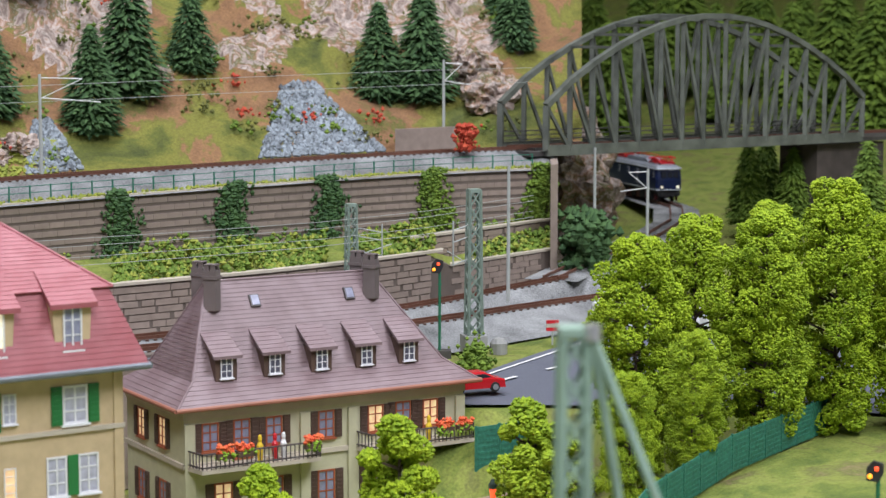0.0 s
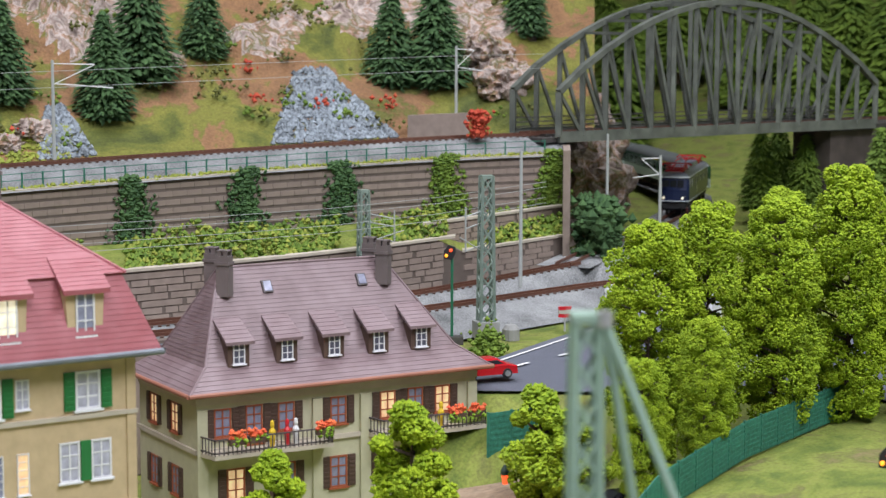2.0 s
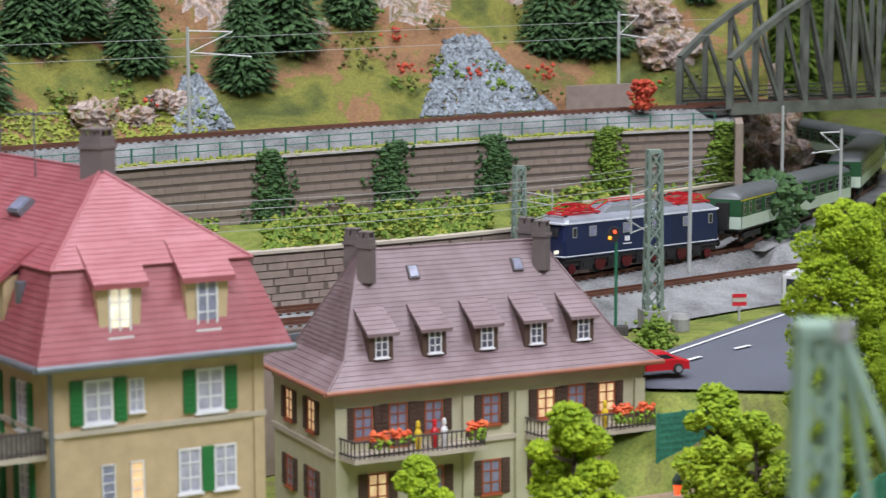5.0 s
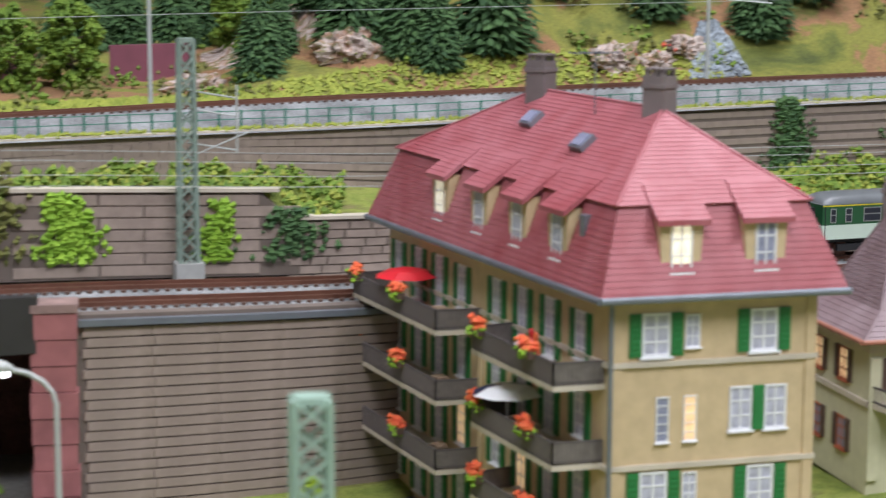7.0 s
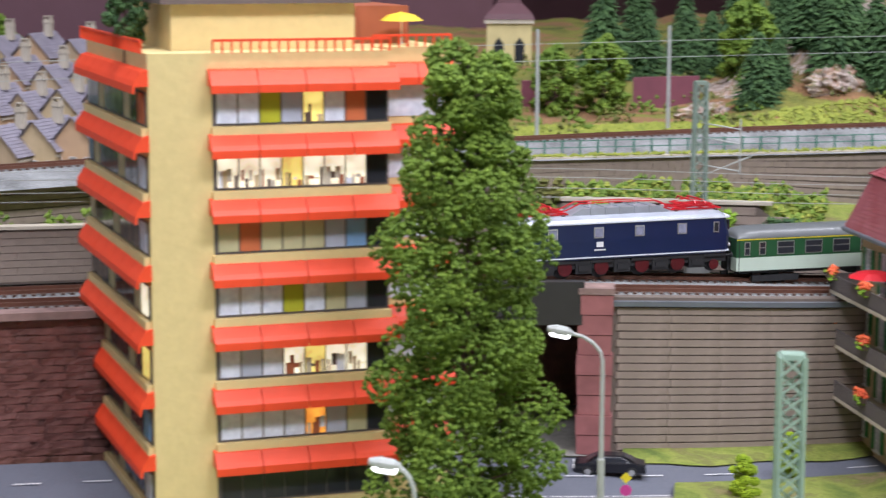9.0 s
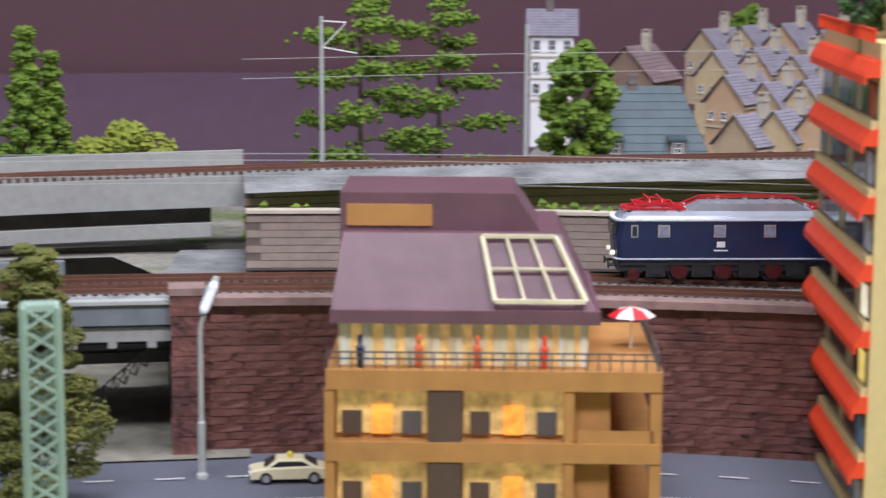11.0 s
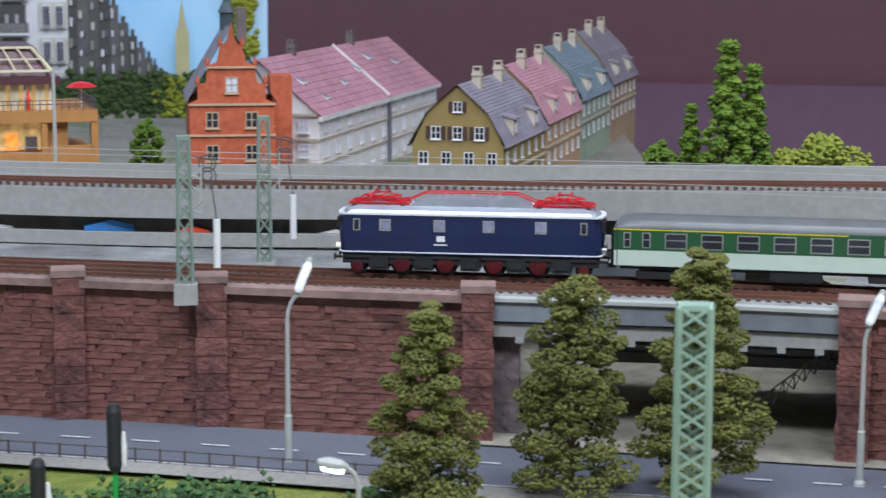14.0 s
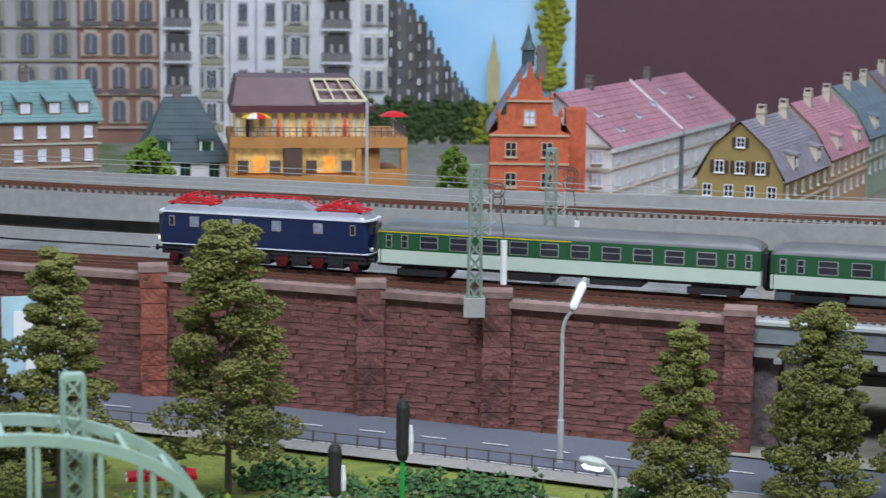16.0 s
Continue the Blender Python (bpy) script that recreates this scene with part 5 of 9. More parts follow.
    prism(bm, [tuple(g(a, b, 0).xy) for a, b in ((0.014, 0.022), (0.153, 0.022), (0.153, 0.168), (0.014, 0.168))], T + 0.030, T + 0.042)
    part("penthouse_roof", bm, mat("grey_brown_fascia", (0.16, 0.12, 0.11), 0.6), ob, "grey brown flat roof edge")
    bm = bmesh.new()
    prism(bm, [tuple(g(a, b, 0).xy) for a, b in ((0.15, 0.08), (0.20, 0.08), (0.20, 0.16), (0.15, 0.16))], T, T + 0.026)
    part("stair_head", bm, TERRAFRAME, ob)
    p = g(W + 0.03, 0.06, T - 0.004)
    parasol(ob.matrix_basis @ Matrix.Translation(p), 0.015, [FLOWERYEL], "yellow parasol on the roof terrace")
    return ob


def terrace_house(m, s=1.0, lights=True, umbrella=False):
    """Ochre house with open balconies, a glazed top storey and a violet mansard roof. Its front middle stands at m."""
    ob = thing("terrace_house", m, "ochre terrace house with glazed top floor and violet roof", "house", "ochre terrace houses")
    W, D = 0.20 * s, 0.15 * s
    F = facade(Vector((-W / 2, 0, 0)), 0)
    FR = facade(Vector((W / 2, 0, 0)), 90)
    FL = facade(Vector((-W / 2, D, 0)), -90)
    wallm = bpy.data.materials.get("ochre_brown_plaster") or mat("ochre_brown_plaster", (0.46, 0.22, 0.065), 0.7, var=0.12)
    violet = mat("dark_violet_roof", (0.10, 0.038, 0.046), 0.4, var=0.15) if umbrella else mat("violet_sheet_roof", (0.15, 0.072, 0.092), 0.4, var=0.12)
    N, H = 2, 0.044 * s
    zt = N * H + 0.018 * s
    bm = bmesh.new()
    box(bm, -W / 2 + 0.002, W / 2 - 0.030 * s, 0.012 * s, D, -0.02, zt - 0.002)
    part("wall", bm, wallm, ob, "ochre plaster wall")
    for k in range(N + 1):
        z = zt - k * H
        bm = bmesh.new()
        box(bm, -W / 2, W / 2, 0, D, z - 0.012 * s, z)
        part("floor_band", bm, wallm, ob, "ochre floor band")
    for x in (-W / 2 + 0.002, -W / 2 + 0.071 * s, W / 2 - 0.055 * s, W / 2 - 0.004):
        bm = bmesh.new()
        wide = 0.010 * s if abs(x) < W / 2 - 0.06 * s else 0.003 * s
        box(bm, x - wide, x + wide if x < W / 2 - 0.01 else x + 0.004, 0.001, 0.012 * s, -0.02, zt - 0.012 * s)
        part("pier", bm, BROWNWOOD if wide > 0.005 else wallm, ob)
    dim = bpy.data.materials.get("dim_lit_room") or glow("dim_lit_room", (0.72, 0.42, 0.15), 0.26)
    lit = (dim, dim) if lights else (CURTAIN, dim)
    for k in range(N + 1):
        z = zt - (k + 1) * H
        for j, (a, b) in enumerate(((0.006, 0.060), (0.082, 0.142))):
            bm = bmesh.new()
            box(bm, a * s, b * s, 0.0105 * s, 0.0135 * s, z + 0.003 * s, z + H - 0.013 * s, F)
            part("lit_room", bm, lit[(j + k) % 2] if k < 2 else dim, ob, "lit room behind glass")
            for q in range(3):
                x = a + (b - a) * (q + 0.5) / 3
                bm = bmesh.new()
                box(bm, (x - 0.006) * s, (x + 0.006) * s, 0.0085 * s, 0.0102 * s, z + 0.003 * s, z + (0.017 + 0.004 * (q % 2)) * s, F)
                part("furniture", bm, (BROWNWOOD, LITORANGE if lights and q == 1 else TERRAFRAME, RAILING)[q], ob)
        bm = bmesh.new()
        box(bm, 0.150 * s, W - 0.004, 0.001, 0.002, z, z + 0.008 * s, F)
        part("balustrade", bm, wallm, ob)
    # terrace storey
    hz = 0.031 * s
    bm = bmesh.new()
    box(bm, -W / 2 + 0.008 * s, W / 2 - 0.045 * s, 0.016 * s, D - 0.01, zt, zt + hz)
    part("glass_storey", bm, dim if lights else CURTAIN, ob, "curtained glazed storey")
    for x in frange(-W / 2 + 0.010 * s, W / 2 - 0.047 * s, 0.0125 * s):
        bm = bmesh.new()
        box(bm, x - 0.0008 * s, x + 0.0008 * s, 0.0145 * s, 0.0162 * s, zt, zt + hz)
        part("mullion", bm, WHITEFRAME, ob, "pale window post")
    bm = bmesh.new()
    n = 11
    for i in range(n + 1):
        x = -W / 2 + 0.008 * s + (W - 0.053 * s) * i / n
        box(bm, x - 0.0012, x + 0.0012, 0.0145 * s, 0.0165 * s, zt, zt + hz)
        if i < n:
            box(bm, x + 0.002, x + 0.006 * s, 0.0152 * s, 0.0162 * s, zt, zt + hz)
    part("glazing_bar", bm, mat("cream_frame", (0.72, 0.66, 0.45), 0.5), ob, "cream glazing bars")
    bm = bmesh.new()
    for a, b in (((-W / 2 + 0.001, 0.002), (W / 2 - 0.002, 0.002)), ((W / 2 - 0.002, 0.002), (W / 2 - 0.002, D))):
        for z in (zt + 0.0065 * s, zt + 0.0105 * s):
            bar(bm, (*a, z), (*b, z), 0.0009)
        L = math.hypot(b[0] - a[0], b[1] - a[1])
        for i in range(int(L / 0.007) + 1):
            k = i * 0.007 / L
            bar(bm, (a[0] + (b[0] - a[0]) * k, a[1] + (b[1] - a[1]) * k, zt), (a[0] + (b[0] - a[0]) * k, a[1] + (b[1] - a[1]) * k, zt + 0.011 * s), 0.0008)
    part("railing", bm, RAILING, ob, "dark metal railing")
    # roof
    zr, w0, w1 = zt + hz, -W / 2 + 0.002 * s, W / 2 - 0.038 * s
    e = [Vector(v) for v in ((w0, 0.008 * s, zr), (w1, 0.008 * s, zr), (w1, D, zr), (w0, D, zr))]
    i, rh = 0.022 * s, (0.034 if umbrella else 0.047) * s
    u = [Vector(v) for v in ((w0 + i * 0.3, 0.008 * s + i, zr + rh), (w1 - i, 0.008 * s + i, zr + rh), (w1 - i, D - i, zr + rh), (w0 + i * 0.3, D - i, zr + rh))]
    bm = bmesh.new()
    vs = [bm.verts.new(v) for v in (*e, *u)]
    for f in ((0, 1, 5, 4), (1, 2, 6, 5), (2, 3, 7, 6), (3, 0, 4, 7), (4, 5, 6, 7), (0, 3, 2, 1)):
        bm.faces.new([vs[q] for q in f])
    roof = part("roof", bm, violet, ob, "violet mansard roof")
    bm = bmesh.new()
    box(bm, w0, w1 + 0.001, 0.006 * s, D, zr - 0.004 * s, zr + 0.004 * s)
    part("fascia", bm, violet, ob)
    if not umbrella:
        bm = bmesh.new()
        prism(bm, [(w0 + 0.004 * s, zr + 0.04 * s), (w1 - 0.030 * s, zr + 0.04 * s), (w1 - 0.050 * s, zr + 0.070 * s), (w0 + 0.004 * s, zr + 0.070 * s)], 0.040 * s, D - 0.03 * s, axis="y")
        part("roof_box", bm, violet, roof, "violet raised roof part")
        bm = bmesh.new()
        box(bm, w0 + 0.008 * s, w0 + 0.060 * s, 0.0385 * s, 0.04 * s, zr + 0.050 * s, zr + 0.063 * s)
        part("roof_box_front", bm, wallm, roof)
    # sloping skylight on the right end
    bm = bmesh.new()
    c = [Vector(v) for v in ((w1 - 0.062 * s, 0.0065 * s, zr + 0.010 * s), (w1 - 0.008 * s, 0.0065 * s, zr + 0.010 * s), (w1 - 0.026 * s, 0.026 * s, zr + rh - 0.001), (w1 - 0.070 * s, 0.026 * s, zr + rh - 0.001))]
    for a, b in zip(c, c[1:] + c[:1]):
        bar(bm, a, b, 0.0024)
    for k in (0.33, 0.66):
        bar(bm, c[0].lerp(c[1], k), c[3].lerp(c[2], k), 0.0014)
    bar(bm, c[0].lerp(c[3], 0.5), c[1].lerp(c[2], 0.5), 0.0014)
    sk = part("skylight", bm, MESHES.get("cream") or bpy.data.materials["cream_frame"], roof, "cream framed sloping skylight")
    if umbrella:
        parasol(m @ pose(-W / 2 + 0.03 * s, 0.006, zt), 0.016, [LOCORED, FLOWERYEL, WHITE], "striped parasol on a roof terrace")
        parasol(m @ pose(W / 2 - 0.012, 0.03, zt), 0.016, [LOCORED], "red parasol on a roof terrace")
    else:
        parasol(m @ pose(W / 2 - 0.014, 0.07, zt), 0.015, [LOCORED, WHITE], "red and white parasol on a roof terrace")
    for k, x in enumerate((-0.08, -0.045, -0.01, 0.03)):
        figurine(m @ pose(x * s, 0.008, zt), (LOCOBLUE, FLOWER, FLOWER, ORANGE)[k], "small painted figure seated on a terrace")
    return ob


RED_HOUSE = red_house()
BROWN_HOUSE = brown_house()
TOWER = tower()
STREET_HOUSE = terrace_house(at(17.6, 1.075, -0.005, 0))
CAFE = terrace_house(at(-18.65, 1.84, 0.096, 4), 0.95, True, True)


# ---- trees and plants ----
def branch_tree(name, h, r, shape, material, n, size, trunk_h=0.15, seed=1, label="", category="tree", lumps=26, droop=0.0, flat=0.8):
    """A trunk with limbs and a crown of many small lumps; shape(t) is the crown's half width at height t, 0 to 1."""
    random.seed(seed)
    ob = thing(name, Matrix.Identity(4), label, category)
    bm = bmesh.new()
    bar(bm, (0, 0, -0.01), (0, 0, h * 0.55), max(0.004, r * 0.13), n=7, w2=max(0.002, r * 0.05))
    bar(bm, (0, 0, h * 0.55), (0, 0, h * 0.95), max(0.002, r * 0.05), n=6, w2=0.001)
    part("trunk", bm, BARK, ob, "brown trunk")
    bm = bmesh.new()
    cl = []
    for i in range(lumps):
        t = (i + random.random()) / lumps
        a = i * 2.4 + random.uniform(-0.5, 0.5)
        k = shape(t) * r * random.uniform(0.60, 1.0)
        z = h * (trunk_h + (1 - trunk_h) * t)
        c = Vector((k * math.cos(a), k * math.sin(a), z - droop * k))
        bar(bm, (0, 0, z - k * 0.4), c, 0.0016, n=4, w2=0.0006)
        cl.append((c, max(0.007, r * (0.20 + 0.24 * shape(t))) * random.uniform(0.7, 1.25)))
    part("branchwork", bm, BARK, ob)
    bm = bmesh.new()
    pts = []
    for _ in range(n):
        c, q = random.choice(cl)
        d = Vector((random.gauss(0, 1), random.gauss(0, 1), random.gauss(0, 1))).normalized()
        pts.append(c + Vector((d.x, d.y, d.z * flat)) * q * random.uniform(0.70, 1.08))
    crumbs(bm, pts, size)
    raw_part("crown", bm, material, ob, "crown of small leaves")
    return ob


def fir(h, r, seed, material=None):
    """A fir in drooping tiers of needle tufts."""
    random.seed(seed)
    ob = thing("fir_tree", Matrix.Identity(4), "dark green fir tree on the slope", "fir tree", "fir trees")
    bm = bmesh.new()
    bar(bm, (0, 0, -0.02), (0, 0, h * 0.95), 0.005, n=6, w2=0.001)
    part("trunk", bm, BARK, ob, "brown trunk")
    bm = bmesh.new()
    tiers = 30
    for i in range(tiers):
        t = i / (tiers - 1)
        z = h * (0.05 + 0.93 * t)
        rr = r * (1 - t ** 1.5) ** 0.9 * min(1.0, 0.70 + 2.2 * t) + 0.0015
        n = max(7, int(30 * (1 - t) + 8))
        for j in range(n):
            a = 2 * math.pi * (j + random.random()) / n + i * 0.7
            L = rr * random.uniform(0.70, 1.08)
            d, s = Vector((math.cos(a), math.sin(a), 0)), Vector((-math.sin(a), math.cos(a), 0))
            for m in range(3):
                k = 0.45 + 0.25 * m + random.uniform(-0.06, 0.06)
                w = 0.0022 + 0.0016 * random.random()
                p = Vector((0, 0, z + random.uniform(-0.002, 0.002))) + d * L * k + Vector((0, 0, -L * 0.35 * k))
                q = p + d * 0.0075 * random.uniform(0.7, 1.3) + Vector((0, 0, -0.0045 + 0.004 * random.random())) + s * random.uniform(-0.002, 0.002)
                v = [bm.verts.new(x) for x in (p + Vector((0, 0, 0.002)), p + s * w, q, p - s * w)]
                bm.faces.new((v[0], v[1], v[2]))
                bm.faces.new((v[0], v[2], v[3]))
                bm.faces.new((v[1], v[3], v[2]))
    raw_part("crown", bm, material or FOLDARK, ob, "tiers of dark needles")
    return ob


def put_all(proto, places, scale_first=True):
    """Copies of a tree at (pose, scale); the first place takes the tree itself."""
    for i, (m, s) in enumerate(places):
        ob = proto if i == 0 else copy_thing(proto, m)
        ob.matrix_basis = m
        ob.scale = (s, s, s)


column = lambda t: min(1.0, 0.55 + 1.6 * t) * (1.0 if t < 0.7 else max(0.25, 1 - (t - 0.7) * 2.1))
cone = lambda t: (1 - t) ** 0.7 + 0.12
ball = lambda t: math.sqrt(max(0.05, 1 - (2 * t - 0.9) ** 2))

bright_a = branch_tree("broadleaf_tree", 0.18, 0.027, column, FOLBRIGHT, 22000, 0.00125, 0.10, 3, "bright green broadleaf tree beside the green fence", lumps=62)
tagged(bright_a, group="row of bright trees")
bright_b = branch_tree("broadleaf_tree", 0.18, 0.028, column, FOLBRIGHT, 22000, 0.00125, 0.10, 8, "bright green broadleaf tree beside the road", lumps=62)
tagged(bright_b, group="row of bright trees")
put_all(bright_a, [(at(75.6, 1.49, -0.002, 0), 1.03), (at(79.1, 1.54, 0.018, 70), 1.0), (at(82.9, 1.60, 0.02, 10), 1.05), (at(75.4, 1.40, -0.005, 200), 0.6)])
put_all(bright_b, [(at(77.2, 1.53, 0.012, 30), 1.0), (at(81.0, 1.58, 0.018, 200), 1.10), (at(77.1, 1.44, 0.012, 300), 0.62), (at(79.3, 1.66, 0.03, 120), 0.9)])
small = branch_tree("small_tree", 0.075, 0.018, ball, FOLBRIGHT, 5000, 0.0015, 0.2, 5, "small bright green tree before the villa", lumps=20)
tagged(small, group="small trees")
put_all(small, [(at(65.4, 1.40, -0.045, 0), 1.08), (at(69.15, 1.42, -0.042, 90), 1.4), (at(72.7, 1.48, -0.034, 40), 1.3), (at(73.6, 1.46, -0.03, 140), 1.1), (at(49.6, 1.42, -0.06, 20), 0.55), (at(48.2, 1.33, -0.06, 60), 0.6)])
tall = branch_tree("tall_tree", 0.330, 0.047, lambda t: 0.95 if t < 0.55 else max(0.3, 0.95 - (t - 0.55) * 1.35), FOLMID, 24000, 0.0019, 0.05, 11, "tall mid green tree beside the tower block", lumps=70)
tall.matrix_basis = at(39.3, 1.09, -0.035)
olive_a = branch_tree("conifer_tree", 0.17, 0.034, cone, FOLOLIVE, 12000, 0.0015, 0.17, 21, "olive green conifer beside the street", lumps=46, droop=0.3, flat=0.48)
olive_b = branch_tree("conifer_tree", 0.17, 0.040, lambda t: (1 - t) ** 0.55 * 0.8 + 0.15, FOLOLIVE, 12000, 0.0015, 0.17, 27, "olive green conifer beside the street", lumps=48, droop=0.28, flat=0.48)
tagged(olive_a, group="street conifers")
tagged(olive_b, group="street conifers")
put_all(olive_a, [(at(-5.6, 1.08, -0.02), 0.96), (at(3.4, 1.14, 0.0, 100), 1.0), (at(-28.4, 1.10, 0.005, 60), 1.08), (at(-31.5, 1.12, 0.0, 200), 1.0)])
put_all(olive_b, [(at(-0.8, 1.13, -0.005, 30), 0.92), (at(-22.3, 1.09, 0.025, 160), 1.07)])
# firs on the hill: bearing, distance behind the upper track, size
def on_hill(a, d):
    return at(a, UR(a) + 0.06 + d, UZ(a) - 0.012 + hill_height(a, d), random.uniform(0, 360))
fir_a, fir_b, fir_c = fir(0.112, 0.036, 31), fir(0.112, 0.033, 32), fir(0.108, 0.038, 33)
random.seed(5)
put_all(fir_a, [(on_hill(61.9, 0.125), 1.2), (on_hill(68.75, 0.12), 1.0), (on_hill(59.0, 0.22), 1.15), (on_hill(56.4, 0.20), 1.1), (on_hill(53.6, 0.24), 0.9), (on_hill(51.0, 0.28), 0.8), (on_hill(48.8, 0.33), 0.9), (on_hill(72.3, 0.22), 0.9), (on_hill(63.5, 0.42), 1.0), (on_hill(45.8, 0.5), 0.9)])
put_all(fir_b, [(on_hill(60.9, 0.065), 1.0), (on_hill(70.0, 0.105), 1.2), (on_hill(57.8, 0.26), 0.95), (on_hill(54.9, 0.30), 1.0), (on_hill(52.4, 0.33), 0.8), (on_hill(49.9, 0.40), 0.85), (on_hill(47.3, 0.45), 0.9), (on_hill(71.6, 0.34), 0.8), (on_hill(66.0, 0.45), 1.1), (on_hill(44.4, 0.55), 1.0)])
put_all(fir_c, [(on_hill(58.2, 0.34), 1.05), (on_hill(55.6, 0.38), 1.0), (on_hill(62.2, 0.33), 1.0), (on_hill(53.0, 0.40), 0.95), (on_hill(60.2, 0.40), 1.05), (on_hill(46.6, 0.36), 0.75), (on_hill(71.9, 0.5), 1.0), (on_hill(69.7, 0.47), 1.0)])
random.seed(16)
fir_e = fir(0.10, 0.031, 36)
put_all(fir_e, [(on_hill(43.4 + 1.35 * i + random.uniform(-0.3, 0.3), 0.26 + 0.22 * random.random()), random.uniform(0.7, 1.15)) for i in range(10)])
fir_f = fir(0.10, 0.029, 37)
put_all(fir_f, [(on_hill(47.5 + 1.05 * i + random.uniform(-0.3, 0.3), 0.20 + 0.26 * random.random()), random.uniform(0.75, 1.1)) for i in range(12)] + [(on_hill(62.8 + 1.0 * i, 0.36 + 0.05 * (i % 3)), 1.0) for i in range(8)])
random.seed(23)
fir_g = fir(0.105, 0.034, 38)
put_all(fir_g, [(on_hill(a, d), s) for a, d, s in ((58.2, 0.10, 1.0), (54.0, 0.07, 1.3), (52.6, 0.045, 0.8), (52.0, 0.07, 0.95), (55.6, 0.15, 1.05), (56.8, 0.14, 1.0), (50.4, 0.11, 1.0), (63.6, 0.16, 0.9), (72.5, 0.16, 0.9))] + [(on_hill(48.0 + 0.85 * i + random.uniform(-0.3, 0.3), random.uniform(0.09, 0.19)), random.uniform(0.55, 0.95)) for i in range(6)])
fir_d = fir(0.10, 0.026, 41, FOLMID)
random.seed(6)
put_all(fir_d, [(at(a + 2.3, r, 0.085 + max(0, r - 3.0) * 0.16, 40 * a), s) for a, r, s in ((73.3, 3.7, 1.4), (74.6, 3.9, 1.7), (76.0, 3.8, 1.6), (77.2, 3.9, 1.9), (78.4, 3.8, 1.8), (79.4, 4.0, 1.9), (80.5, 3.9, 2.0), (81.4, 3.6, 1.6), (76.75, 2.62, 1.0), (77.25, 2.68, 1.05), (77.95, 2.6, 0.95), (79.95, 2.5, 1.1), (75.2, 4.2, 2.0), (72.6, 4.0, 1.7))])
fir_h = fir(0.11, 0.024, 43, FOLMID)
put_all(fir_h, [(at(a, r, 0.10 + max(0, r - 3.3) * 0.19, 50 * a), random.uniform(1.5, 2.5)) for a, r in ((75.2 + 1.05 * i + random.uniform(-0.12, 0.12), random.uniform(3.35, 4.1)) for i in range(10))])


def patch(name, places, size, material, label, category="plants"):
    bm = bmesh.new()
    crumbs(bm, places, size)
    return tagged(raw_part(name, bm, material), label, category, kind="stuff")


random.seed(9)
# low plants on the terrace and ivy on the walls
def terrace_points(a0, a1, n):
    out = []
    for _ in range(n):
        a = random.uniform(a0, a1)
        if noise.noise(Vector((a * 0.6, 0, 0))) < -0.25:
            continue
        k = random.uniform(0, 1)
        lump = max(0.0, noise.noise(Vector((a * 1.4, k * 2, 3.0))) + 0.25)
        r = W2(a) + 0.008 + (W1(a) - W2(a) - 0.008) * k ** 1.3
        z = (WT(a) - 0.004) + (UZ(a) - HB(a) - WT(a) + 0.006) * k + random.uniform(0, 0.004 + 0.020 * lump)
        out.append(P(a, r, z))
    return out
patch("terrace_plants", terrace_points(42, 73.5, 5200), 0.0034, FOLMID, "low green bushes along the terrace")
patch("terrace_plants", terrace_points(42, 73.5, 3000), 0.0032, FOLLEAF, "yellow green bushes along the terrace")
patch("terrace_plants", terrace_points(10, 42, 1800), 0.0034, FOLMID, "low green bushes along the terrace")
def ivy_points(a, w, n, top, bottom, rf):
    out = []
    for _ in range(n):
        k = random.random()
        aa = a + random.gauss(0, w) * (1.25 - 0.6 * k) + 0.10 * math.sin(k * 5 + a)
        out.append(P(aa, rf(aa) - random.uniform(0, 0.005), bottom(aa) + (top(aa) - bottom(aa)) * k))
    return out
HT, HF = (lambda a: UZ(a) - WD(a) + 0.006), (lambda a: UZ(a) - HB(a))
for a in (61.6, 64.75, 67.3, 70.3, 73.2):
    patch("ivy", ivy_points(a, 0.24, 520, HT, HF, W1), 0.0030, FOLDARK if a < 68 else FOLMID, "dark green ivy on the block wall", "ivy")
patch("ivy", ivy_points(43.5, 0.32, 420, lambda a: TZ(a) + 0.05, lambda a: TZ(a) + 0.002, W2), 0.0034, FOLLIME, "lime green creeper on the block wall", "ivy")
patch("ivy", ivy_points(47.2, 0.2, 260, lambda a: TZ(a) + 0.045, lambda a: TZ(a) + 0.002, W2), 0.0034, FOLLIME, "lime green creeper on the block wall", "ivy")
patch("ivy", ivy_points(49.0, 0.4, 200, lambda a: TZ(a) + 0.04, lambda a: TZ(a) + 0.002, W2), 0.0034, FOLDARK, "dark green creeper on the block wall", "ivy")
patch("ivy", ivy_points(41.6, 0.5, 300, lambda a: TZ(a) + 0.07, lambda a: TZ(a) + 0.002, W2), 0.0036, FOLOLIVE, "olive green creeper on the block wall", "ivy")
def slope_points(a0, a1, d0, d1, n, lift=0.002):
    return [P(a, UR(a) + 0.06 + d, UZ(a) - 0.006 + hill_height(a, d) + lift) for a, d in ((random.uniform(a0, a1), random.uniform(d0, d1)) for _ in range(n))]
pts = []
for _ in range(2600):
    k = random.random() ** 0.7
    mid, half = 67.2 - 0.7 * (1 - k), 0.45 + 1.3 * k
    a, d = mid + random.uniform(-half, half), 0.004 + 0.115 * (1 - k)
    pts.append(P(a, UR(a) + 0.06 + d, UZ(a) - 0.006 + hill_height(a, d) + 0.001))
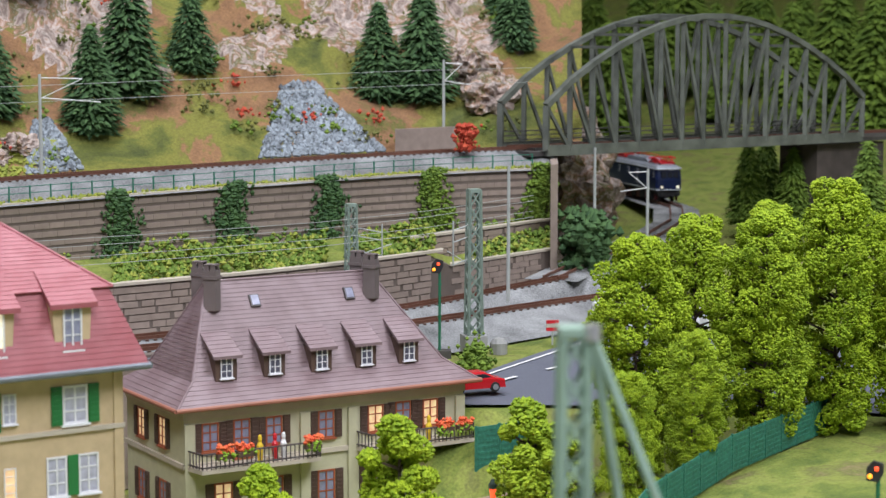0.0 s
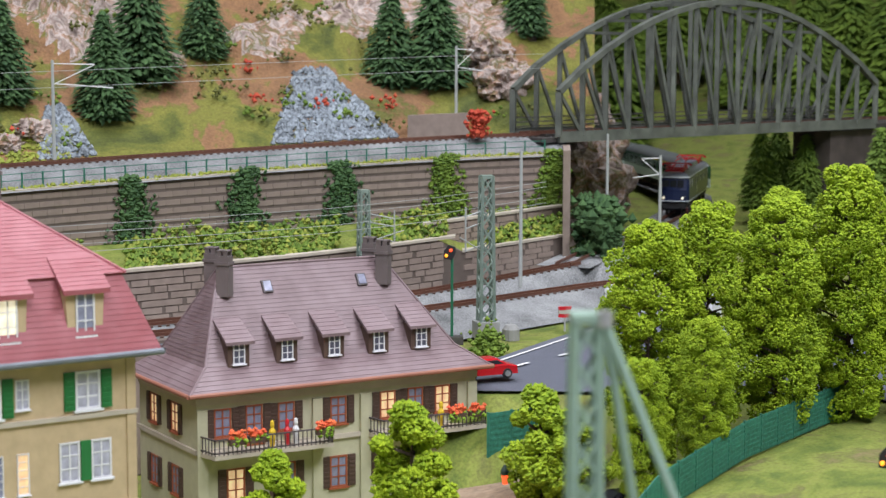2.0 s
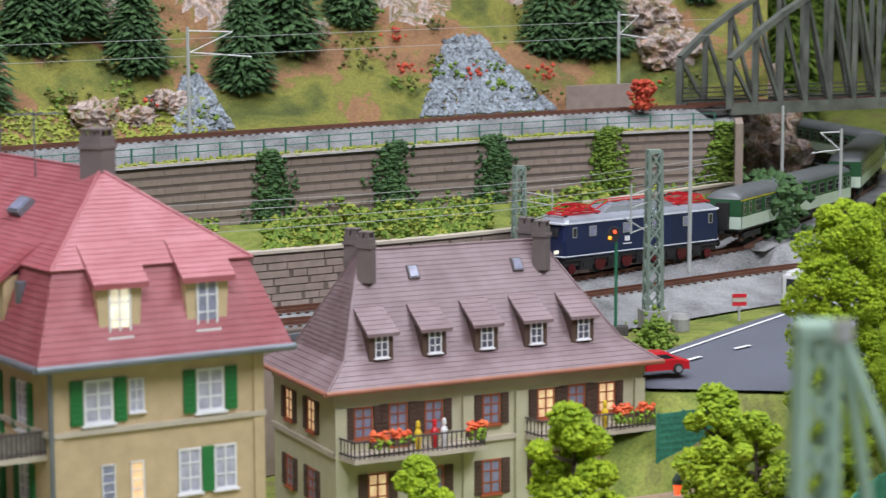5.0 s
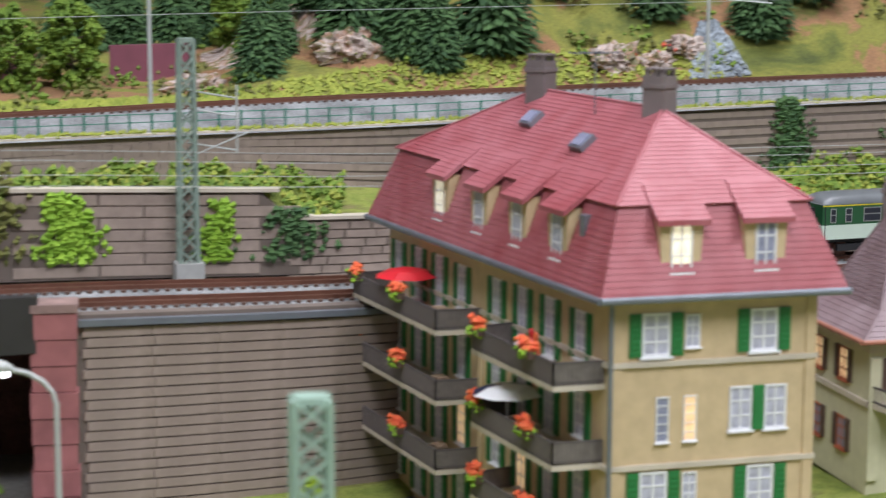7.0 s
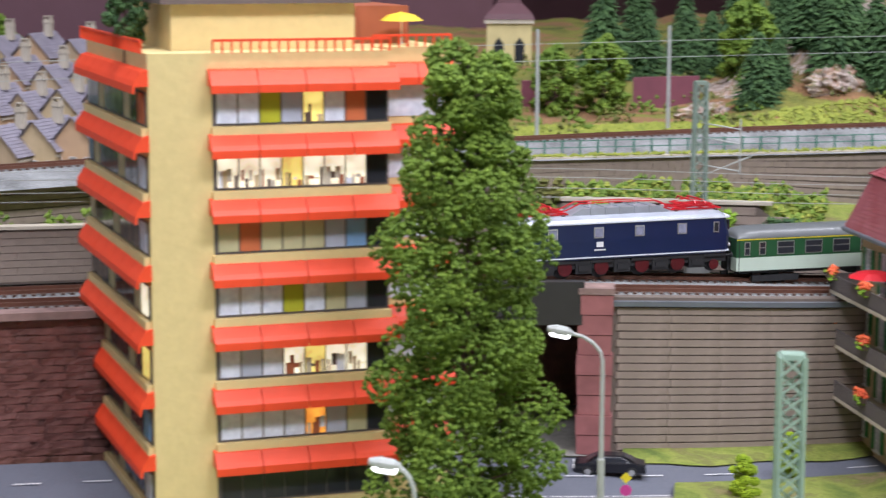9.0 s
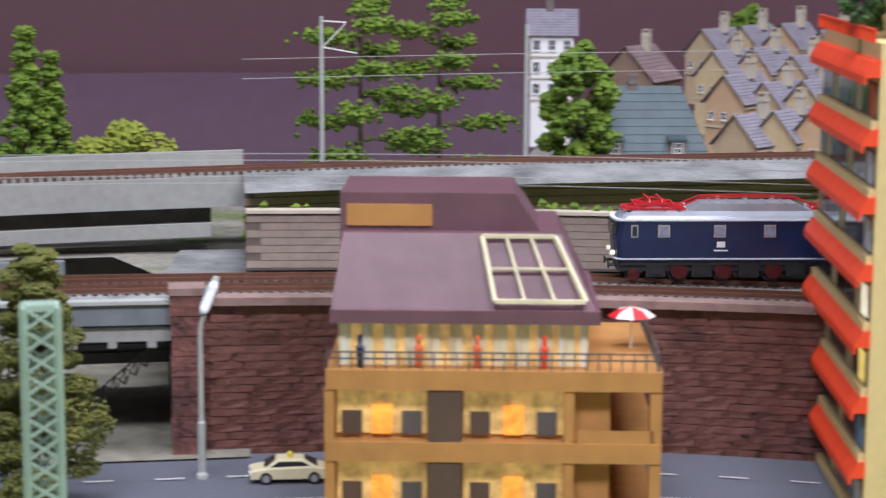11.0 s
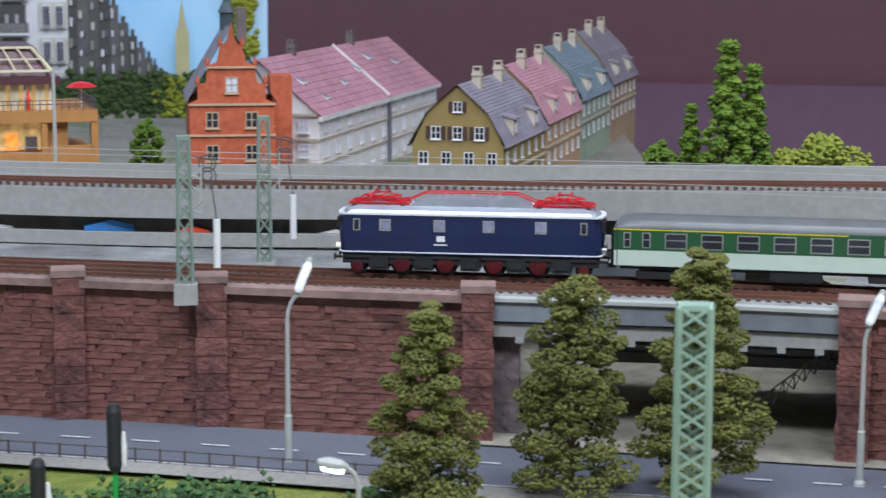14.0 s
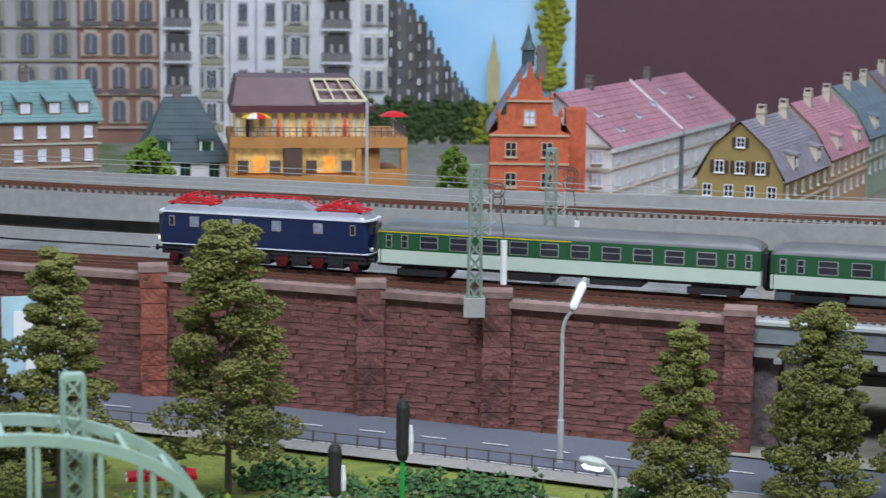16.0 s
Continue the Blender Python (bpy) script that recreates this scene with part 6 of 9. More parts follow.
for _ in range(700):
    k = random.random()
    a, d = 59.9 - 0.35 * (1 - k) + random.uniform(-0.6, 0.6) * (0.35 + k), 0.004 + 0.075 * (1 - k)
    pts.append(P(a, UR(a) + 0.06 + d, UZ(a) - 0.006 + hill_height(a, d) + 0.001))
patch("scree", pts, 0.0034, SCREE, "grey gravel scree on the hillside", "scree")
def bushes(name, a0, a1, d0, d1, n, size, material, label):
    out = []
    for _ in range(n):
        a, d = random.uniform(a0, a1), random.uniform(d0, d1)
        c = P(a, UR(a) + 0.06 + d, UZ(a) - 0.006 + hill_height(a, d))
        for _ in range(16):
            out.append(c + Vector((random.gauss(0, 0.009), random.gauss(0, 0.009), abs(random.gauss(0, 0.006)))))
    patch(name, out, size, material, label, "bushes")
bushes("hill_bushes", 40, 73, 0.015, 0.55, 170, 0.0032, FOLOLIVE, "olive green low bushes on the hillside")
bushes("hill_bushes", 40, 73, 0.015, 0.55, 110, 0.0032, FOLMID, "green low bushes on the hillside")
bushes("hill_bushes", 56, 72, 0.02, 0.25, 10, 0.003, FOLRED, "reddish low bushes on the hillside")
patch("verge_plants", slope_points(40, 60, -0.004, 0.05, 3000, 0.001), 0.0030, FOLLEAF, "yellow green low plants beside the upper track")
patch("wall_verge", [P(a, W1(a) + random.uniform(0.0, 0.012), UZ(a) - WD(a) + random.uniform(0.0, 0.003)) for a in (random.uniform(30, 73) for _ in range(2600))], 0.0022, FOLLEAF, "dry yellow green grass along the wall top")
patch("road_shrub", [P(71.35 + random.gauss(0, 0.22), 1.80 + random.gauss(0, 0.010), 0.036 + abs(random.gauss(0, 0.009))) for _ in range(260)], 0.0026, FOLMID, "rounded green shrub beside the road", "shrub")
patch("red_shrub", [P(71.15 + random.gauss(0, 0.14), UR(71.1) - 0.03 + random.gauss(0, 0.006), UZ(71.1) + random.uniform(0, 0.028)) for _ in range(160)], 0.0034, FOLRED, "orange red shrub beside the bridge", "shrub")
patch("dark_bushes", [P(random.gauss(74.5, 0.3), random.gauss(2.24, 0.03), random.uniform(0.07, 0.13)) for _ in range(500)], 0.006, FOLDARK, "dark green bushes under the bridge", "bushes")
# boulders and rock walls by the tunnel
def rocks(name, places, material, label, kind="stuff"):
    bm = bmesh.new()
    for c, s in places:
        n0 = len(bm.verts)
        v = bmesh.ops.create_icosphere(bm, subdivisions=4, radius=1.0)["verts"]
        for p in v:
            d = 1 + 0.35 * noise.fractal(p.co * 1.6 + c * 30, 0.5, 2.3, 6) + 0.45 * abs(noise.noise(Vector((p.co.x * 3.4, p.co.y * 3.4, p.co.z * 1.5)) + c * 17))
            p.co = c + Vector((p.co.x * s[0], p.co.y * s[1], p.co.z * s[2])) * d
    return tagged(part(name, bm, material), label, "rock", kind=kind)
rocks("tunnel_rocks", [(P(74.1, 2.5, 0.11), (0.05, 0.05, 0.06)), (P(73.4, 2.6, 0.13), (0.08, 0.06, 0.06)), (P(73.8, 2.8, 0.15), (0.05, 0.06, 0.07))], ROCK, "grey brown rocks beside the tunnel mouth")
for a, d, s in ((71.9, 0.10, 0.026), (71.3, 0.14, 0.026), (59.0, 0.05, 0.013), (58.3, 0.035, 0.011), (57.2, 0.04, 0.016), (50.6, 0.10, 0.020), (62.6, 0.15, 0.014), (46.5, 0.12, 0.016)):
    tagged(rocks("rock_outcrop", [(on_hill(a, d).translation, (s * 2.1, s * 1.2, s * 0.95))], ROCK, "pale pinkish rock outcrop on the grassy hillside", ""), group="rocks of the hillside")

roof_bush = branch_tree("roof_shrub", 0.05, 0.014, ball, FOLDARK, 900, 0.0018, 0.15, 44, "dark green potted shrub on the tower's roof", "shrub", lumps=14)
roof_bush.matrix_basis = at(28.6, 1.22, 0.293)


# ---- railway fixtures, bridge, streets ----
def lattice_mast(m, h, w=0.0095, label="grey green lattice catenary mast beside the track", top=0.75, arm=0, name="lattice_mast", material=None, panels=9):
    ob = thing(name, m, label, "mast", "lattice masts")
    mt = material or MASTGREEN
    c = [(sx * w / 2, sy * w / 2) for sx, sy in ((-1, -1), (1, -1), (1, 1), (-1, 1))]
    for x, y in c:
        bm = bmesh.new()
        bar(bm, (x, y, -0.005), (x * top, y * top, h), w * 0.17)
        part("corner_post", bm, mt, ob)
    for k in range(4):
        (ax, ay), (bx, by) = c[k], c[(k + 1) % 4]
        bm = bmesh.new()
        for i in range(panels):
            z0, z1 = h * i / panels, h * (i + 1) / panels
            s0, s1 = 1 - (1 - top) * i / panels, 1 - (1 - top) * (i + 1) / panels
            bar(bm, (ax * s0, ay * s0, z0), (bx * s1, by * s1, z1), w * 0.09)
            bar(bm, (bx * s0, by * s0, z0), (ax * s1, ay * s1, z1), w * 0.09)
        part("lacing", bm, mt, ob)
    bm = bmesh.new()
    box(bm, -w * 0.42, w * 0.42, -w * 0.42, w * 0.42, h - 0.002, h + 0.001)
    part("cap", bm, mt, ob)
    bm = bmesh.new()
    box(bm, -w * 0.8, w * 0.8, -w * 0.8, w * 0.8, -0.012, 0.003)
    part("footing", bm, CONCRETE, ob, "pale concrete footing")
    if arm:
        bm = bmesh.new()
        for z in (h * 0.78, h * 0.70, h * 0.55):
            bar(bm, (0, 0, z), (arm, -0.004, z - 0.006), 0.0012, n=6)
        bar(bm, (arm, -0.004, h * 0.80), (arm, -0.004, h * 0.50), 0.0016, n=6)
        bar(bm, (0, 0, h * 0.48), (arm * 1.3, -0.006, h * 0.60), 0.0010, n=6)
        part("bracket", bm, POLEGREY, ob, "grey catenary bracket")
    return ob


def pole(m, h, arm=0.0, label="pale grey catenary pole beside the track", tilt=0.0, w=0.0042):
    ob = thing("catenary_pole", m @ pose(0, 0, 0, 0, tilt, 0), label, "pole", "catenary poles")
    bm = bmesh.new()
    bar(bm, (0, 0, -0.01), (0, 0, h), w, n=8, w2=w * 0.75)
    part("post", bm, POLEGREY, ob)
    if arm:
        bm = bmesh.new()
        bar(bm, (0, 0, h * 0.97), (arm * 0.7, 0, h * 0.96), 0.0011, n=6)
        bar(bm, (0, 0, h * 0.80), (arm, 0, h * 0.76), 0.0011, n=6)
        bar(bm, (0, 0, h * 0.79), (arm * 0.7, 0, h * 0.96), 0.0009, n=6)
        part("bracket", bm, WHITE, ob, "pale catenary bracket")
    return ob


lattice_mast(at(67.95, FR(67.9) + 0.045, TZ(67.9), 20), 0.098, 0.0105, arm=0.03)
lattice_mast(at(71.3, 1.84, 0.055, 15), 0.132, 0.0125, arm=-0.02)
lattice_mast(at(46.45, W2(46.4) - 0.012, TZ(46.4), 10), 0.160, 0.0125, arm=0.035, panels=13)
lattice_mast(at(-13.35, 1.285, 0.118, 0), 0.108, 0.0105, arm=0.012)
lattice_mast(at(-10.77, FR(-10.7) + 0.055, 0.108, 0), 0.118, 0.0105, arm=0.012)
for a, r, z, h, arm in ((72.3, 2.04, 0.07, 0.125, 0.0), (74.75, 2.33, 0.065, 0.130, 0.0), (76.2, 2.28, 0.07, 0.105, -0.03), (59.55, UR(59.5) + 0.045, UZ(59.5) - 0.02, 0.118, 0.06), (70.55, UR(70.5) + 0.06, UZ(70.5) - 0.02, 0.118, 0.03), (45.4, UR(45.4) + 0.06, UZ(45.4) - 0.02, 0.12, 0.0), (41.4, UR(41.4) + 0.05, UZ(41.4) - 0.02, 0.12, 0.0), (12.4, UR(12.4) + 0.045, UZ(12.4) - 0.01, 0.13, 0.03), (-17.1, UR(-17) + 0.05, UZ(-17) - 0.01, 0.10, 0.0), (18.6, UR(18.6) + 0.045, UZ(18.6) - 0.02, 0.13, 0.0)):
    pole(at(a, r, z), h, arm)


def coil(m, label="black cable coil with a white weight beside a mast"):
    ob = thing("tension_wheel", m, label, "tensioning gear", "tensioning gear")
    for k in range(2):
        bm = bmesh.new()
        for i in range(20):
            a, b = 2 * math.pi * i / 20, 2 * math.pi * (i + 1) / 20
            bar(bm, (0.006 * math.cos(a), 0, 0.006 * math.sin(a) - 0.009 * k), (0.006 * math.cos(b), 0, 0.006 * math.sin(b) - 0.009 * k), 0.0011)
            bar(bm, (0.0035 * math.cos(a), 0.001, 0.0035 * math.sin(a) - 0.009 * k), (0.0035 * math.cos(b), 0.001, 0.0035 * math.sin(b) - 0.009 * k), 0.001)
        part("wheel", bm, RAILING, ob)
    bm = bmesh.new()
    lathe(bm, [(0.0026, -0.075), (0.0026, -0.04)], 10, pose(0.006, -0.002, 0))
    part("weight", bm, WHITE, ob, "white balance weight")
    bm = bmesh.new()
    bar(bm, (0.006, -0.002, -0.04), (0.002, 0, -0.01), 0.0007)
    bar(bm, (-0.014, 0.0, 0.006), (0.006, 0, 0.002), 0.0009)
    part("cable", bm, RAILING, ob)
    return ob


coil(at(-12.6, 1.285, 0.207))
coil(at(-10.1, FR(-10) + 0.055, 0.205))


def wires(name, rf, zf, a0, a1, label):
    bm = bmesh.new()
    azs = frange(a0, a1, 3.0)
    for dz in (0.0, 0.016):
        for a, b in zip(azs, azs[1:]):
            bar(bm, P(a, rf(a), zf(a) + dz), P(b, rf(b), zf(b) + dz), 0.00045)
    return tagged(part(name, bm, POLEGREY), label, "wire")


wires("catenary_wire", TR, lambda a: TZ(a) + 0.072, -46, 73, "thin catenary wires over the near track")
wires("catenary_wire", lambda a: FR(a), lambda a: TZ(a) + 0.072, -46, 73, "thin catenary wires over the far track")
wires("catenary_wire", UR, lambda a: UZ(a) + 0.072, 10, 73, "thin catenary wires over the upper track")


# arch bridge
def arch_bridge():
    p, q = P(73.2, 2.30), P(81.9, 2.64)
    ob = thing("arch_bridge", Matrix.Identity(4), "weathered grey green steel arch bridge with lattice bars", "bridge")
    d = (q - p)
    L = d.length
    d.normalize()
    side = Vector((-d.y, d.x, 0))
    if side.y < 0:
        side = -side
    zd = UZ(73) - 0.003
    N = 15
    def top(k):
        return 0.050 + 0.100 * math.sin(math.pi * min(1, max(0, k))) ** 0.85
    for j, off in enumerate((-0.012, 0.072)):
        o = p + side * off + Vector((0, 0, zd))
        bm = bmesh.new()
        for i in range(N):
            k0, k1 = i / N, (i + 1) / N
            bar(bm, o + d * L * k0 + Vector((0, 0, top(k0))), o + d * L * k1 + Vector((0, 0, top(k1))), 0.0085, 0.006)
        part("arch", bm, BRIDGEMAT, ob, "grey arched top chord")
        bm = bmesh.new()
        bar(bm, o, o + d * L, 0.005, 0.012)
        part("girder", bm, BRIDGEMAT, ob)
        for i in range(N + 1):
            k = i / N
            bm = bmesh.new()
            bar(bm, o + d * L * k, o + d * L * k + Vector((0, 0, top(k))), 0.0065 if i in (0, N) else 0.0050)
            part("hanger", bm, BRIDGEMAT, ob)
            if i < N:
                bm = bmesh.new()
                k1 = (i + 1) / N
                if i < N / 2:
                    bar(bm, o + d * L * k + Vector((0, 0, top(k))), o + d * L * k1, 0.0036)
                else:
                    bar(bm, o + d * L * k, o + d * L * k1 + Vector((0, 0, top(k1))), 0.0036)
                part("diagonal", bm, BRIDGEMAT, ob)
        bm = bmesh.new()
        for z in (0.008, 0.013, 0.018):
            bar(bm, o + side * (0.006 if j == 0 else -0.006) + Vector((0, 0, z)), o + side * (0.006 if j == 0 else -0.006) + d * L + Vector((0, 0, z)), 0.0013)
        part("handrail", bm, DARKMETAL, ob)
    for i in range(3, N - 2):
        k = i / N
        bm = bmesh.new()
        a = p + side * -0.012 + Vector((0, 0, zd)) + d * L * k + Vector((0, 0, top(k)))
        bar(bm, a, a + side * 0.084, 0.0032)
        part("cross_beam", bm, BRIDGEMAT, ob)
    bm = bmesh.new()
    M = Matrix.Translation(p + Vector((0, 0, zd))) @ pose(0, 0, 0, 0, 0, math.degrees(math.atan2(d.y, d.x)))
    box(bm, -0.02, L + 0.3, -0.008, 0.058, -0.006, -0.001, M)
    for i in range(60):
        x = L * i / 60
        box(bm, x, x + 0.004, 0.008, 0.042, -0.001, 0.002, M)
    part("deck", bm, DARKMETAL, ob, "dark sleepered deck")
    for y in (0.0167, 0.0333):
        bm = bmesh.new()
        box(bm, -0.02, L + 0.3, y - 0.0009, y + 0.0009, 0.002, 0.005, M)
        part("rail", bm, RAIL, ob)
    bm = bmesh.new()
    box(bm, L - 0.07, L + 0.05, -0.004, 0.06, -0.16, -0.008, M)
    tagged(part("bridge_pier", bm, mat("dark_brown_masonry", (0.07, 0.055, 0.05), 0.8, var=0.3)), "dark masonry pier under the bridge", "pier")
    return ob


arch_bridge()
solid("wall_end_return", frange(73.5, 73.7, 0.1), lambda a: FR(a) + 0.06, lambda a: UR(a) + 0.02, lambda a: 0.05, lambda a: UZ(a) - 0.012, BLOCKWALL, "brown block end of the retaining wall")
solid("small_wall", frange(69.2, 70.9, 0.4), lambda a: UR(a) + 0.052, lambda a: UR(a) + 0.06, lambda a: UZ(a) - 0.02, lambda a: UZ(a) + 0.022, BLOCKWALL, "grey stone wall at the foot of the slope")
# curved track out of the tunnel
def curve_track():
    ob = tagged(new("curved_track"), "dark rusty track curving under the bridge", "railway track")
    pts = [P(73.5, FR(73.5), TZ(73.5)), P(75.2, 2.31, 0.082), P(76.4, 2.44, 0.086), P(77.1, 2.60, 0.088), P(77.1, 2.76, 0.09), P(76.3, 2.92, 0.09), P(74.9, 3.05, 0.09), P(73, 3.15, 0.09)]
    for s in (-0.008, 0.008):
        bm = bmesh.new()
        for i, (a, b) in enumerate(zip(pts, pts[1:])):
            n = (b - a).cross(Vector((0, 0, 1))).normalized()
            bar(bm, a + n * s, b + n * s, 0.0018, 0.003)
        part("rail", bm, RAIL, ob)
    bm = bmesh.new()
    for a, b in zip(pts, pts[1:]):
        n = (b - a).cross(Vector((0, 0, 1))).normalized()
        v = [bm.verts.new(x + Vector((0, 0, -0.003))) for x in (a - n * 0.03, b - n * 0.03, b + n * 0.03, a + n * 0.03)]
        bm.faces.new(v)
    part("bed", bm, BALLAST, ob)
curve_track()

# green fence along the upper track
def rail_fence(name, azs, rf, zf, h, material, label, step=1):
    ob = thing(name, Matrix.Identity(4), label, "fence")
    for z in (h, h * 0.5):
        bm = bmesh.new()
        for a, b in zip(azs, azs[1:]):
            bar(bm, P(a, rf(a), zf(a) + z), P(b, rf(b), zf(b) + z), 0.0007)
        part("fence_rail", bm, material, ob)
    me = shared((name, h), lambda bm: bar(bm, (0, 0, -0.002), (0, 0, h + 0.001), 0.0013), material)
    for a in azs[::step]:
        piece("post", me, Matrix.Translation(P(a, rf(a), zf(a))), ob)
    return ob


rail_fence("line_fence", frange(40, 73.0, 0.55), lambda a: UR(a) - 0.062, lambda a: UZ(a) - WD(a) + 0.003, 0.0125, FENCEGREEN, "thin green railing on the retaining wall")
rail_fence("street_railing", frange(-31, -4, 0.8), lambda a: WF(a) - 0.128, lambda a: GZ(a), 0.014, RAILING, "dark street railing beside the pavement")

# green screen fence beside the lawn
def screen_fence(name, pts, h, label):
    ob = thing(name, Matrix.Identity(4), label, "fence", "green mesh fences")
    for a, b in zip(pts, pts[1:]):
        a, b = Vector(a), Vector(b)
        n = max(1, round((b - a).length / 0.022))
        for i in range(n):
            p, q = a.lerp(b, i / n), a.lerp(b, (i + 1) / n)
            bm = bmesh.new()
            bar(bm, p + Vector((0, 0, h / 2)), q + Vector((0, 0, h / 2)), 0.0008, h)
            for k in range(8):
                z = h * (k + 0.5) / 8
                bar(bm, p + Vector((0, 0, z)), q + Vector((0, 0, z)), 0.0014, h * 0.05)
            part("panel", bm, FENCEGREEN, ob)
            bm = bmesh.new()
            bar(bm, p, p + Vector((0, 0, h + 0.001)), 0.0018)
            part("post", bm, FENCEGREEN, ob)
    return ob


screen_fence("mesh_fence", [P(74.6, 1.30, -0.012), P(75.9, 1.36, 0.010), P(78.2, 1.46, 0.024), P(80.8, 1.58, 0.030)], 0.026, "green mesh fence around the lawn")
screen_fence("mesh_fence", [P(71.3, 1.58, -0.008), P(73.2, 1.60, -0.004)], 0.036, "green mesh fence beside the villa")

# streets
sheet("street", frange(-46, 60, 1.0), lambda a: [(WF(a) - 0.128, GZ(a) + 0.003), (WF(a) - 0.008, GZ(a) + 0.003)], ASPHALT, "grey asphalt street along the wall")
solid("kerb", frange(-46, 60, 1.0), lambda a: WF(a) - 0.134, lambda a: WF(a) - 0.128, lambda a: GZ(a) - 0.004, lambda a: GZ(a) + 0.005, PAVING, "pale kerb along the street")
sheet("pavement", frange(-46, 40, 1.0), lambda a: [(WF(a) - 0.152, GZ(a) + 0.004), (WF(a) - 0.134, GZ(a) + 0.005)], PAVING, "pale pavement beside the street")
def dashes(name, azs, off, w, z_off, label):
    ob = thing(name, Matrix.Identity(4), label, "road marking")
    for a0, a1 in azs:
        bm = bmesh.new()
        rows = [[bm.verts.new(P(a, WF(a) - off + s, GZ(a) + z_off)) for s in (-w / 2, w / 2)] for a in (a0, (a0 + a1) / 2, a1)]
        for A, B in zip(rows, rows[1:]):
            bm.faces.new((A[0], B[0], B[1], A[1]))
        part("dash", bm, WHITE, ob)
    return ob
dashes("lane_marking", [(a, a + 0.9) for a in frange(-44, 58, 2.2)], 0.066, 0.0018, 0.0042, "white dashed lane marking")
dashes("edge_marking", [(a, a + 1.9) for a in frange(-44, 58, 2.0)], 0.122, 0.0012, 0.0042, "thin white edge line")
def strip(name, p, q, w, z, label):
    bm = bmesh.new()
    d = (q - p).normalized()
    n = Vector((-d.y, d.x, 0)) * w / 2
    bm.faces.new([bm.verts.new(v + Vector((0, 0, z))) for v in (p - n, q - n, q + n, p + n)])
    return tagged(part(name, bm, WHITE), label, "road marking")
for a0, a1, r0, r1 in ((72.0, 72.45, 1.715, 1.735), (73.3, 73.7, 1.77, 1.787)):
    strip("road_dash", P(a0, r0), P(a1, r1), 0.004, 0.0398, "white dash on the road")
strip("road_edge_line", P(70.9, 1.70), P(74.9, 1.955), 0.003, 0.0400, "white edge line on the road")


# piers and the girder over the underpass
def pier(a, w, material, label, r=None, top=None, foot=None):
    r = r or WF(a)
    top = (TZ(a) + 0.008) if top is None else top
    ob = thing("wall_pier", at(a, r, 0), label, "pier", "piers of the retaining wall")
    z0 = (GZ(a) - 0.01) if foot is None else foot
    n = 9
    for i in range(n):
        bm = bmesh.new()
        za, zb = z0 + (top - 0.005 - z0) * i / n, z0 + (top - 0.005 - z0) * (i + 1) / n
        j = 0.0006 * ((i * 7) % 3)
        box(bm, -w / 2 - j, w / 2 + j, -0.010 - j, 0.012, za, zb - 0.0006)
        part("stone", bm, material, ob)
    bm = bmesh.new()
    box(bm, -w / 2 - 0.002, w / 2 + 0.002, -0.012, 0.014, top - 0.005, top)
    part("coping", bm, CAPSTONE, ob, "pale coping stone")
    return ob


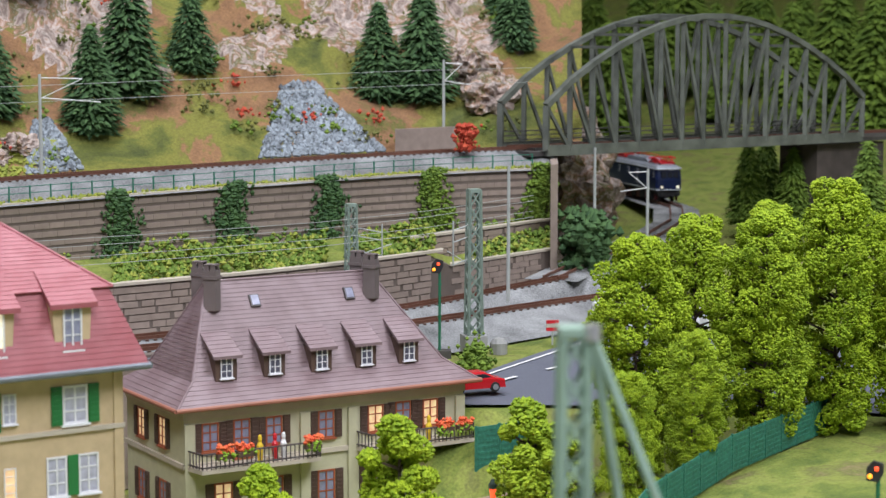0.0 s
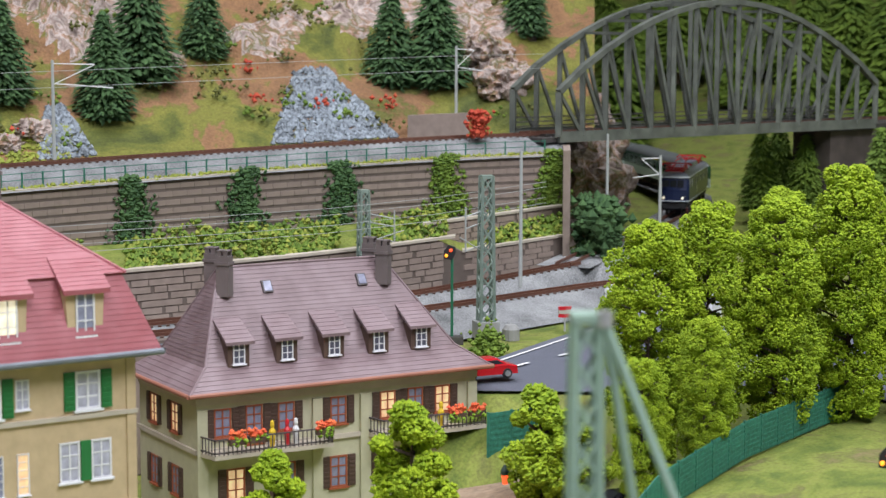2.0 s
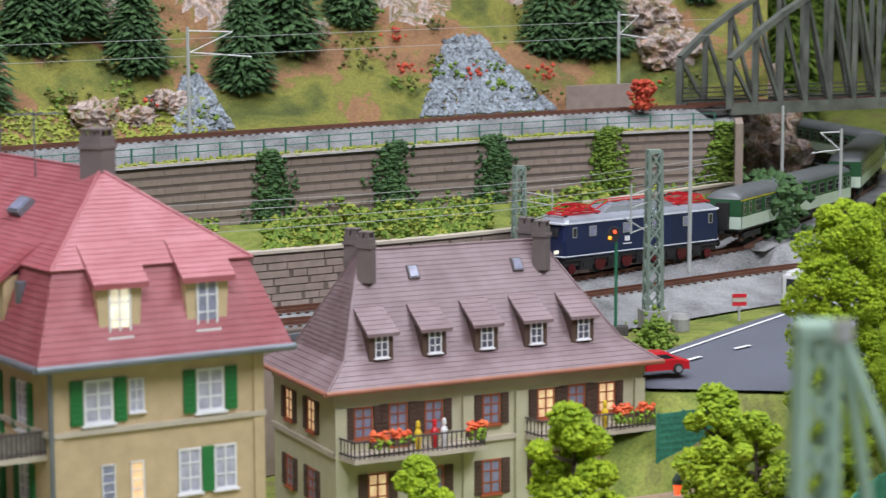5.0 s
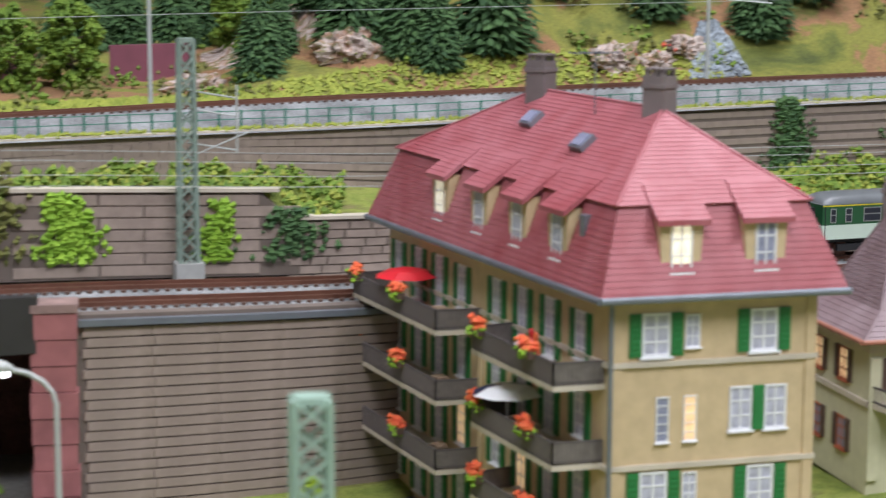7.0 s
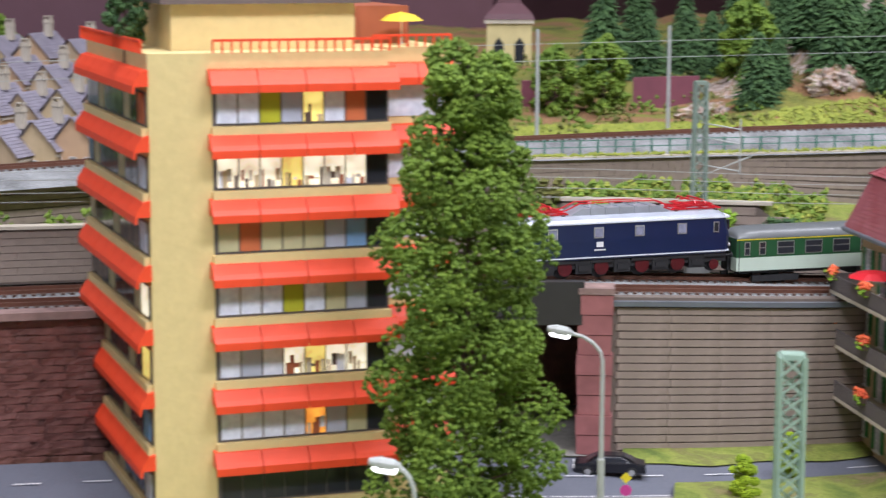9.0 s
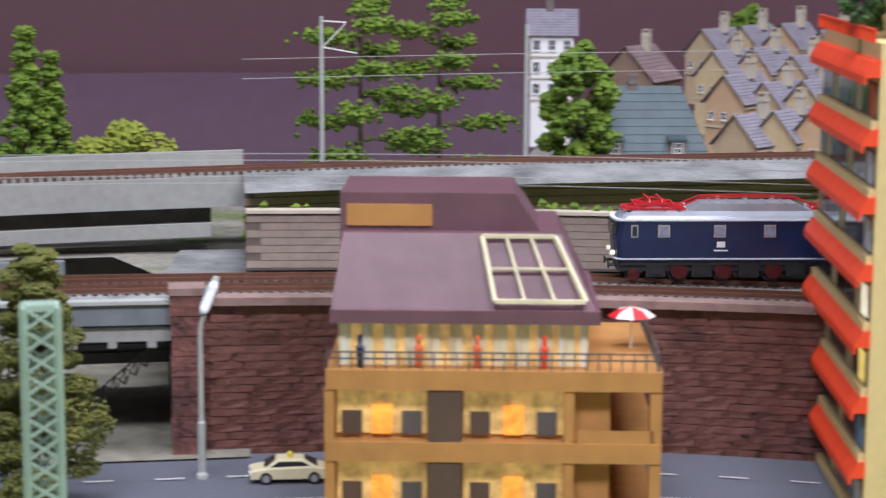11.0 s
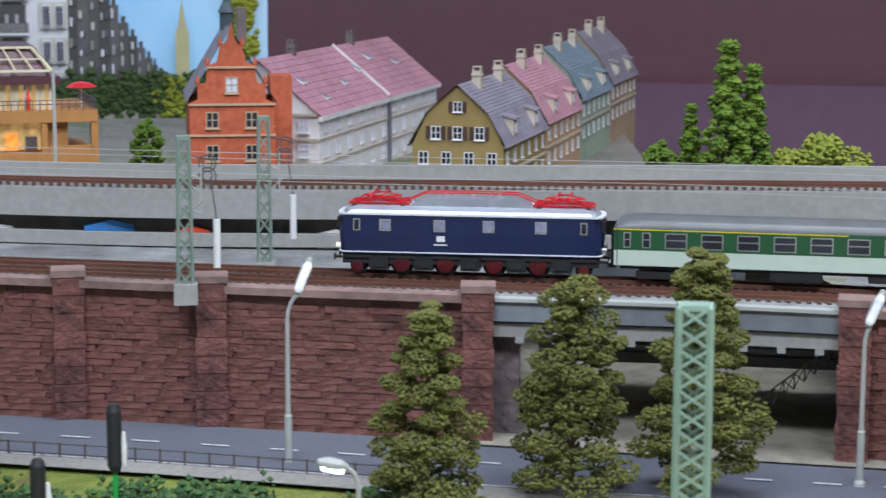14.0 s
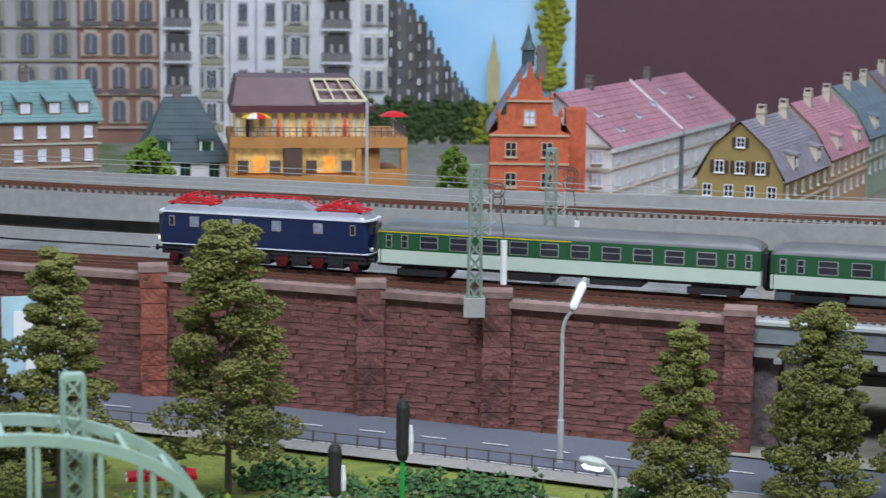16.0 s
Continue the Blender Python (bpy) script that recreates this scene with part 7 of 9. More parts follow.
ORANGEPIER = mat("orange_red_pier", (0.24, 0.07, 0.045), 0.65, var=0.4, scale=110, bump=1.0, bscale=260, coarse=25)
for a in (-3.95, 8.1, -12.55, -17.0, -24.5, -31.5, -39):
    pier(a, 0.021, ORANGEPIER if a == -24.5 else BRICKRED2, "dark red stone pier of the retaining wall")
pier(43.35, 0.026, mat("pinkish_red_pier", (0.30, 0.11, 0.11), 0.7, var=0.25), "pinkish red stone pier beside the underpass")
def underpass():
    f = lambda a: WF(a) - 0.004
    azs = frange(-3.45, 7.6, 0.55)
    solid("girder", azs, f, lambda a: f(a) + 0.004, lambda a: TZ(a) - 0.018, lambda a: TZ(a) - 0.002, GIRDERGREY, "grey steel girder over the underpass")
    solid("girder_flange", azs, lambda a: f(a) - 0.003, lambda a: f(a) + 0.008, lambda a: TZ(a) - 0.0035, lambda a: TZ(a) - 0.001, POLEGREY, "pale top flange of the girder")
    solid("concrete_lintel", azs, lambda a: f(a) + 0.004, lambda a: f(a) + 0.09, lambda a: TZ(a) - 0.030, lambda a: TZ(a) - 0.020, CONCRETE, "pale concrete lintel under the girder")
    for a in frange(-2.6, 7.0, 1.2):
        bm = bmesh.new()
        box(bm, -0.003, 0.003, -0.001, 0.004, -0.004, 0.0, at(a, f(a) + 0.003, TZ(a) - 0.030))
        tagged(part("bracket_block", bm, CONCRETE), "small pale concrete block under the lintel", "block", "lintel blocks")
    # lower bridge behind, sloping ramp and back wall
    for k, (z, rr) in enumerate(((0.070, 0.10), (0.060, 0.12))):
        solid("inner_girder", frange(-1.0, 8.5, 0.5), lambda a: WF(a) + rr, lambda a: WF(a) + rr + 0.006, lambda a: z - 0.004, lambda a: z, POLEGREY if k == 0 else DARKMETAL, "grey girder deep in the underpass")
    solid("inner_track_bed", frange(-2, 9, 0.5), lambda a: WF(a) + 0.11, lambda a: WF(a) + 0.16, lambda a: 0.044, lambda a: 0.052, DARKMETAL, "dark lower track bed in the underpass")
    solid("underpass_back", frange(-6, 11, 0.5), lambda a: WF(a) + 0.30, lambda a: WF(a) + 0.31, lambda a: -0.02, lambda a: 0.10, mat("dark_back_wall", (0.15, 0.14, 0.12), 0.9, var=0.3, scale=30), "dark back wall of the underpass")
    sheet("underpass_floor", frange(-5, 10, 0.5), lambda a: [(WF(a) - 0.02, GZ(a) + 0.0045), (WF(a) + 0.14, 0.012), (WF(a) + 0.31, 0.018)], mat("dusty_road", (0.25, 0.235, 0.19), 0.9, var=0.3, scale=60), "pale road through the underpass")
    for a0, a1 in ((-4.2, -2.6), (7.6, 9.0)):
        solid("abutment", frange(a0, a1, 0.4), lambda a: WF(a) + 0.014, lambda a: WF(a) + 0.3, lambda a: -0.01, lambda a: TZ(a) - 0.02, mat("rough_abutment_rock", (0.12, 0.095, 0.095), 0.9, var=0.6, scale=120, bump=1.0, bscale=200) if "rough_abutment_rock" not in bpy.data.materials else bpy.data.materials["rough_abutment_rock"], "rough brown abutment of the underpass")
    ob = thing("ramp_fence", Matrix.Identity(4), "dark lattice fence along the ramp", "fence")
    for i in range(9):
        p, q = P(4.6 + 0.32 * i, WF(5) + 0.05, 0.012 + 0.006 * i), P(4.6 + 0.32 * (i + 1), WF(5) + 0.05, 0.018 + 0.006 * i)
        bm = bmesh.new()
        bar(bm, p, p + Vector((0, 0, 0.012)), 0.001)
        bar(bm, p + Vector((0, 0, 0.012)), q + Vector((0, 0, 0.012)), 0.001)
        bar(bm, p, q + Vector((0, 0, 0.012)), 0.0008)
        bar(bm, p + Vector((0, 0, 0.012)), q, 0.0008)
        part("lattice", bm, DARKMETAL, ob)
    # second underpass beside the tower
    solid("dark_girder_east", frange(36.5, 43, 0.5), lambda a: WF(a) - 0.006, lambda a: WF(a) + 0.004, lambda a: TZ(a) - 0.022, lambda a: TZ(a) + 0.012, mat("black_girder", (0.03, 0.028, 0.028), 0.5), "black plate girder over the side street")
    solid("underpass_side", frange(38, 43, 0.5), lambda a: WF(a) + 0.16, lambda a: WF(a) + 0.17, lambda a: GZ(a) - 0.01, lambda a: TZ(a) - 0.02, BRICKRED, "dark red wall inside the side underpass")
    sheet("side_street", frange(37, 45, 0.5), lambda a: [(WF(a) - 0.01, GZ(a) + 0.0046), (WF(a) + 0.17, GZ(a) + 0.005)], PAVING, "pale side street floor")
underpass()
solid("dark_edge_strip", frange(43.9, 66, 0.75), lambda a: WF(a) - 0.005, lambda a: WF(a) + 0.006, lambda a: TZ(a) - 0.0075, lambda a: TZ(a) - 0.0035, GUTTER, "dark blue grey cable duct on the wall")


def street_lamp(m, h, reach, label="grey street lamp with a cold white head", glow_mat=None):
    ob = thing("street_lamp", m, label, "street lamp", "street lamps")
    bm = bmesh.new()
    lathe(bm, [(0.0045, -0.002), (0.004, 0.002), (0.0026, 0.004), (0.0026, h * 0.33), (0.0018, h * 0.34), (0.0015, h * 0.84)], 8)
    part("post", bm, POLEGREY, ob)
    bm = bmesh.new()
    pts = [(0, 0, h * 0.83)] + [(reach * (1 - math.cos(radians(a))), 0, h * (0.83 + 0.14 * math.sin(radians(a)))) for a in (20, 40, 60, 80)]
    for a, b in zip(pts, pts[1:]):
        bar(bm, a, b, 0.0028, n=8)
    part("arm", bm, POLEGREY, ob)
    x, _, z = pts[-1]
    s = 1 if reach > 0 else -1
    tilt = s * (22 if glow_mat else 80)
    long = 1.5 if glow_mat else 1.0
    bm = bmesh.new()
    lathe(bm, [(0.0015, 0), (0.0036, 0.004 * long), (0.0040, 0.012 * long), (0.0020, 0.018 * long)], 10, pose(x - s * 0.002, 0, z, 0, tilt, 0))
    hd = part("head", bm, POLEGREY, ob)
    bm = bmesh.new()
    lathe(bm, [(0.0020, 0.002), (0.0030, 0.004), (0.0030, 0.014 * long), (0.0016, 0.016 * long)], 10, pose(x - s * 0.002, -0.0018 if glow_mat else 0, z - (0 if glow_mat else 0.0022), 0, tilt, 0))
    part("bulb", bm, glow_mat or LEDBLUE, hd, "glowing white lamp glass")
    return ob


DIMLED = glow("faint_lamp_glow", (0.65, 0.75, 1.0), 0.6)
street_lamp(at(43.65, 1.25, -0.045), 0.142, -0.028, "grey street lamp with a glowing cold white head")
street_lamp(at(8.45, 1.195, 0.004), 0.112, 0.004, "grey street lamp beside the pier", DIMLED)
street_lamp(at(-10.15, 1.195, 0.0), 0.132, 0.010, "grey street lamp beside the street", DIMLED)
street_lamp(at(37.6, 0.95, -0.06), 0.142, -0.012, "grey street lamp with a glowing cold white head")
street_lamp(at(47.5, 1.10, -0.065), 0.075, -0.02, "grey street lamp with a glowing cold white head")
street_lamp(at(-7.9, 1.0, -0.03), 0.094, -0.010, "grey street lamp with a glowing cold white head")


def lantern(m, label="dark green curved lantern with a red glow"):
    ob = thing("lantern", m, label, "lantern", "old lanterns")
    bm = bmesh.new()
    bar(bm, (0, 0, -0.005), (0, 0, 0.045), 0.0018, n=8)
    for s in (-1, 1):
        pts = [(s * 0.006 * (1 - math.cos(radians(a))), 0, 0.045 + 0.006 * math.sin(radians(a))) for a in frange(0, 170, 34)]
        for a, b in zip(pts, pts[1:]):
            bar(bm, a, b, 0.0010, n=6)
    part("post", bm, mat("dark_green_iron", (0.04, 0.07, 0.055), 0.5) if "dark_green_iron" not in bpy.data.materials else bpy.data.materials["dark_green_iron"], ob)
    for s in (-1, 1):
        bm = bmesh.new()
        lathe(bm, [(0.0012, 0.043), (0.0034, 0.039), (0.0034, 0.036)], 8, pose(s * 0.012, 0, 0))
        hd = part("shade", bm, bpy.data.materials["dark_green_iron"], ob)
        bm = bmesh.new()
        lathe(bm, [(0.0028, 0.036), (0.0018, 0.029)], 8, pose(s * 0.012, 0, 0))
        part("bulb", bm, LEDRED, hd, "glowing red lamp glass")
    return ob


lantern(at(72.2, 1.50, -0.036))


def signal(m, h, label, two=True, green=True):
    ob = thing("railway_signal", m, label, "signal", "signals")
    bm = bmesh.new()
    bar(bm, (0, 0, -0.004), (0, 0, h), 0.0026, n=8)
    for i in range(6):
        bar(bm, (-0.002, -0.001, h * (0.15 + 0.12 * i)), (0.002, -0.001, h * (0.15 + 0.12 * i)), 0.0006)
    part("post", bm, mat("signal_green", (0.02, 0.16, 0.08), 0.5) if "signal_green" not in bpy.data.materials else bpy.data.materials["signal_green"], ob)
    bm = bmesh.new()
    prism(bm, [(-0.007, h - 0.009), (0.0, h - 0.010), (0.003, h - 0.004), (0.003, h + 0.001), (-0.003, h + 0.003), (-0.007, h - 0.002)], -0.003, 0.001, axis="y")
    hd = part("head", bm, LOCOBLACK, ob, "black signal head")
    for x, z, mt in ((-0.0012, h - 0.0015, LEDRED), (-0.0050, h - 0.0062, LEDORANGE)):
        bm = bmesh.new()
        lathe(bm, [(0.0015, 0), (0.0015, 0.001), (0.0006, 0.0014)], 10, pose(x, -0.003, z, 90, 0, 0))
        part("light", bm, mt, hd, "glowing signal light")
    bm = bmesh.new()
    box(bm, -0.010, 0.010, -0.006, 0.006, -0.006, 0.001)
    part("platform", bm, DARKMETAL, ob)
    return ob


signal(at(70.35, 1.80, 0.05, 0), 0.078, "green railway signal showing red and orange")
signal(at(81.9, 1.30, 0.02, 0), 0.048, "small black signal with orange lights on the lawn")


def traffic_light(m, h, label="black traffic light on a green post"):
    ob = thing("traffic_light", m, label, "traffic light", "traffic lights")
    bm = bmesh.new()
    bar(bm, (0, 0, -0.005), (0, 0, h * 0.72), 0.0034, n=8)
    part("post", bm, mat("bright_green_post", (0.02, 0.35, 0.06), 0.5) if "bright_green_post" not in bpy.data.materials else bpy.data.materials["bright_green_post"], ob)
    bm = bmesh.new()
    lathe(bm, [(0.003, h * 0.62), (0.0045, h * 0.66), (0.0045, h * 0.96), (0.003, h)], 10)
    part("housing", bm, LOCOBLACK, ob, "black signal housing")
    bm = bmesh.new()
    lathe(bm, [(0.0022, h * 0.66), (0.0026, h * 0.74), (0.0016, h * 0.84)], 8, pose(0.005, 0.001, 0))
    part("reflector", bm, WHITE, ob, "white plastic cap")
    return ob


traffic_light(at(-15.9, 1.05, -0.02), 0.110)
traffic_light(at(-18.45, 1.0, -0.02), 0.092, "black traffic light on a short post")
traffic_light(at(44.0, 0.98, -0.06), 0.03, "small round road sign seen from above")


# cars
def car(m, paint, label, L=0.052, hat=False, tall=0.0):
    ob = thing("car", m, label, "car", "parked cars")
    W, h = 0.021, 0.016 + tall
    bm = bmesh.new()
    pr = [(-L / 2, 0.004), (-L / 2 + 0.001, 0.009), (-L * 0.30, 0.0105), (-L * 0.16, h), (L * 0.16, h), (L * 0.32, 0.0112), (L / 2 - 0.001, 0.0095), (L / 2, 0.004)]
    rings = []
    for y, k in ((-W / 2, 0.0), (-W / 2 + 0.002, 1.0), (W / 2 - 0.002, 1.0), (W / 2, 0.0)):
        rings.append([bm.verts.new((x * (0.97 + 0.03 * k), y + (0.0025 * (1 if y < 0 else -1) if z > 0.0115 else 0), z - (0.0006 if k == 0 else 0))) for x, z in pr])
    for A, B in zip(rings, rings[1:]):
        for i in range(len(pr)):
            bm.faces.new((A[i], A[(i + 1) % len(pr)], B[(i + 1) % len(pr)], B[i]))
    bm.faces.new(rings[0])
    bm.faces.new(rings[-1])
    part("body", bm, paint, ob)
    for s in (-1, 1):
        bm = bmesh.new()
        prism(bm, [(-L * 0.25, 0.0112), (-L * 0.14, h - 0.0012), (L * 0.14, h - 0.0012), (L * 0.26, 0.0116)], s * (W / 2 - 0.0016), s * (W / 2 - 0.0006), axis="y")
        part("side_window", bm, DARKGLASS, ob)
        for x in (-L * 0.30, L * 0.30):
            bm = bmesh.new()
            lathe(bm, [(0.0040, 0), (0.0040, 0.0028)], 14, pose(x, s * (W / 2 - 0.002) + (0.0028 if s > 0 else 0), 0.0040, 90, 0, 0))
            w = part("wheel", bm, RUBBER, ob)
            bm = bmesh.new()
            lathe(bm, [(0.0024, 0), (0.0024, 0.0006)], 12, pose(x, s * (W / 2 + 0.001), 0.0040, 90, 0, 0))
            part("hubcap", bm, STEEL, w)
    for x0, x1, nm in ((-L * 0.305, -L * 0.165, "windscreen"), (L * 0.325, L * 0.165, "rear_window")):
        bm = bmesh.new()
        v = [bm.verts.new(c) for c in ((x0 * 1.01, -W * 0.36, 0.0113), (x0 * 1.01, W * 0.36, 0.0113), (x1 * 1.05, W * 0.30, h - 0.0008), (x1 * 1.05, -W * 0.30, h - 0.0008))]
        bm.faces.new(v)
        for q in v:
            q.co += Vector((-0.0006 if x0 < 0 else 0.0006, 0, 0.0006))
        part(nm, bm, DARKGLASS, ob)
    for y in (-W * 0.34, W * 0.34):
        bm = bmesh.new()
        box(bm, -L / 2 - 0.0004, -L / 2 + 0.001, y - 0.002, y + 0.002, 0.0062, 0.0082)
        part("headlight", bm, WHITE, ob)
    if hat:
        bm = bmesh.new()
        box(bm, -0.0015, 0.0015, -0.004, 0.004, h, h + 0.0025)
        part("roof_sign", bm, YELLOW, ob)
    return ob


car(at(43.9, WF(43.9) - 0.055, GZ(43.9) + 0.003, 0), CARBLACK, "black car on the street beside the underpass", 0.056)
car(at(71.2, 1.66, 0.041, 25), CARRED, "red car with a pale stripe on the road")
car(at(11.2, WF(11) - 0.075, GZ(11) + 0.003, 0), CREAM, "cream taxi with a roof sign on the street", 0.052, True)
car(at(-24.6, 1.16, 0.003, 0), CARRED, "red car beside the arched bridge")
car(at(75.0, 1.42, -0.006, 30), CARBLACK, "black car below the trees")
car(at(83.2, 1.75, 0.0385, 0), CARBLACK, "dark car on the far road")


def bus(m, label="white bus on the road behind the trees"):
    ob = thing("bus", m, label, "bus")
    bm = bmesh.new()
    box(bm, -0.055, 0.055, -0.014, 0.014, 0.005, 0.034)
    bmesh.ops.bevel(bm, geom=bm.edges[:], offset=0.003, segments=2, affect="EDGES")
    part("body", bm, CARWHITE, ob)
    for s in (-1, 1):
        bm = bmesh.new()
        box(bm, -0.05, 0.05, s * 0.0141, s * 0.0145, 0.017, 0.028)
        part("side_window", bm, DARKGLASS, ob)
    bm = bmesh.new()
    box(bm, -0.0557, -0.0551, -0.011, 0.011, 0.014, 0.028)
    part("windscreen", bm, DARKGLASS, ob)
    for x in (-0.035, 0.035):
        for y in (-0.0135, 0.0115):
            bm = bmesh.new()
            lathe(bm, [(0.0055, 0), (0.0055, 0.003)], 14, pose(x, y + 0.003, 0.0055, 90, 0, 0))
            part("wheel", bm, RUBBER, ob)
    return ob


bus(at(76.2, 1.95, 0.0395, -25))
# yard details beside the road
def sign_board(m, label):
    ob = thing("sign_board", m, label, "sign")
    bm = bmesh.new()
    bar(bm, (0, 0, 0), (0, 0, 0.022), 0.0016)
    part("post", bm, POLEGREY, ob)
    for i, mt in enumerate((LOCORED, SLAB, LOCORED)):
        bm = bmesh.new()
        box(bm, -0.006, 0.006, -0.001, 0.001, 0.013 + 0.0035 * i, 0.016 + 0.0035 * i)
        part("board", bm, mt, ob)
    return ob
sign_board(at(73.5, 1.91, 0.038, 15), "small red and white striped sign on a post")
def hut(m):
    bm = bmesh.new()
    lathe(bm, [(0.008, 0), (0.008, 0.010), (0.005, 0.014), (0.001, 0.015)], 14)
    ob = part("round_stone", bm, CONCRETE)
    ob.matrix_basis = m
    tagged(ob, "pale rounded concrete block beside the road", "block")
hut(at(72.0, 1.87, 0.036))
# poster on the wall
def poster(m):
    ob = thing("wall_poster", m, "pale blue poster with white shapes on the wall", "poster")
    bm = bmesh.new()
    box(bm, -0.040, 0.040, -0.002, 0.001, 0, 0.075)
    part("board", bm, mat("pale_blue_print", (0.42, 0.60, 0.68), 0.5), ob)
    for x, z, w, h in ((-0.022, 0.05, 0.008, 0.012), (0.01, 0.045, 0.014, 0.008), (0.0, 0.02, 0.02, 0.01)):
        bm = bmesh.new()
        box(bm, x - w, x + w, -0.003, -0.0015, z - h, z + h)
        part("printed_shape", bm, WHITE, ob)
poster(at(-28.0, WF(-28) - 0.008, 0.018))

# foreground masts close to the camera
FOREGREEN = mat("pale_green_paint", (0.30, 0.42, 0.34), 0.45, var=0.12)
def stays(m, ends, label):
    ob = thing("mast_stays", m, label, "mast stay")
    for e in ends:
        bm = bmesh.new()
        bar(bm, (0, 0, 0), e, 0.0030, n=8)
        part("stay", bm, FOREGREEN, ob)
    bm = bmesh.new()
    lathe(bm, [(0.0028, -0.002), (0.0028, 0.003)], 10)
    part("pin", bm, STEEL, ob)
near_a = lattice_mast(at(73.1, 0.75, -0.06, 8), 0.292, 0.0125, "pale green lattice mast close to the edge", 0.62, name="lattice_mast", material=FOREGREEN, panels=22)
stays(at(73.55, 0.747, 0.231), [(0.022, 0.012, -0.13), (0.046, -0.006, -0.115)], "two pale green stays of the near mast")
lattice_mast(at(49.9, 0.95, -0.09, 5), 0.235, 0.0135, "pale green lattice mast close to the edge", 0.95, material=FOREGREEN, panels=22)
lattice_mast(at(3.3, 0.90, -0.06, 0), 0.238, 0.0170, "pale green lattice mast close to the edge", 0.95, material=FOREGREEN, panels=22)
lattice_mast(at(-29.0, 0.75, -0.06, 0), 0.235, 0.0110, "pale green lattice mast close to the edge", 0.92, material=FOREGREEN, panels=20)
def near_arch(m):
    ob = thing("arched_girder_bridge", m, "pale green arched girder bridge close to the edge", "bridge")
    for y in (0.0, 0.045):
        bm = bmesh.new()
        pts = [Vector((0.105 * math.cos(radians(a)), y, 0.060 * math.sin(radians(a)))) for a in frange(0, 180, 9)]
        for a, b in zip(pts, pts[1:]):
            bar(bm, a, b, 0.0042, 0.0060)
        part("arch", bm, FOREGREEN, ob)
        for i in range(3, 18, 2):
            bm = bmesh.new()
            bar(bm, pts[i], Vector((pts[i].x, y, -0.03)), 0.0028)
            part("hanger", bm, FOREGREEN, ob)
    for i in range(2, 19, 2):
        a = radians(9 * i)
        bm = bmesh.new()
        bar(bm, (0.105 * math.cos(a), 0, 0.060 * math.sin(a)), (0.105 * math.cos(a), 0.045, 0.060 * math.sin(a)), 0.0026)
        part("cross_beam", bm, FOREGREEN, ob)
    bm = bmesh.new()
    box(bm, -0.11, 0.11, -0.004, 0.049, -0.034, -0.026)
    part("deck", bm, DARKMETAL, ob)
near_arch(at(-31.8, 0.73, 0.088, 0))
def road_sign(m):
    ob = thing("road_sign", m, "small road sign with a yellow diamond and a pink disc", "road sign")
    bm = bmesh.new()
    bar(bm, (0, 0, -0.004), (0, 0, 0.024), 0.0012, n=6)
    part("post", bm, POLEGREY, ob)
    bm = bmesh.new()
    prism(bm, [(-0.0042, 0.022), (0, 0.0178), (0.0042, 0.022), (0, 0.0262)], -0.0012, -0.0006, axis="y")
    part("diamond", bm, YELLOW, ob, "yellow diamond plate")
    bm = bmesh.new()
    lathe(bm, [(0.0042, 0), (0.0042, 0.0007)], 16, pose(0, -0.0006, 0.0125, 90, 0, 0))
    part("disc", bm, mat("pink_sign", (0.55, 0.05, 0.28), 0.5), ob, "round pink plate")


road_sign(at(44.45, 1.30, GZ(44.5)))
sheet("wall_verge_grass", frange(44.3, 60, 0.7), lambda a: [(WF(a) - 0.036 + 0.006 * math.sin(a * 1.7), GZ(a) + 0.0044), (WF(a) - 0.022, GZ(a) + 0.0075), (WF(a) - 0.001, GZ(a) + 0.009)], GRASS, "yellow green grass strip at the foot of the wall", category="grass")
sheet("lawn_mound", frange(46.0, 56, 0.7), lambda a: [(WF(a) - 0.30, GZ(a) + 0.002), (WF(a) - 0.22, GZ(a) + 0.016), (WF(a) - 0.120, GZ(a) + 0.012), (WF(a) - 0.088, GZ(a) + 0.0045)], GRASS, "low grassy mound beside the street", category="grass")
# park plants beside the street
random.seed(14)
def clump(name, places, n, spread, size, material, label):
    bm = bmesh.new()
    pts = []
    for a, r, z in places:
        c = P(a, r, z + (GZ(a) if a < 0 else 0.0))
        pts += [c + Vector((random.gauss(0, spread), random.gauss(0, spread), abs(random.gauss(0, spread * 0.6)))) for _ in range(n)]
    crumbs(bm, pts, size)
    tagged(raw_part(name, bm, material), label, "bushes", kind="stuff")
clump("park_bushes", [(-21, 1.13, 0), (-20.2, 1.14, 0), (-19.6, 1.13, 0), (-14, 1.09, 0), (-12.8, 1.08, 0), (-16.8, 1.05, -0.005), (-6.5, 1.1, 0)], 90, 0.011, 0.0032, FOLDARK, "dark green bushes in the park strip")
clump("park_bushes", [(-12.2, 1.02, -0.01), (-13.4, 1.0, -0.01), (-11, 1.0, -0.01), (-14.8, 1.0, -0.01), (-10, 0.99, -0.01), (44.5, 0.9, -0.07), (46, 0.92, -0.07), (47.5, 0.95, -0.07)], 130, 0.014, 0.0032, FOLOLIVE, "olive bushes in the park strip")
clump("flower_bed", [(-16.2, 0.97, -0.01), (-15.5, 0.97, -0.01), (-17, 0.97, -0.01), (-14.5, 0.96, -0.01)], 60, 0.010, 0.002, FLOWERYEL, "yellow flowers in the park strip")

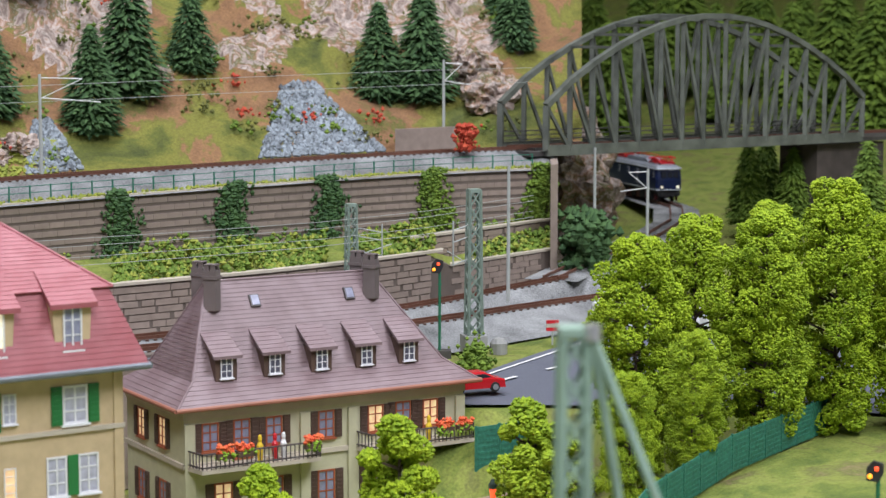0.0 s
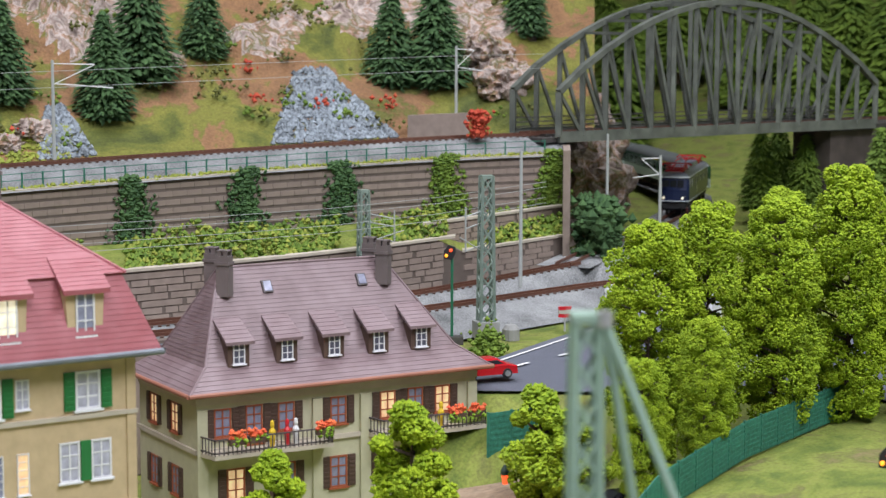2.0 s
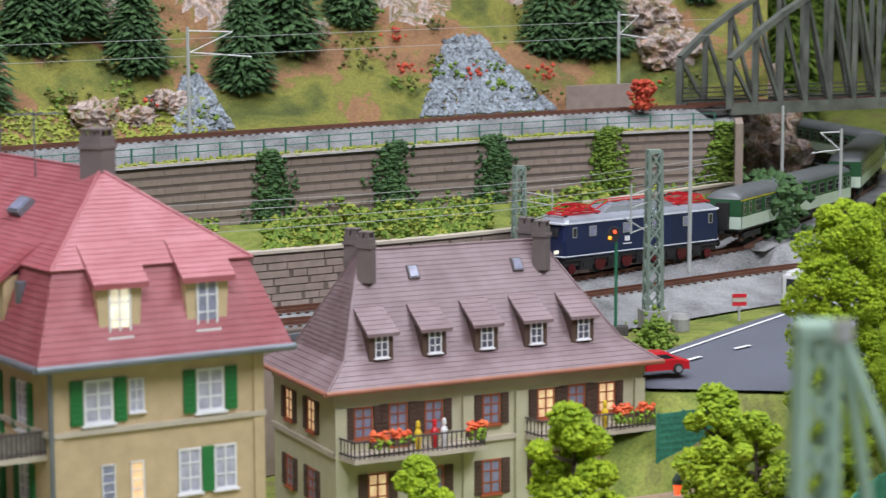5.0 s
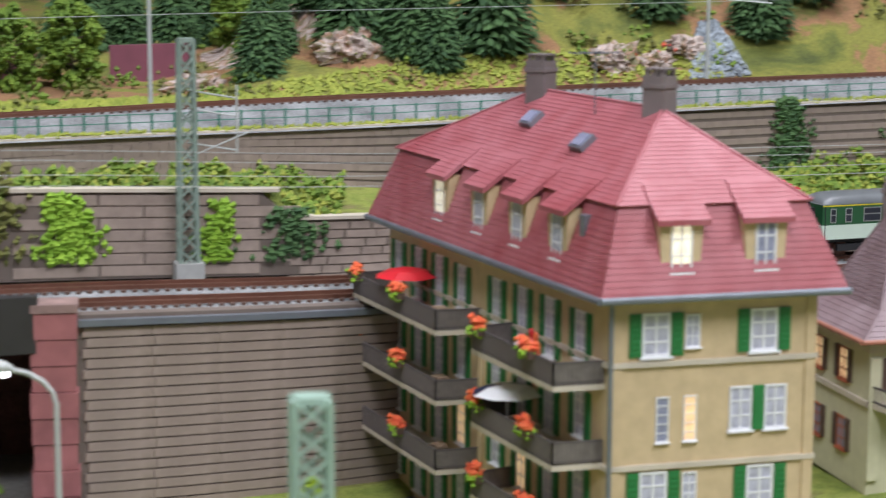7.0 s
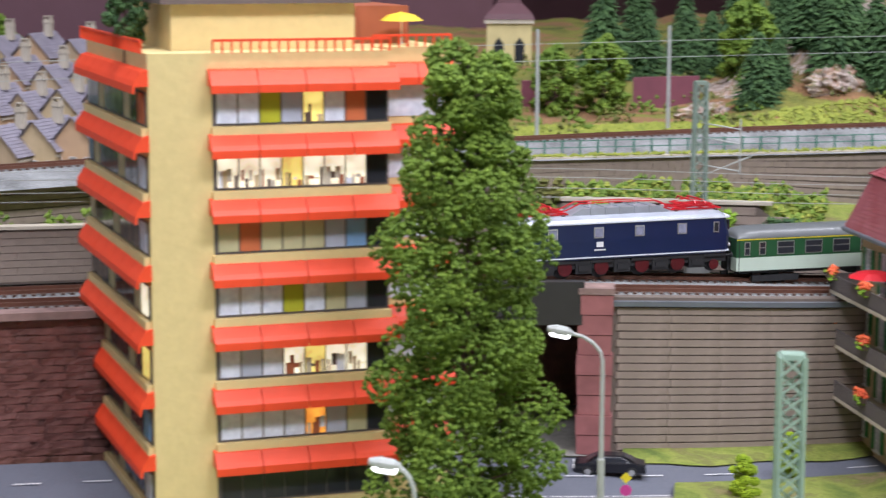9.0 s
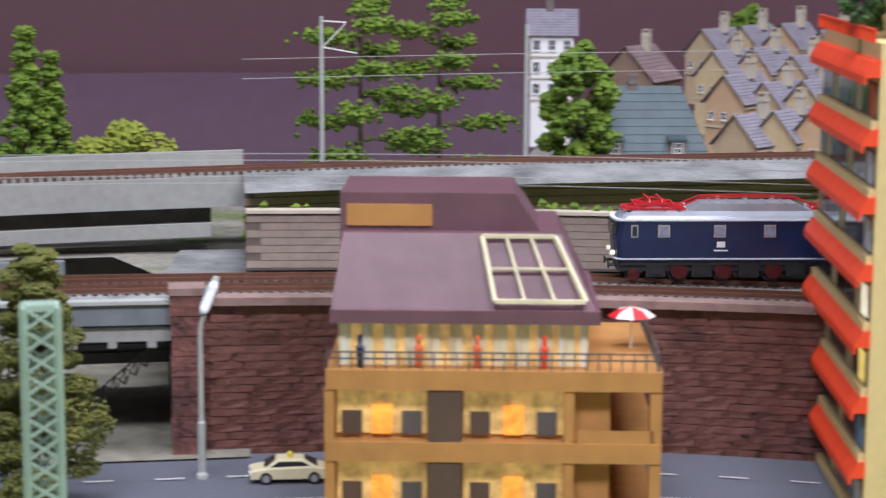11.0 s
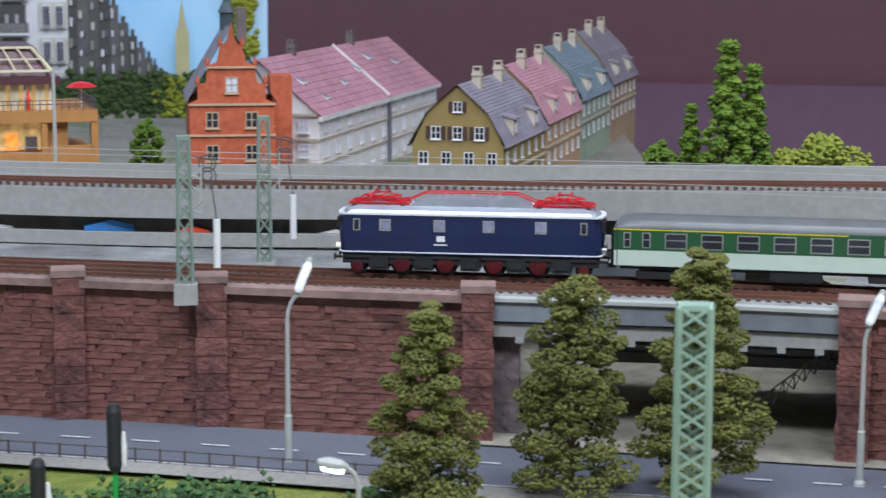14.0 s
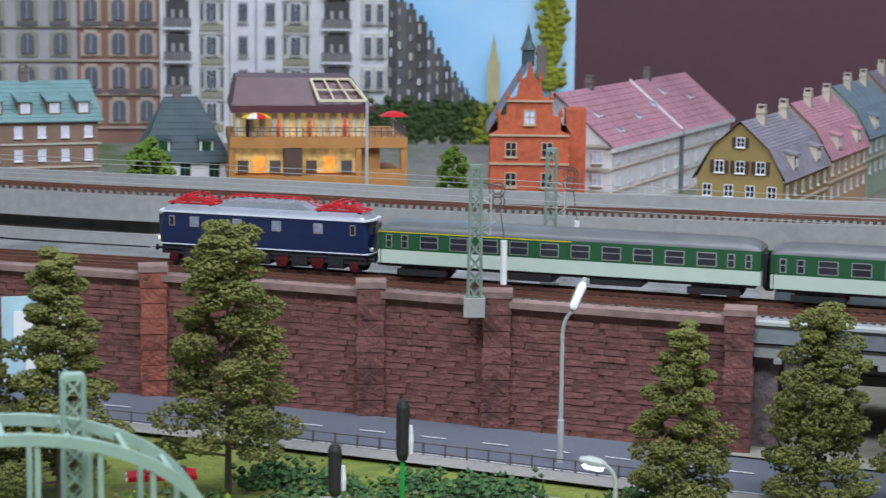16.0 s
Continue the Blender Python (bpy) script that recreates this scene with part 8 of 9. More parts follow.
random.seed(78)
clump("flower_bed", [(random.uniform(-19, -10), random.uniform(0.97, 1.03), -0.004) for _ in range(16)], 22, 0.010, 0.0019, FLOWERYEL, "scattered yellow flowers in the park strip")
clump("park_bushes", [(random.uniform(-26, -6), random.uniform(1.045, 1.13), 0.0) for _ in range(22)], 80, 0.009, 0.0026, FOLDARK, "dark green low bushes beside the park path")
random.seed(77)
clump("park_bushes", [(random.uniform(-27, -5), random.uniform(0.96, 1.07), -0.006) for _ in range(46)], 70, 0.012, 0.0026, FOLOLIVE, "olive and yellow green ground plants in the park strip")
clump("park_bushes", [(random.uniform(-27, -5), random.uniform(0.98, 1.10), -0.003) for _ in range(26)], 70, 0.010, 0.0026, FOLMID, "green ground plants in the park strip")
sheet("park_path", frange(-30, -6, 1.0), lambda a: [(1.065 + 0.012 * math.sin(a * 0.35), GZ(a) + 0.0032), (1.09 + 0.012 * math.sin(a * 0.35), GZ(a) + 0.0036)], PAVING, "pale path through the park strip")


# ---- town behind the viaduct ----
def town_house(name, m, w, d, h, rh, wall, roof, rows, cols, label, ridge="x", dormers=0, hip=0.0, frame_mat=None, pane=None, mansard=0.0, win=(0.009, 0.013), side_cols=0, chimneys=1, gable_win=False, lit=()):
    """A town house with its front middle at m: walls, tiled roof, windows, dormers and chimneys."""
    ob = thing(name, m, label, "house", "town houses")
    fm, pm = frame_mat or WHITEFRAME, pane or DARKGLASS
    x0, x1 = -w / 2, w / 2
    bm = bmesh.new()
    if ridge == "x":
        prism(bm, [(0, -0.03), (d, -0.03), (d, h), (d / 2, h + rh * 0.98) if not hip else (d / 2, h), (0, h)], x0 + 0.002, x1 - 0.002, axis="x")
    else:
        if mansard:
            prism(bm, [(x0, -0.03), (x1, -0.03), (x1, h), (x1 - w * 0.17, h + rh * 0.55), (0, h + rh * 0.98), (x0 + w * 0.17, h + rh * 0.55), (x0, h)], 0.0, d, axis="y")
        else:
            prism(bm, [(x0, -0.03), (x1, -0.03), (x1, h), (0, h + rh * 0.98), (x0, h)], 0.0, d, axis="y")
    part("wall", bm, wall, ob)
    o = 0.004
    if ridge == "x":
        a, b, c, e = Vector((x0 - o, -o, h - 0.001)), Vector((x1 + o, -o, h - 0.001)), Vector((x1 + o, d + o, h - 0.001)), Vector((x0 - o, d + o, h - 0.001))
        p, q = Vector((x0 + hip - (o if not hip else 0), d / 2, h + rh)), Vector((x1 - hip + (o if not hip else 0), d / 2, h + rh))
        planes = [((a, b, q, p), 0), ((c, e, p, q), 0)]
        if hip:
            planes += [((b, c, q, q), 0), ((e, a, p, p), 0)]
    elif mansard:
        zz = h + rh * 0.55
        planes = []
        for s in (-1, 1):
            A, B = Vector((s * (w / 2 + o), -o, h - 0.001)), Vector((s * (w / 2 + o), d, h - 0.001))
            C, D2 = Vector((s * (w / 2 - w * 0.17), d, zz)), Vector((s * (w / 2 - w * 0.17), -o, zz))
            E2, F2 = Vector((0, d, h + rh)), Vector((0, -o, h + rh))
            planes += [((A, B, C, D2), 0), ((D2, C, E2, F2), 0)]
    else:
        planes = []
        for s in (-1, 1):
            A, B = Vector((s * (w / 2 + o), -o, h - 0.001)), Vector((s * (w / 2 + o), d, h - 0.001))
            planes.append(((A, B, Vector((0, d, h + rh)), Vector((0, -o, h + rh))), 0))
    for plane in planes:
        roof_part("roof_slope", ob, [plane], 10, roof, step=0.0006)
    F = facade(Vector((x0, 0, 0)), 0)
    FR, FL = facade(Vector((x1, 0, 0)), 90), facade(Vector((x0, d, 0)), -90)
    for k in range(rows):
        z = h - 0.019 - k * 0.026
        for i in range(cols):
            window(ob, F, w * (i + 0.5) / cols, z, win[0], win[1], fm, LITWARM if (k, i) in lit else pm, None, (1, 1))
        for G in (FR, FL):
            if side_cols:
                bm = bmesh.new()
                box(bm, 0.001, d - 0.001, -0.0022, 0, z + win[1] + 0.004, z + win[1] + 0.0065, G)
                part("side_course", bm, SLAB, ob, "pale string course")
            for i in range(side_cols):
                window(ob, G, d * (i + 0.5) / side_cols, z, win[0], win[1], fm, pm, None, (1, 1))
        if k < rows:
            bm = bmesh.new()
            box(bm, x0 - 0.001, x1 + 0.001, -0.0015, 0, z - 0.008, z - 0.006)
            part("string_course", bm, SLAB, ob)
    if gable_win:
        for x in (-0.022, 0, 0.022):
            window(ob, F, w / 2 + x * w / 0.092, h + rh * 0.10, win[0], win[1], WHITEFRAME, pm, BROWNWOOD, (1, 1))
        window(ob, F, w / 2, h + rh * 0.55, win[0] * 0.9, win[1] * 0.8, WHITEFRAME, pm, BROWNWOOD, (1, 1))
    for i in range(dormers):
        if ridge == "x":
            x = x0 + w * (i + 0.5) / dormers
            G = facade(Vector((x, 0, 0)), 0)
            dep = d / 2
        else:
            y = d * (i + 0.5) / dormers
            G = facade(Vector((x1, y, 0)), 90)
            dep = w / 2
        zb = h + rh * 0.12
        yy = dep * 0.12 if not mansard else -0.0005
        bm = bmesh.new()
        prism(bm, [(yy, zb), (yy, zb + 0.016), (yy + dep * 0.45, zb + 0.020), (yy + dep * 0.45, zb)], -0.0075, 0.0075, G, axis="x")
        dm = part("dormer", bm, SLAB if mansard else wall, ob)
        window(dm, G, 0, zb + 0.003, 0.0105, 0.011, fm, pm, None, (2, 1), out=-yy + 0.0004, sill=False)
        bm = bmesh.new()
        prism(bm, [(yy - 0.003, zb + 0.0155), (yy - 0.003, zb + 0.0175), (yy + dep * 0.5, zb + 0.0235), (yy + dep * 0.5, zb + 0.0215)], -0.0095, 0.0095, G, axis="x")
        part("dormer_roof", bm, roof, dm)
    for i in range(chimneys):
        if ridge == "x":
            chimney(ob, x0 + w * (i + 0.5) / chimneys * 0.9, d / 2, h + rh * 0.8, 0.009, 0.009, 0.022, 2)
        else:
            chimney(ob, 0.006, d * (i + 0.6) / chimneys * 0.92, h + rh * 0.8, 0.009, 0.009, 0.022, 2, SLAB)
    return ob


GREYTILE = mat("grey_violet_tiles", (0.26, 0.24, 0.29), 0.55, var=0.2, scale=90)
PINKTILE = mat("pink_red_tiles", (0.50, 0.26, 0.32), 0.6, var=0.18, scale=90)
BLUETILE = mat("blue_grey_tiles", (0.20, 0.27, 0.33), 0.55, var=0.2, scale=90)
TEALTILE = mat("teal_sheet_roof", (0.065, 0.095, 0.11), 0.5, var=0.15)
OLIVEWALL = mat("olive_ochre_plaster", (0.32, 0.235, 0.085), 0.8, var=0.12)
ROSEWALL = mat("apricot_plaster", (0.55, 0.36, 0.22), 0.8, var=0.1)
MINTWALL = mat("green_plaster", (0.36, 0.47, 0.36), 0.8, var=0.1)
TANWALL = mat("tan_plaster", (0.50, 0.37, 0.24), 0.8, var=0.1)
WHITEWALL = mat("white_plaster", (0.84, 0.82, 0.82), 0.8, var=0.06)
BRICKORANGE = mat("orange_brick", (0.50, 0.115, 0.05), 0.8, var=0.25, scale=160)
BROWNWALL = mat("brown_plaster", (0.24, 0.155, 0.115), 0.85, var=0.12)

# the row that runs back from the olive gable
p0, p1 = P(-4.65, 1.80), P(-0.25, 2.62)
rd = (p1 - p0)
turn = math.degrees(math.atan2(-rd.x, rd.y))
step = rd.length / 4
for i, (wl, rt, hh, rr, nm) in enumerate(((OLIVEWALL, GREYTILE, 0.066, 0.060, "olive ochre gabled town house with grey violet roof"), (ROSEWALL, PINKTILE, 0.070, 0.062, "apricot town house with pink red roof"), (MINTWALL, BLUETILE, 0.078, 0.062, "green town house with blue grey roof"), (TANWALL, GREYTILE, 0.082, 0.066, "tan town house with grey roof and chimneys"))):
    q = p0 + rd * (i / 4)
    town_house("town_house", Matrix.Translation((q.x, q.y, 0.098)) @ pose(0, 0, 0, 0, 0, turn), 0.092, step - 0.002, hh, rr, wl, rt, 2, 4, nm, "y", 2, mansard=1.0, win=(0.010, 0.013), side_cols=6, chimneys=2, gable_win=(i == 0))
# white long house with a pink roof
q0, q1 = P(-8.95, 1.95), P(-5.3, 2.42)
wd = (q1 - q0)
mid = (q0 + q1) / 2
LONGHOUSE = town_house("town_house", Matrix.Translation((mid.x, mid.y, 0.098)) @ pose(0, 0, 0, 0, 0, math.degrees(math.atan2(wd.y, wd.x))), wd.length, 0.135, 0.082, 0.058, WHITEWALL, PINKTILE, 3, 11, "long white town house with pink red tiled roof", "x", 0, win=(0.012, 0.014), side_cols=4, chimneys=2, hip=0.0, pane=CURTAIN)


def roof_windows(house, w, d, h, rh):
    """Open roof lights on the front slope, a pale seam and a downpipe."""
    up = math.degrees(math.atan2(rh, d / 2))
    for x, k in ((-0.40, 0.45), (-0.36, 0.15), (-0.16, 0.30), (0.02, 0.45), (0.18, 0.62), (0.34, 0.45)):
        m = pose(x * w, d / 2 * k, h + rh * k + 0.002, up - 14, 0, 0)
        bm = bmesh.new()
        box(bm, -0.006, 0.006, 0.0, 0.028, 0.0, 0.0022, m)
        sk = part("roof_light", bm, PALELINE, house, "pale grey open roof light")
        bm = bmesh.new()
        box(bm, -0.0048, 0.0048, 0.002, 0.026, 0.0022, 0.0028, m)
        part("pane", bm, GREYTILE, sk)
    bm = bmesh.new()
    bar(bm, (0.03 * w, -0.003, h + 0.002), (0.03 * w, d / 2, h + rh + 0.002), 0.0022)
    part("roof_seam", bm, WHITE, house)
    bm = bmesh.new()
    bar(bm, (0.03 * w, -0.003, -0.02), (0.03 * w, -0.003, h), 0.005, n=8)
    part("downpipe", bm, GUTTER, house)
    bm = bmesh.new()
    box(bm, -w / 2 - 0.003, w / 2 + 0.003, -0.005, -0.001, h - 0.006, h - 0.001)
    part("eaves_board", bm, WHITE, house, "white eaves board")


roof_windows(LONGHOUSE, wd.length, 0.135, 0.082, 0.058)


# orange brick house with stepped gable
def brick_gable_house():
    m = at(-11.65, 1.80, 0.098, 2)
    ob = thing("brick_gable_house", m, "orange red brick house with stepped gable and grey roof", "house", "town houses")
    w, d, h = 0.082, 0.16, 0.108
    bm = bmesh.new()
    box(bm, -w / 2, w / 2, 0.004, d, -0.03, h)
    part("wall", bm, BRICKORANGE, ob, "orange red brick wall")
    out = [(-w / 2, -0.03), (w / 2, -0.03), (w / 2, h), (w * 0.40, h + 0.004), (w * 0.40, h + 0.018), (w * 0.30, h + 0.020), (w * 0.28, h + 0.036), (w * 0.17, h + 0.040), (w * 0.13, h + 0.055), (w * 0.05, h + 0.060), (0, h + 0.078), (-w * 0.05, h + 0.060), (-w * 0.13, h + 0.055), (-w * 0.17, h + 0.040), (-w * 0.28, h + 0.036), (-w * 0.30, h + 0.020), (-w * 0.40, h + 0.018), (-w * 0.40, h + 0.004), (-w / 2, h)]
    bm = bmesh.new()
    prism(bm, out, -0.003, 0.004, axis="y")
    part("stepped_gable", bm, BRICKORANGE, ob, "orange red stepped gable")
    F = facade(Vector((-w / 2, -0.003, 0)), 0)
    for z in (0.012, 0.046, 0.078, h, h + 0.036):
        bm = bmesh.new()
        k = w / 2 if z <= h else w * 0.28
        box(bm, -k - 0.001, k + 0.001, -0.005, -0.003, z - 0.002, z)
        part("stone_band", bm, TANWALL, ob)
    for z, xs in ((0.016, (0.018, 0.041, 0.064)), (0.052, (0.022, 0.060)), (0.084, (0.022, 0.060)), (h + 0.010, (0.041,))):
        for x in xs:
            window(ob, F, x, z, 0.0125, 0.016, TANWALL, DARKGLASS if x != 0.041 else CURTAIN, None, (1, 1))
    for s in (-1, 1):
        for k, z in ((0.40, h + 0.018), (0.28, h + 0.036), (0.13, h + 0.055)):
            bm = bmesh.new()
            lathe(bm, [(0.002, z), (0.0026, z + 0.003), (0.0004, z + 0.010)], 6, pose(s * w * k, 0, 0))
            part("pinnacle", bm, BRICKORANGE, ob)
    rt, e = h + 0.072, h
    planes = [((Vector((w / 2 + 0.003, 0.004, e)), Vector((w / 2 + 0.003, d, e)), Vector((0, d, rt)), Vector((0, 0.004, rt))), 0), ((Vector((-w / 2 - 0.003, d, e)), Vector((-w / 2 - 0.003, 0.004, e)), Vector((0, 0.004, rt)), Vector((0, d, rt))), 0)]
    roof_part("roof", ob, planes, 14, GREYTILE, "grey violet tiled roof")
    bm = bmesh.new()
    for zz in (h * 0.98,):
        box(bm, w / 2, w / 2 + 0.022, 0.06, 0.10, -0.03, h + 0.022)
    part("side_bay", bm, BRICKORANGE, ob, "brick side bay")
    G = facade(Vector((w / 2 + 0.022, 0.06, 0)), 90)
    for z in (0.02, 0.056, 0.09):
        window(ob, G, 0.02, z, 0.012, 0.016, TANWALL, DARKGLASS, None, (1, 1))
    G2 = facade(Vector((w / 2, 0.004, 0)), 90)
    for z in (0.02, 0.056, 0.084):
        for x in (0.018, 0.04, 0.12, 0.14):
            window(ob, G2, x, z, 0.011, 0.015, TANWALL, DARKGLASS, None, (1, 1))
    bm = bmesh.new()
    lathe(bm, [(0.007, rt - 0.006), (0.007, rt + 0.012), (0.009, rt + 0.012), (0.004, rt + 0.022), (0.0035, rt + 0.026), (0.0005, rt + 0.040)], 8, pose(0.0, d * 0.62, 0))
    part("roof_turret", bm, TEALTILE, ob, "green grey roof turret")
    bm = bmesh.new()
    box(bm, 0.010, 0.020, d * 0.66, d * 0.72, rt - 0.02, rt + 0.016)
    part("chimney", bm, CHIMNEY, ob)


brick_gable_house()
town_house("mansard_house", at(-23.0, 1.98, 0.098, 3), 0.098, 0.12, 0.058, 0.070, WHITEWALL, TEALTILE, 2, 3, "white and green town house with teal mansard roof", "x", 2, 0.03, GREENSHUT, DARKGLASS, win=(0.012, 0.020), side_cols=3)
town_house("brick_house", at(-27.6, 1.98, 0.098, 8), 0.13, 0.16, 0.105, 0.040, BROWNWALL, mat("turquoise_sheet_roof", (0.20, 0.33, 0.33), 0.5, var=0.12), 3, 5, "brown brick town house with turquoise roof", "x", 4, 0.0, WHITEFRAME, CURTAIN, lit=((2, 0), (1, 0), (2, 3)))
branch = branch_tree("town_tree", 0.09, 0.024, ball, FOLMID, 1200, 0.0034, 0.1, 61, "green tree between the town houses", lumps=22)
tagged(branch, group="town trees")
put_all(branch, [(at(-24.3, 1.86, 0.095), 1.05), (at(1.6, 1.82, 0.098), 0.75), (at(-14.2, 2.1, 0.098), 0.7), (at(20.2, 1.85, 0.12), 1.4), (at(-26.3, 2.15, 0.098), 0.8), (at(25.2, 2.6, 0.12), 1.5), (at(43.4, UR(43) + 0.2, 0.17), 1.0), (at(41.9, UR(42) + 0.2, 0.17), 0.9), (at(47.7, UR(47) + 0.28, 0.19), 1.2)])
cyp = branch_tree("cypress", 0.165, 0.026, lambda t: max(0.12, 1 - t * 0.95), FOLMID, 2200, 0.0034, 0.04, 62, "tall pointed green tree behind the viaduct", lumps=40)
tagged(cyp, group="pointed trees")
put_all(cyp, [(at(3.65, 1.80, 0.10), 1.0), (at(2.55, 1.83, 0.10), 0.62), (at(4.4, 1.84, 0.10), 0.85)])
willow = branch_tree("willow", 0.075, 0.045, ball, FOLLEAF, 3000, 0.0036, 0.05, 63, "round yellow green willow behind the viaduct", lumps=26, droop=0.4)
put_all(willow, [(at(6.7, 1.80, 0.10), 1.0), (at(5.6, 1.85, 0.10), 0.75)])


def pine(m):
    random.seed(71)
    ob = thing("pine_tree", m, "tall pine with wide flat green branches", "pine tree")
    bm = bmesh.new()
    bar(bm, (0, 0, -0.02), (0, 0, 0.19), 0.007, n=7, w2=0.002)
    limbs, pts = [], []
    for i in range(13):
        z = 0.03 + 0.155 * i / 12
        a = i * 2.2
        L = (0.075 - 0.045 * i / 12) * random.uniform(0.8, 1.15)
        e = Vector((L * math.cos(a), L * math.sin(a), z + 0.004))
        bar(bm, (0, 0, z), e, 0.002, n=4, w2=0.0008)
        for _ in range(120):
            k = random.uniform(0.35, 1.05)
            pts.append(Vector((0, 0, z)).lerp(e, k) + Vector((random.gauss(0, 0.008), random.gauss(0, 0.008), random.gauss(0, 0.0035))))
    part("trunk", bm, BARK, ob, "brown trunk and limbs")
    bm = bmesh.new()
    crumbs(bm, pts, 0.0034)
    raw_part("crown", bm, FOLMID, ob, "flat tiers of needles")


pine(at(13.6, 1.72, 0.10))
pine(at(16.0, 1.85, 0.10))

# small old town behind the tower
TR_ROOFS = (GREYTILE, TEALTILE, GREYTILE, BROWNTILE)
town_house("teal_roof_house", at(22.3, 1.86, 0.10, 10), 0.125, 0.12, 0.030, 0.075, BROWNWALL, TEALTILE, 1, 4, "house with a big dark teal roof and small dormers", "x", 2, 0.02)
k_ = 0
random.seed(33)
for row, (r0, zz) in enumerate(((1.90, 0.115), (2.06, 0.135), (2.22, 0.155), (2.40, 0.175))):
    for j in range(5):
        a = 24.9 + j * 1.15 - row * 0.35
        town_house("old_town_house", at(a, r0 + 0.01 * (j % 2), zz, -32 + 3 * (j % 3)), 0.048, 0.075, 0.034 + 0.004 * (k_ % 3), 0.030, (TANWALL, OCHREWALL, ROSEWALL)[k_ % 3], TR_ROOFS[k_ % 3 if k_ % 3 != 1 else 0], 1, 3, "small tan old town house with grey roof", "y", 0, win=(0.007, 0.009), chimneys=1, side_cols=2)
        k_ += 1
town_house("brown_gable_house", at(21.6, 2.25, 0.14, -25), 0.07, 0.08, 0.045, 0.04, BROWNWALL, BROWNTILE, 1, 2, "brown gabled house behind the old town", "y", 0)
town_house("white_house", at(19.4, 2.30, 0.13, 0), 0.055, 0.06, 0.105, 0.03, WHITEWALL, GREYTILE, 3, 3, "tall white house behind the old town", "x", 0)


def church():
    m = at(40.5, 2.36, 0.15, 0)
    ob = thing("church_tower", m, "cream church tower with a dark red roof", "church")
    bm = bmesh.new()
    box(bm, -0.028, 0.028, 0, 0.056, -0.03, 0.115)
    part("wall", bm, mat("cream_plaster", (0.62, 0.52, 0.26), 0.8), ob, "cream plaster wall")
    for z in (0.045, 0.110):
        bm = bmesh.new()
        box(bm, -0.031, 0.031, -0.003, 0.059, z, z + 0.005)
        part("cornice", bm, SLAB, ob)
    for x in (-0.013, 0.013):
        bm = bmesh.new()
        prism(bm, [(x - 0.006, 0.055), (x + 0.006, 0.055), (x + 0.006, 0.085), (x, 0.093), (x - 0.006, 0.085)], -0.001, 0.004, axis="y")
        part("belfry_opening", bm, DARKGLASS, ob)
    bm = bmesh.new()
    lathe(bm, [(0.045, 0.115), (0.040, 0.122), (0.022, 0.135), (0.016, 0.16), (0.002, 0.20)], 4, pose(0, 0.028, 0, 0, 0, 45))
    part("roof", bm, mat("dark_red_slate", (0.10, 0.035, 0.045), 0.6), ob, "dark red roof")


church()
for a0, a1 in ((40.9, 42.5), (44.3, 46.3)):
    solid("board_fence", frange(a0, a1, 0.4), lambda a: UR(a) + 0.24, lambda a: UR(a) + 0.25, lambda a: UZ(a) - 0.012, lambda a: UZ(a) + 0.036, mat("violet_red_board", (0.20, 0.06, 0.085), 0.6), "plain violet red board behind the trees")

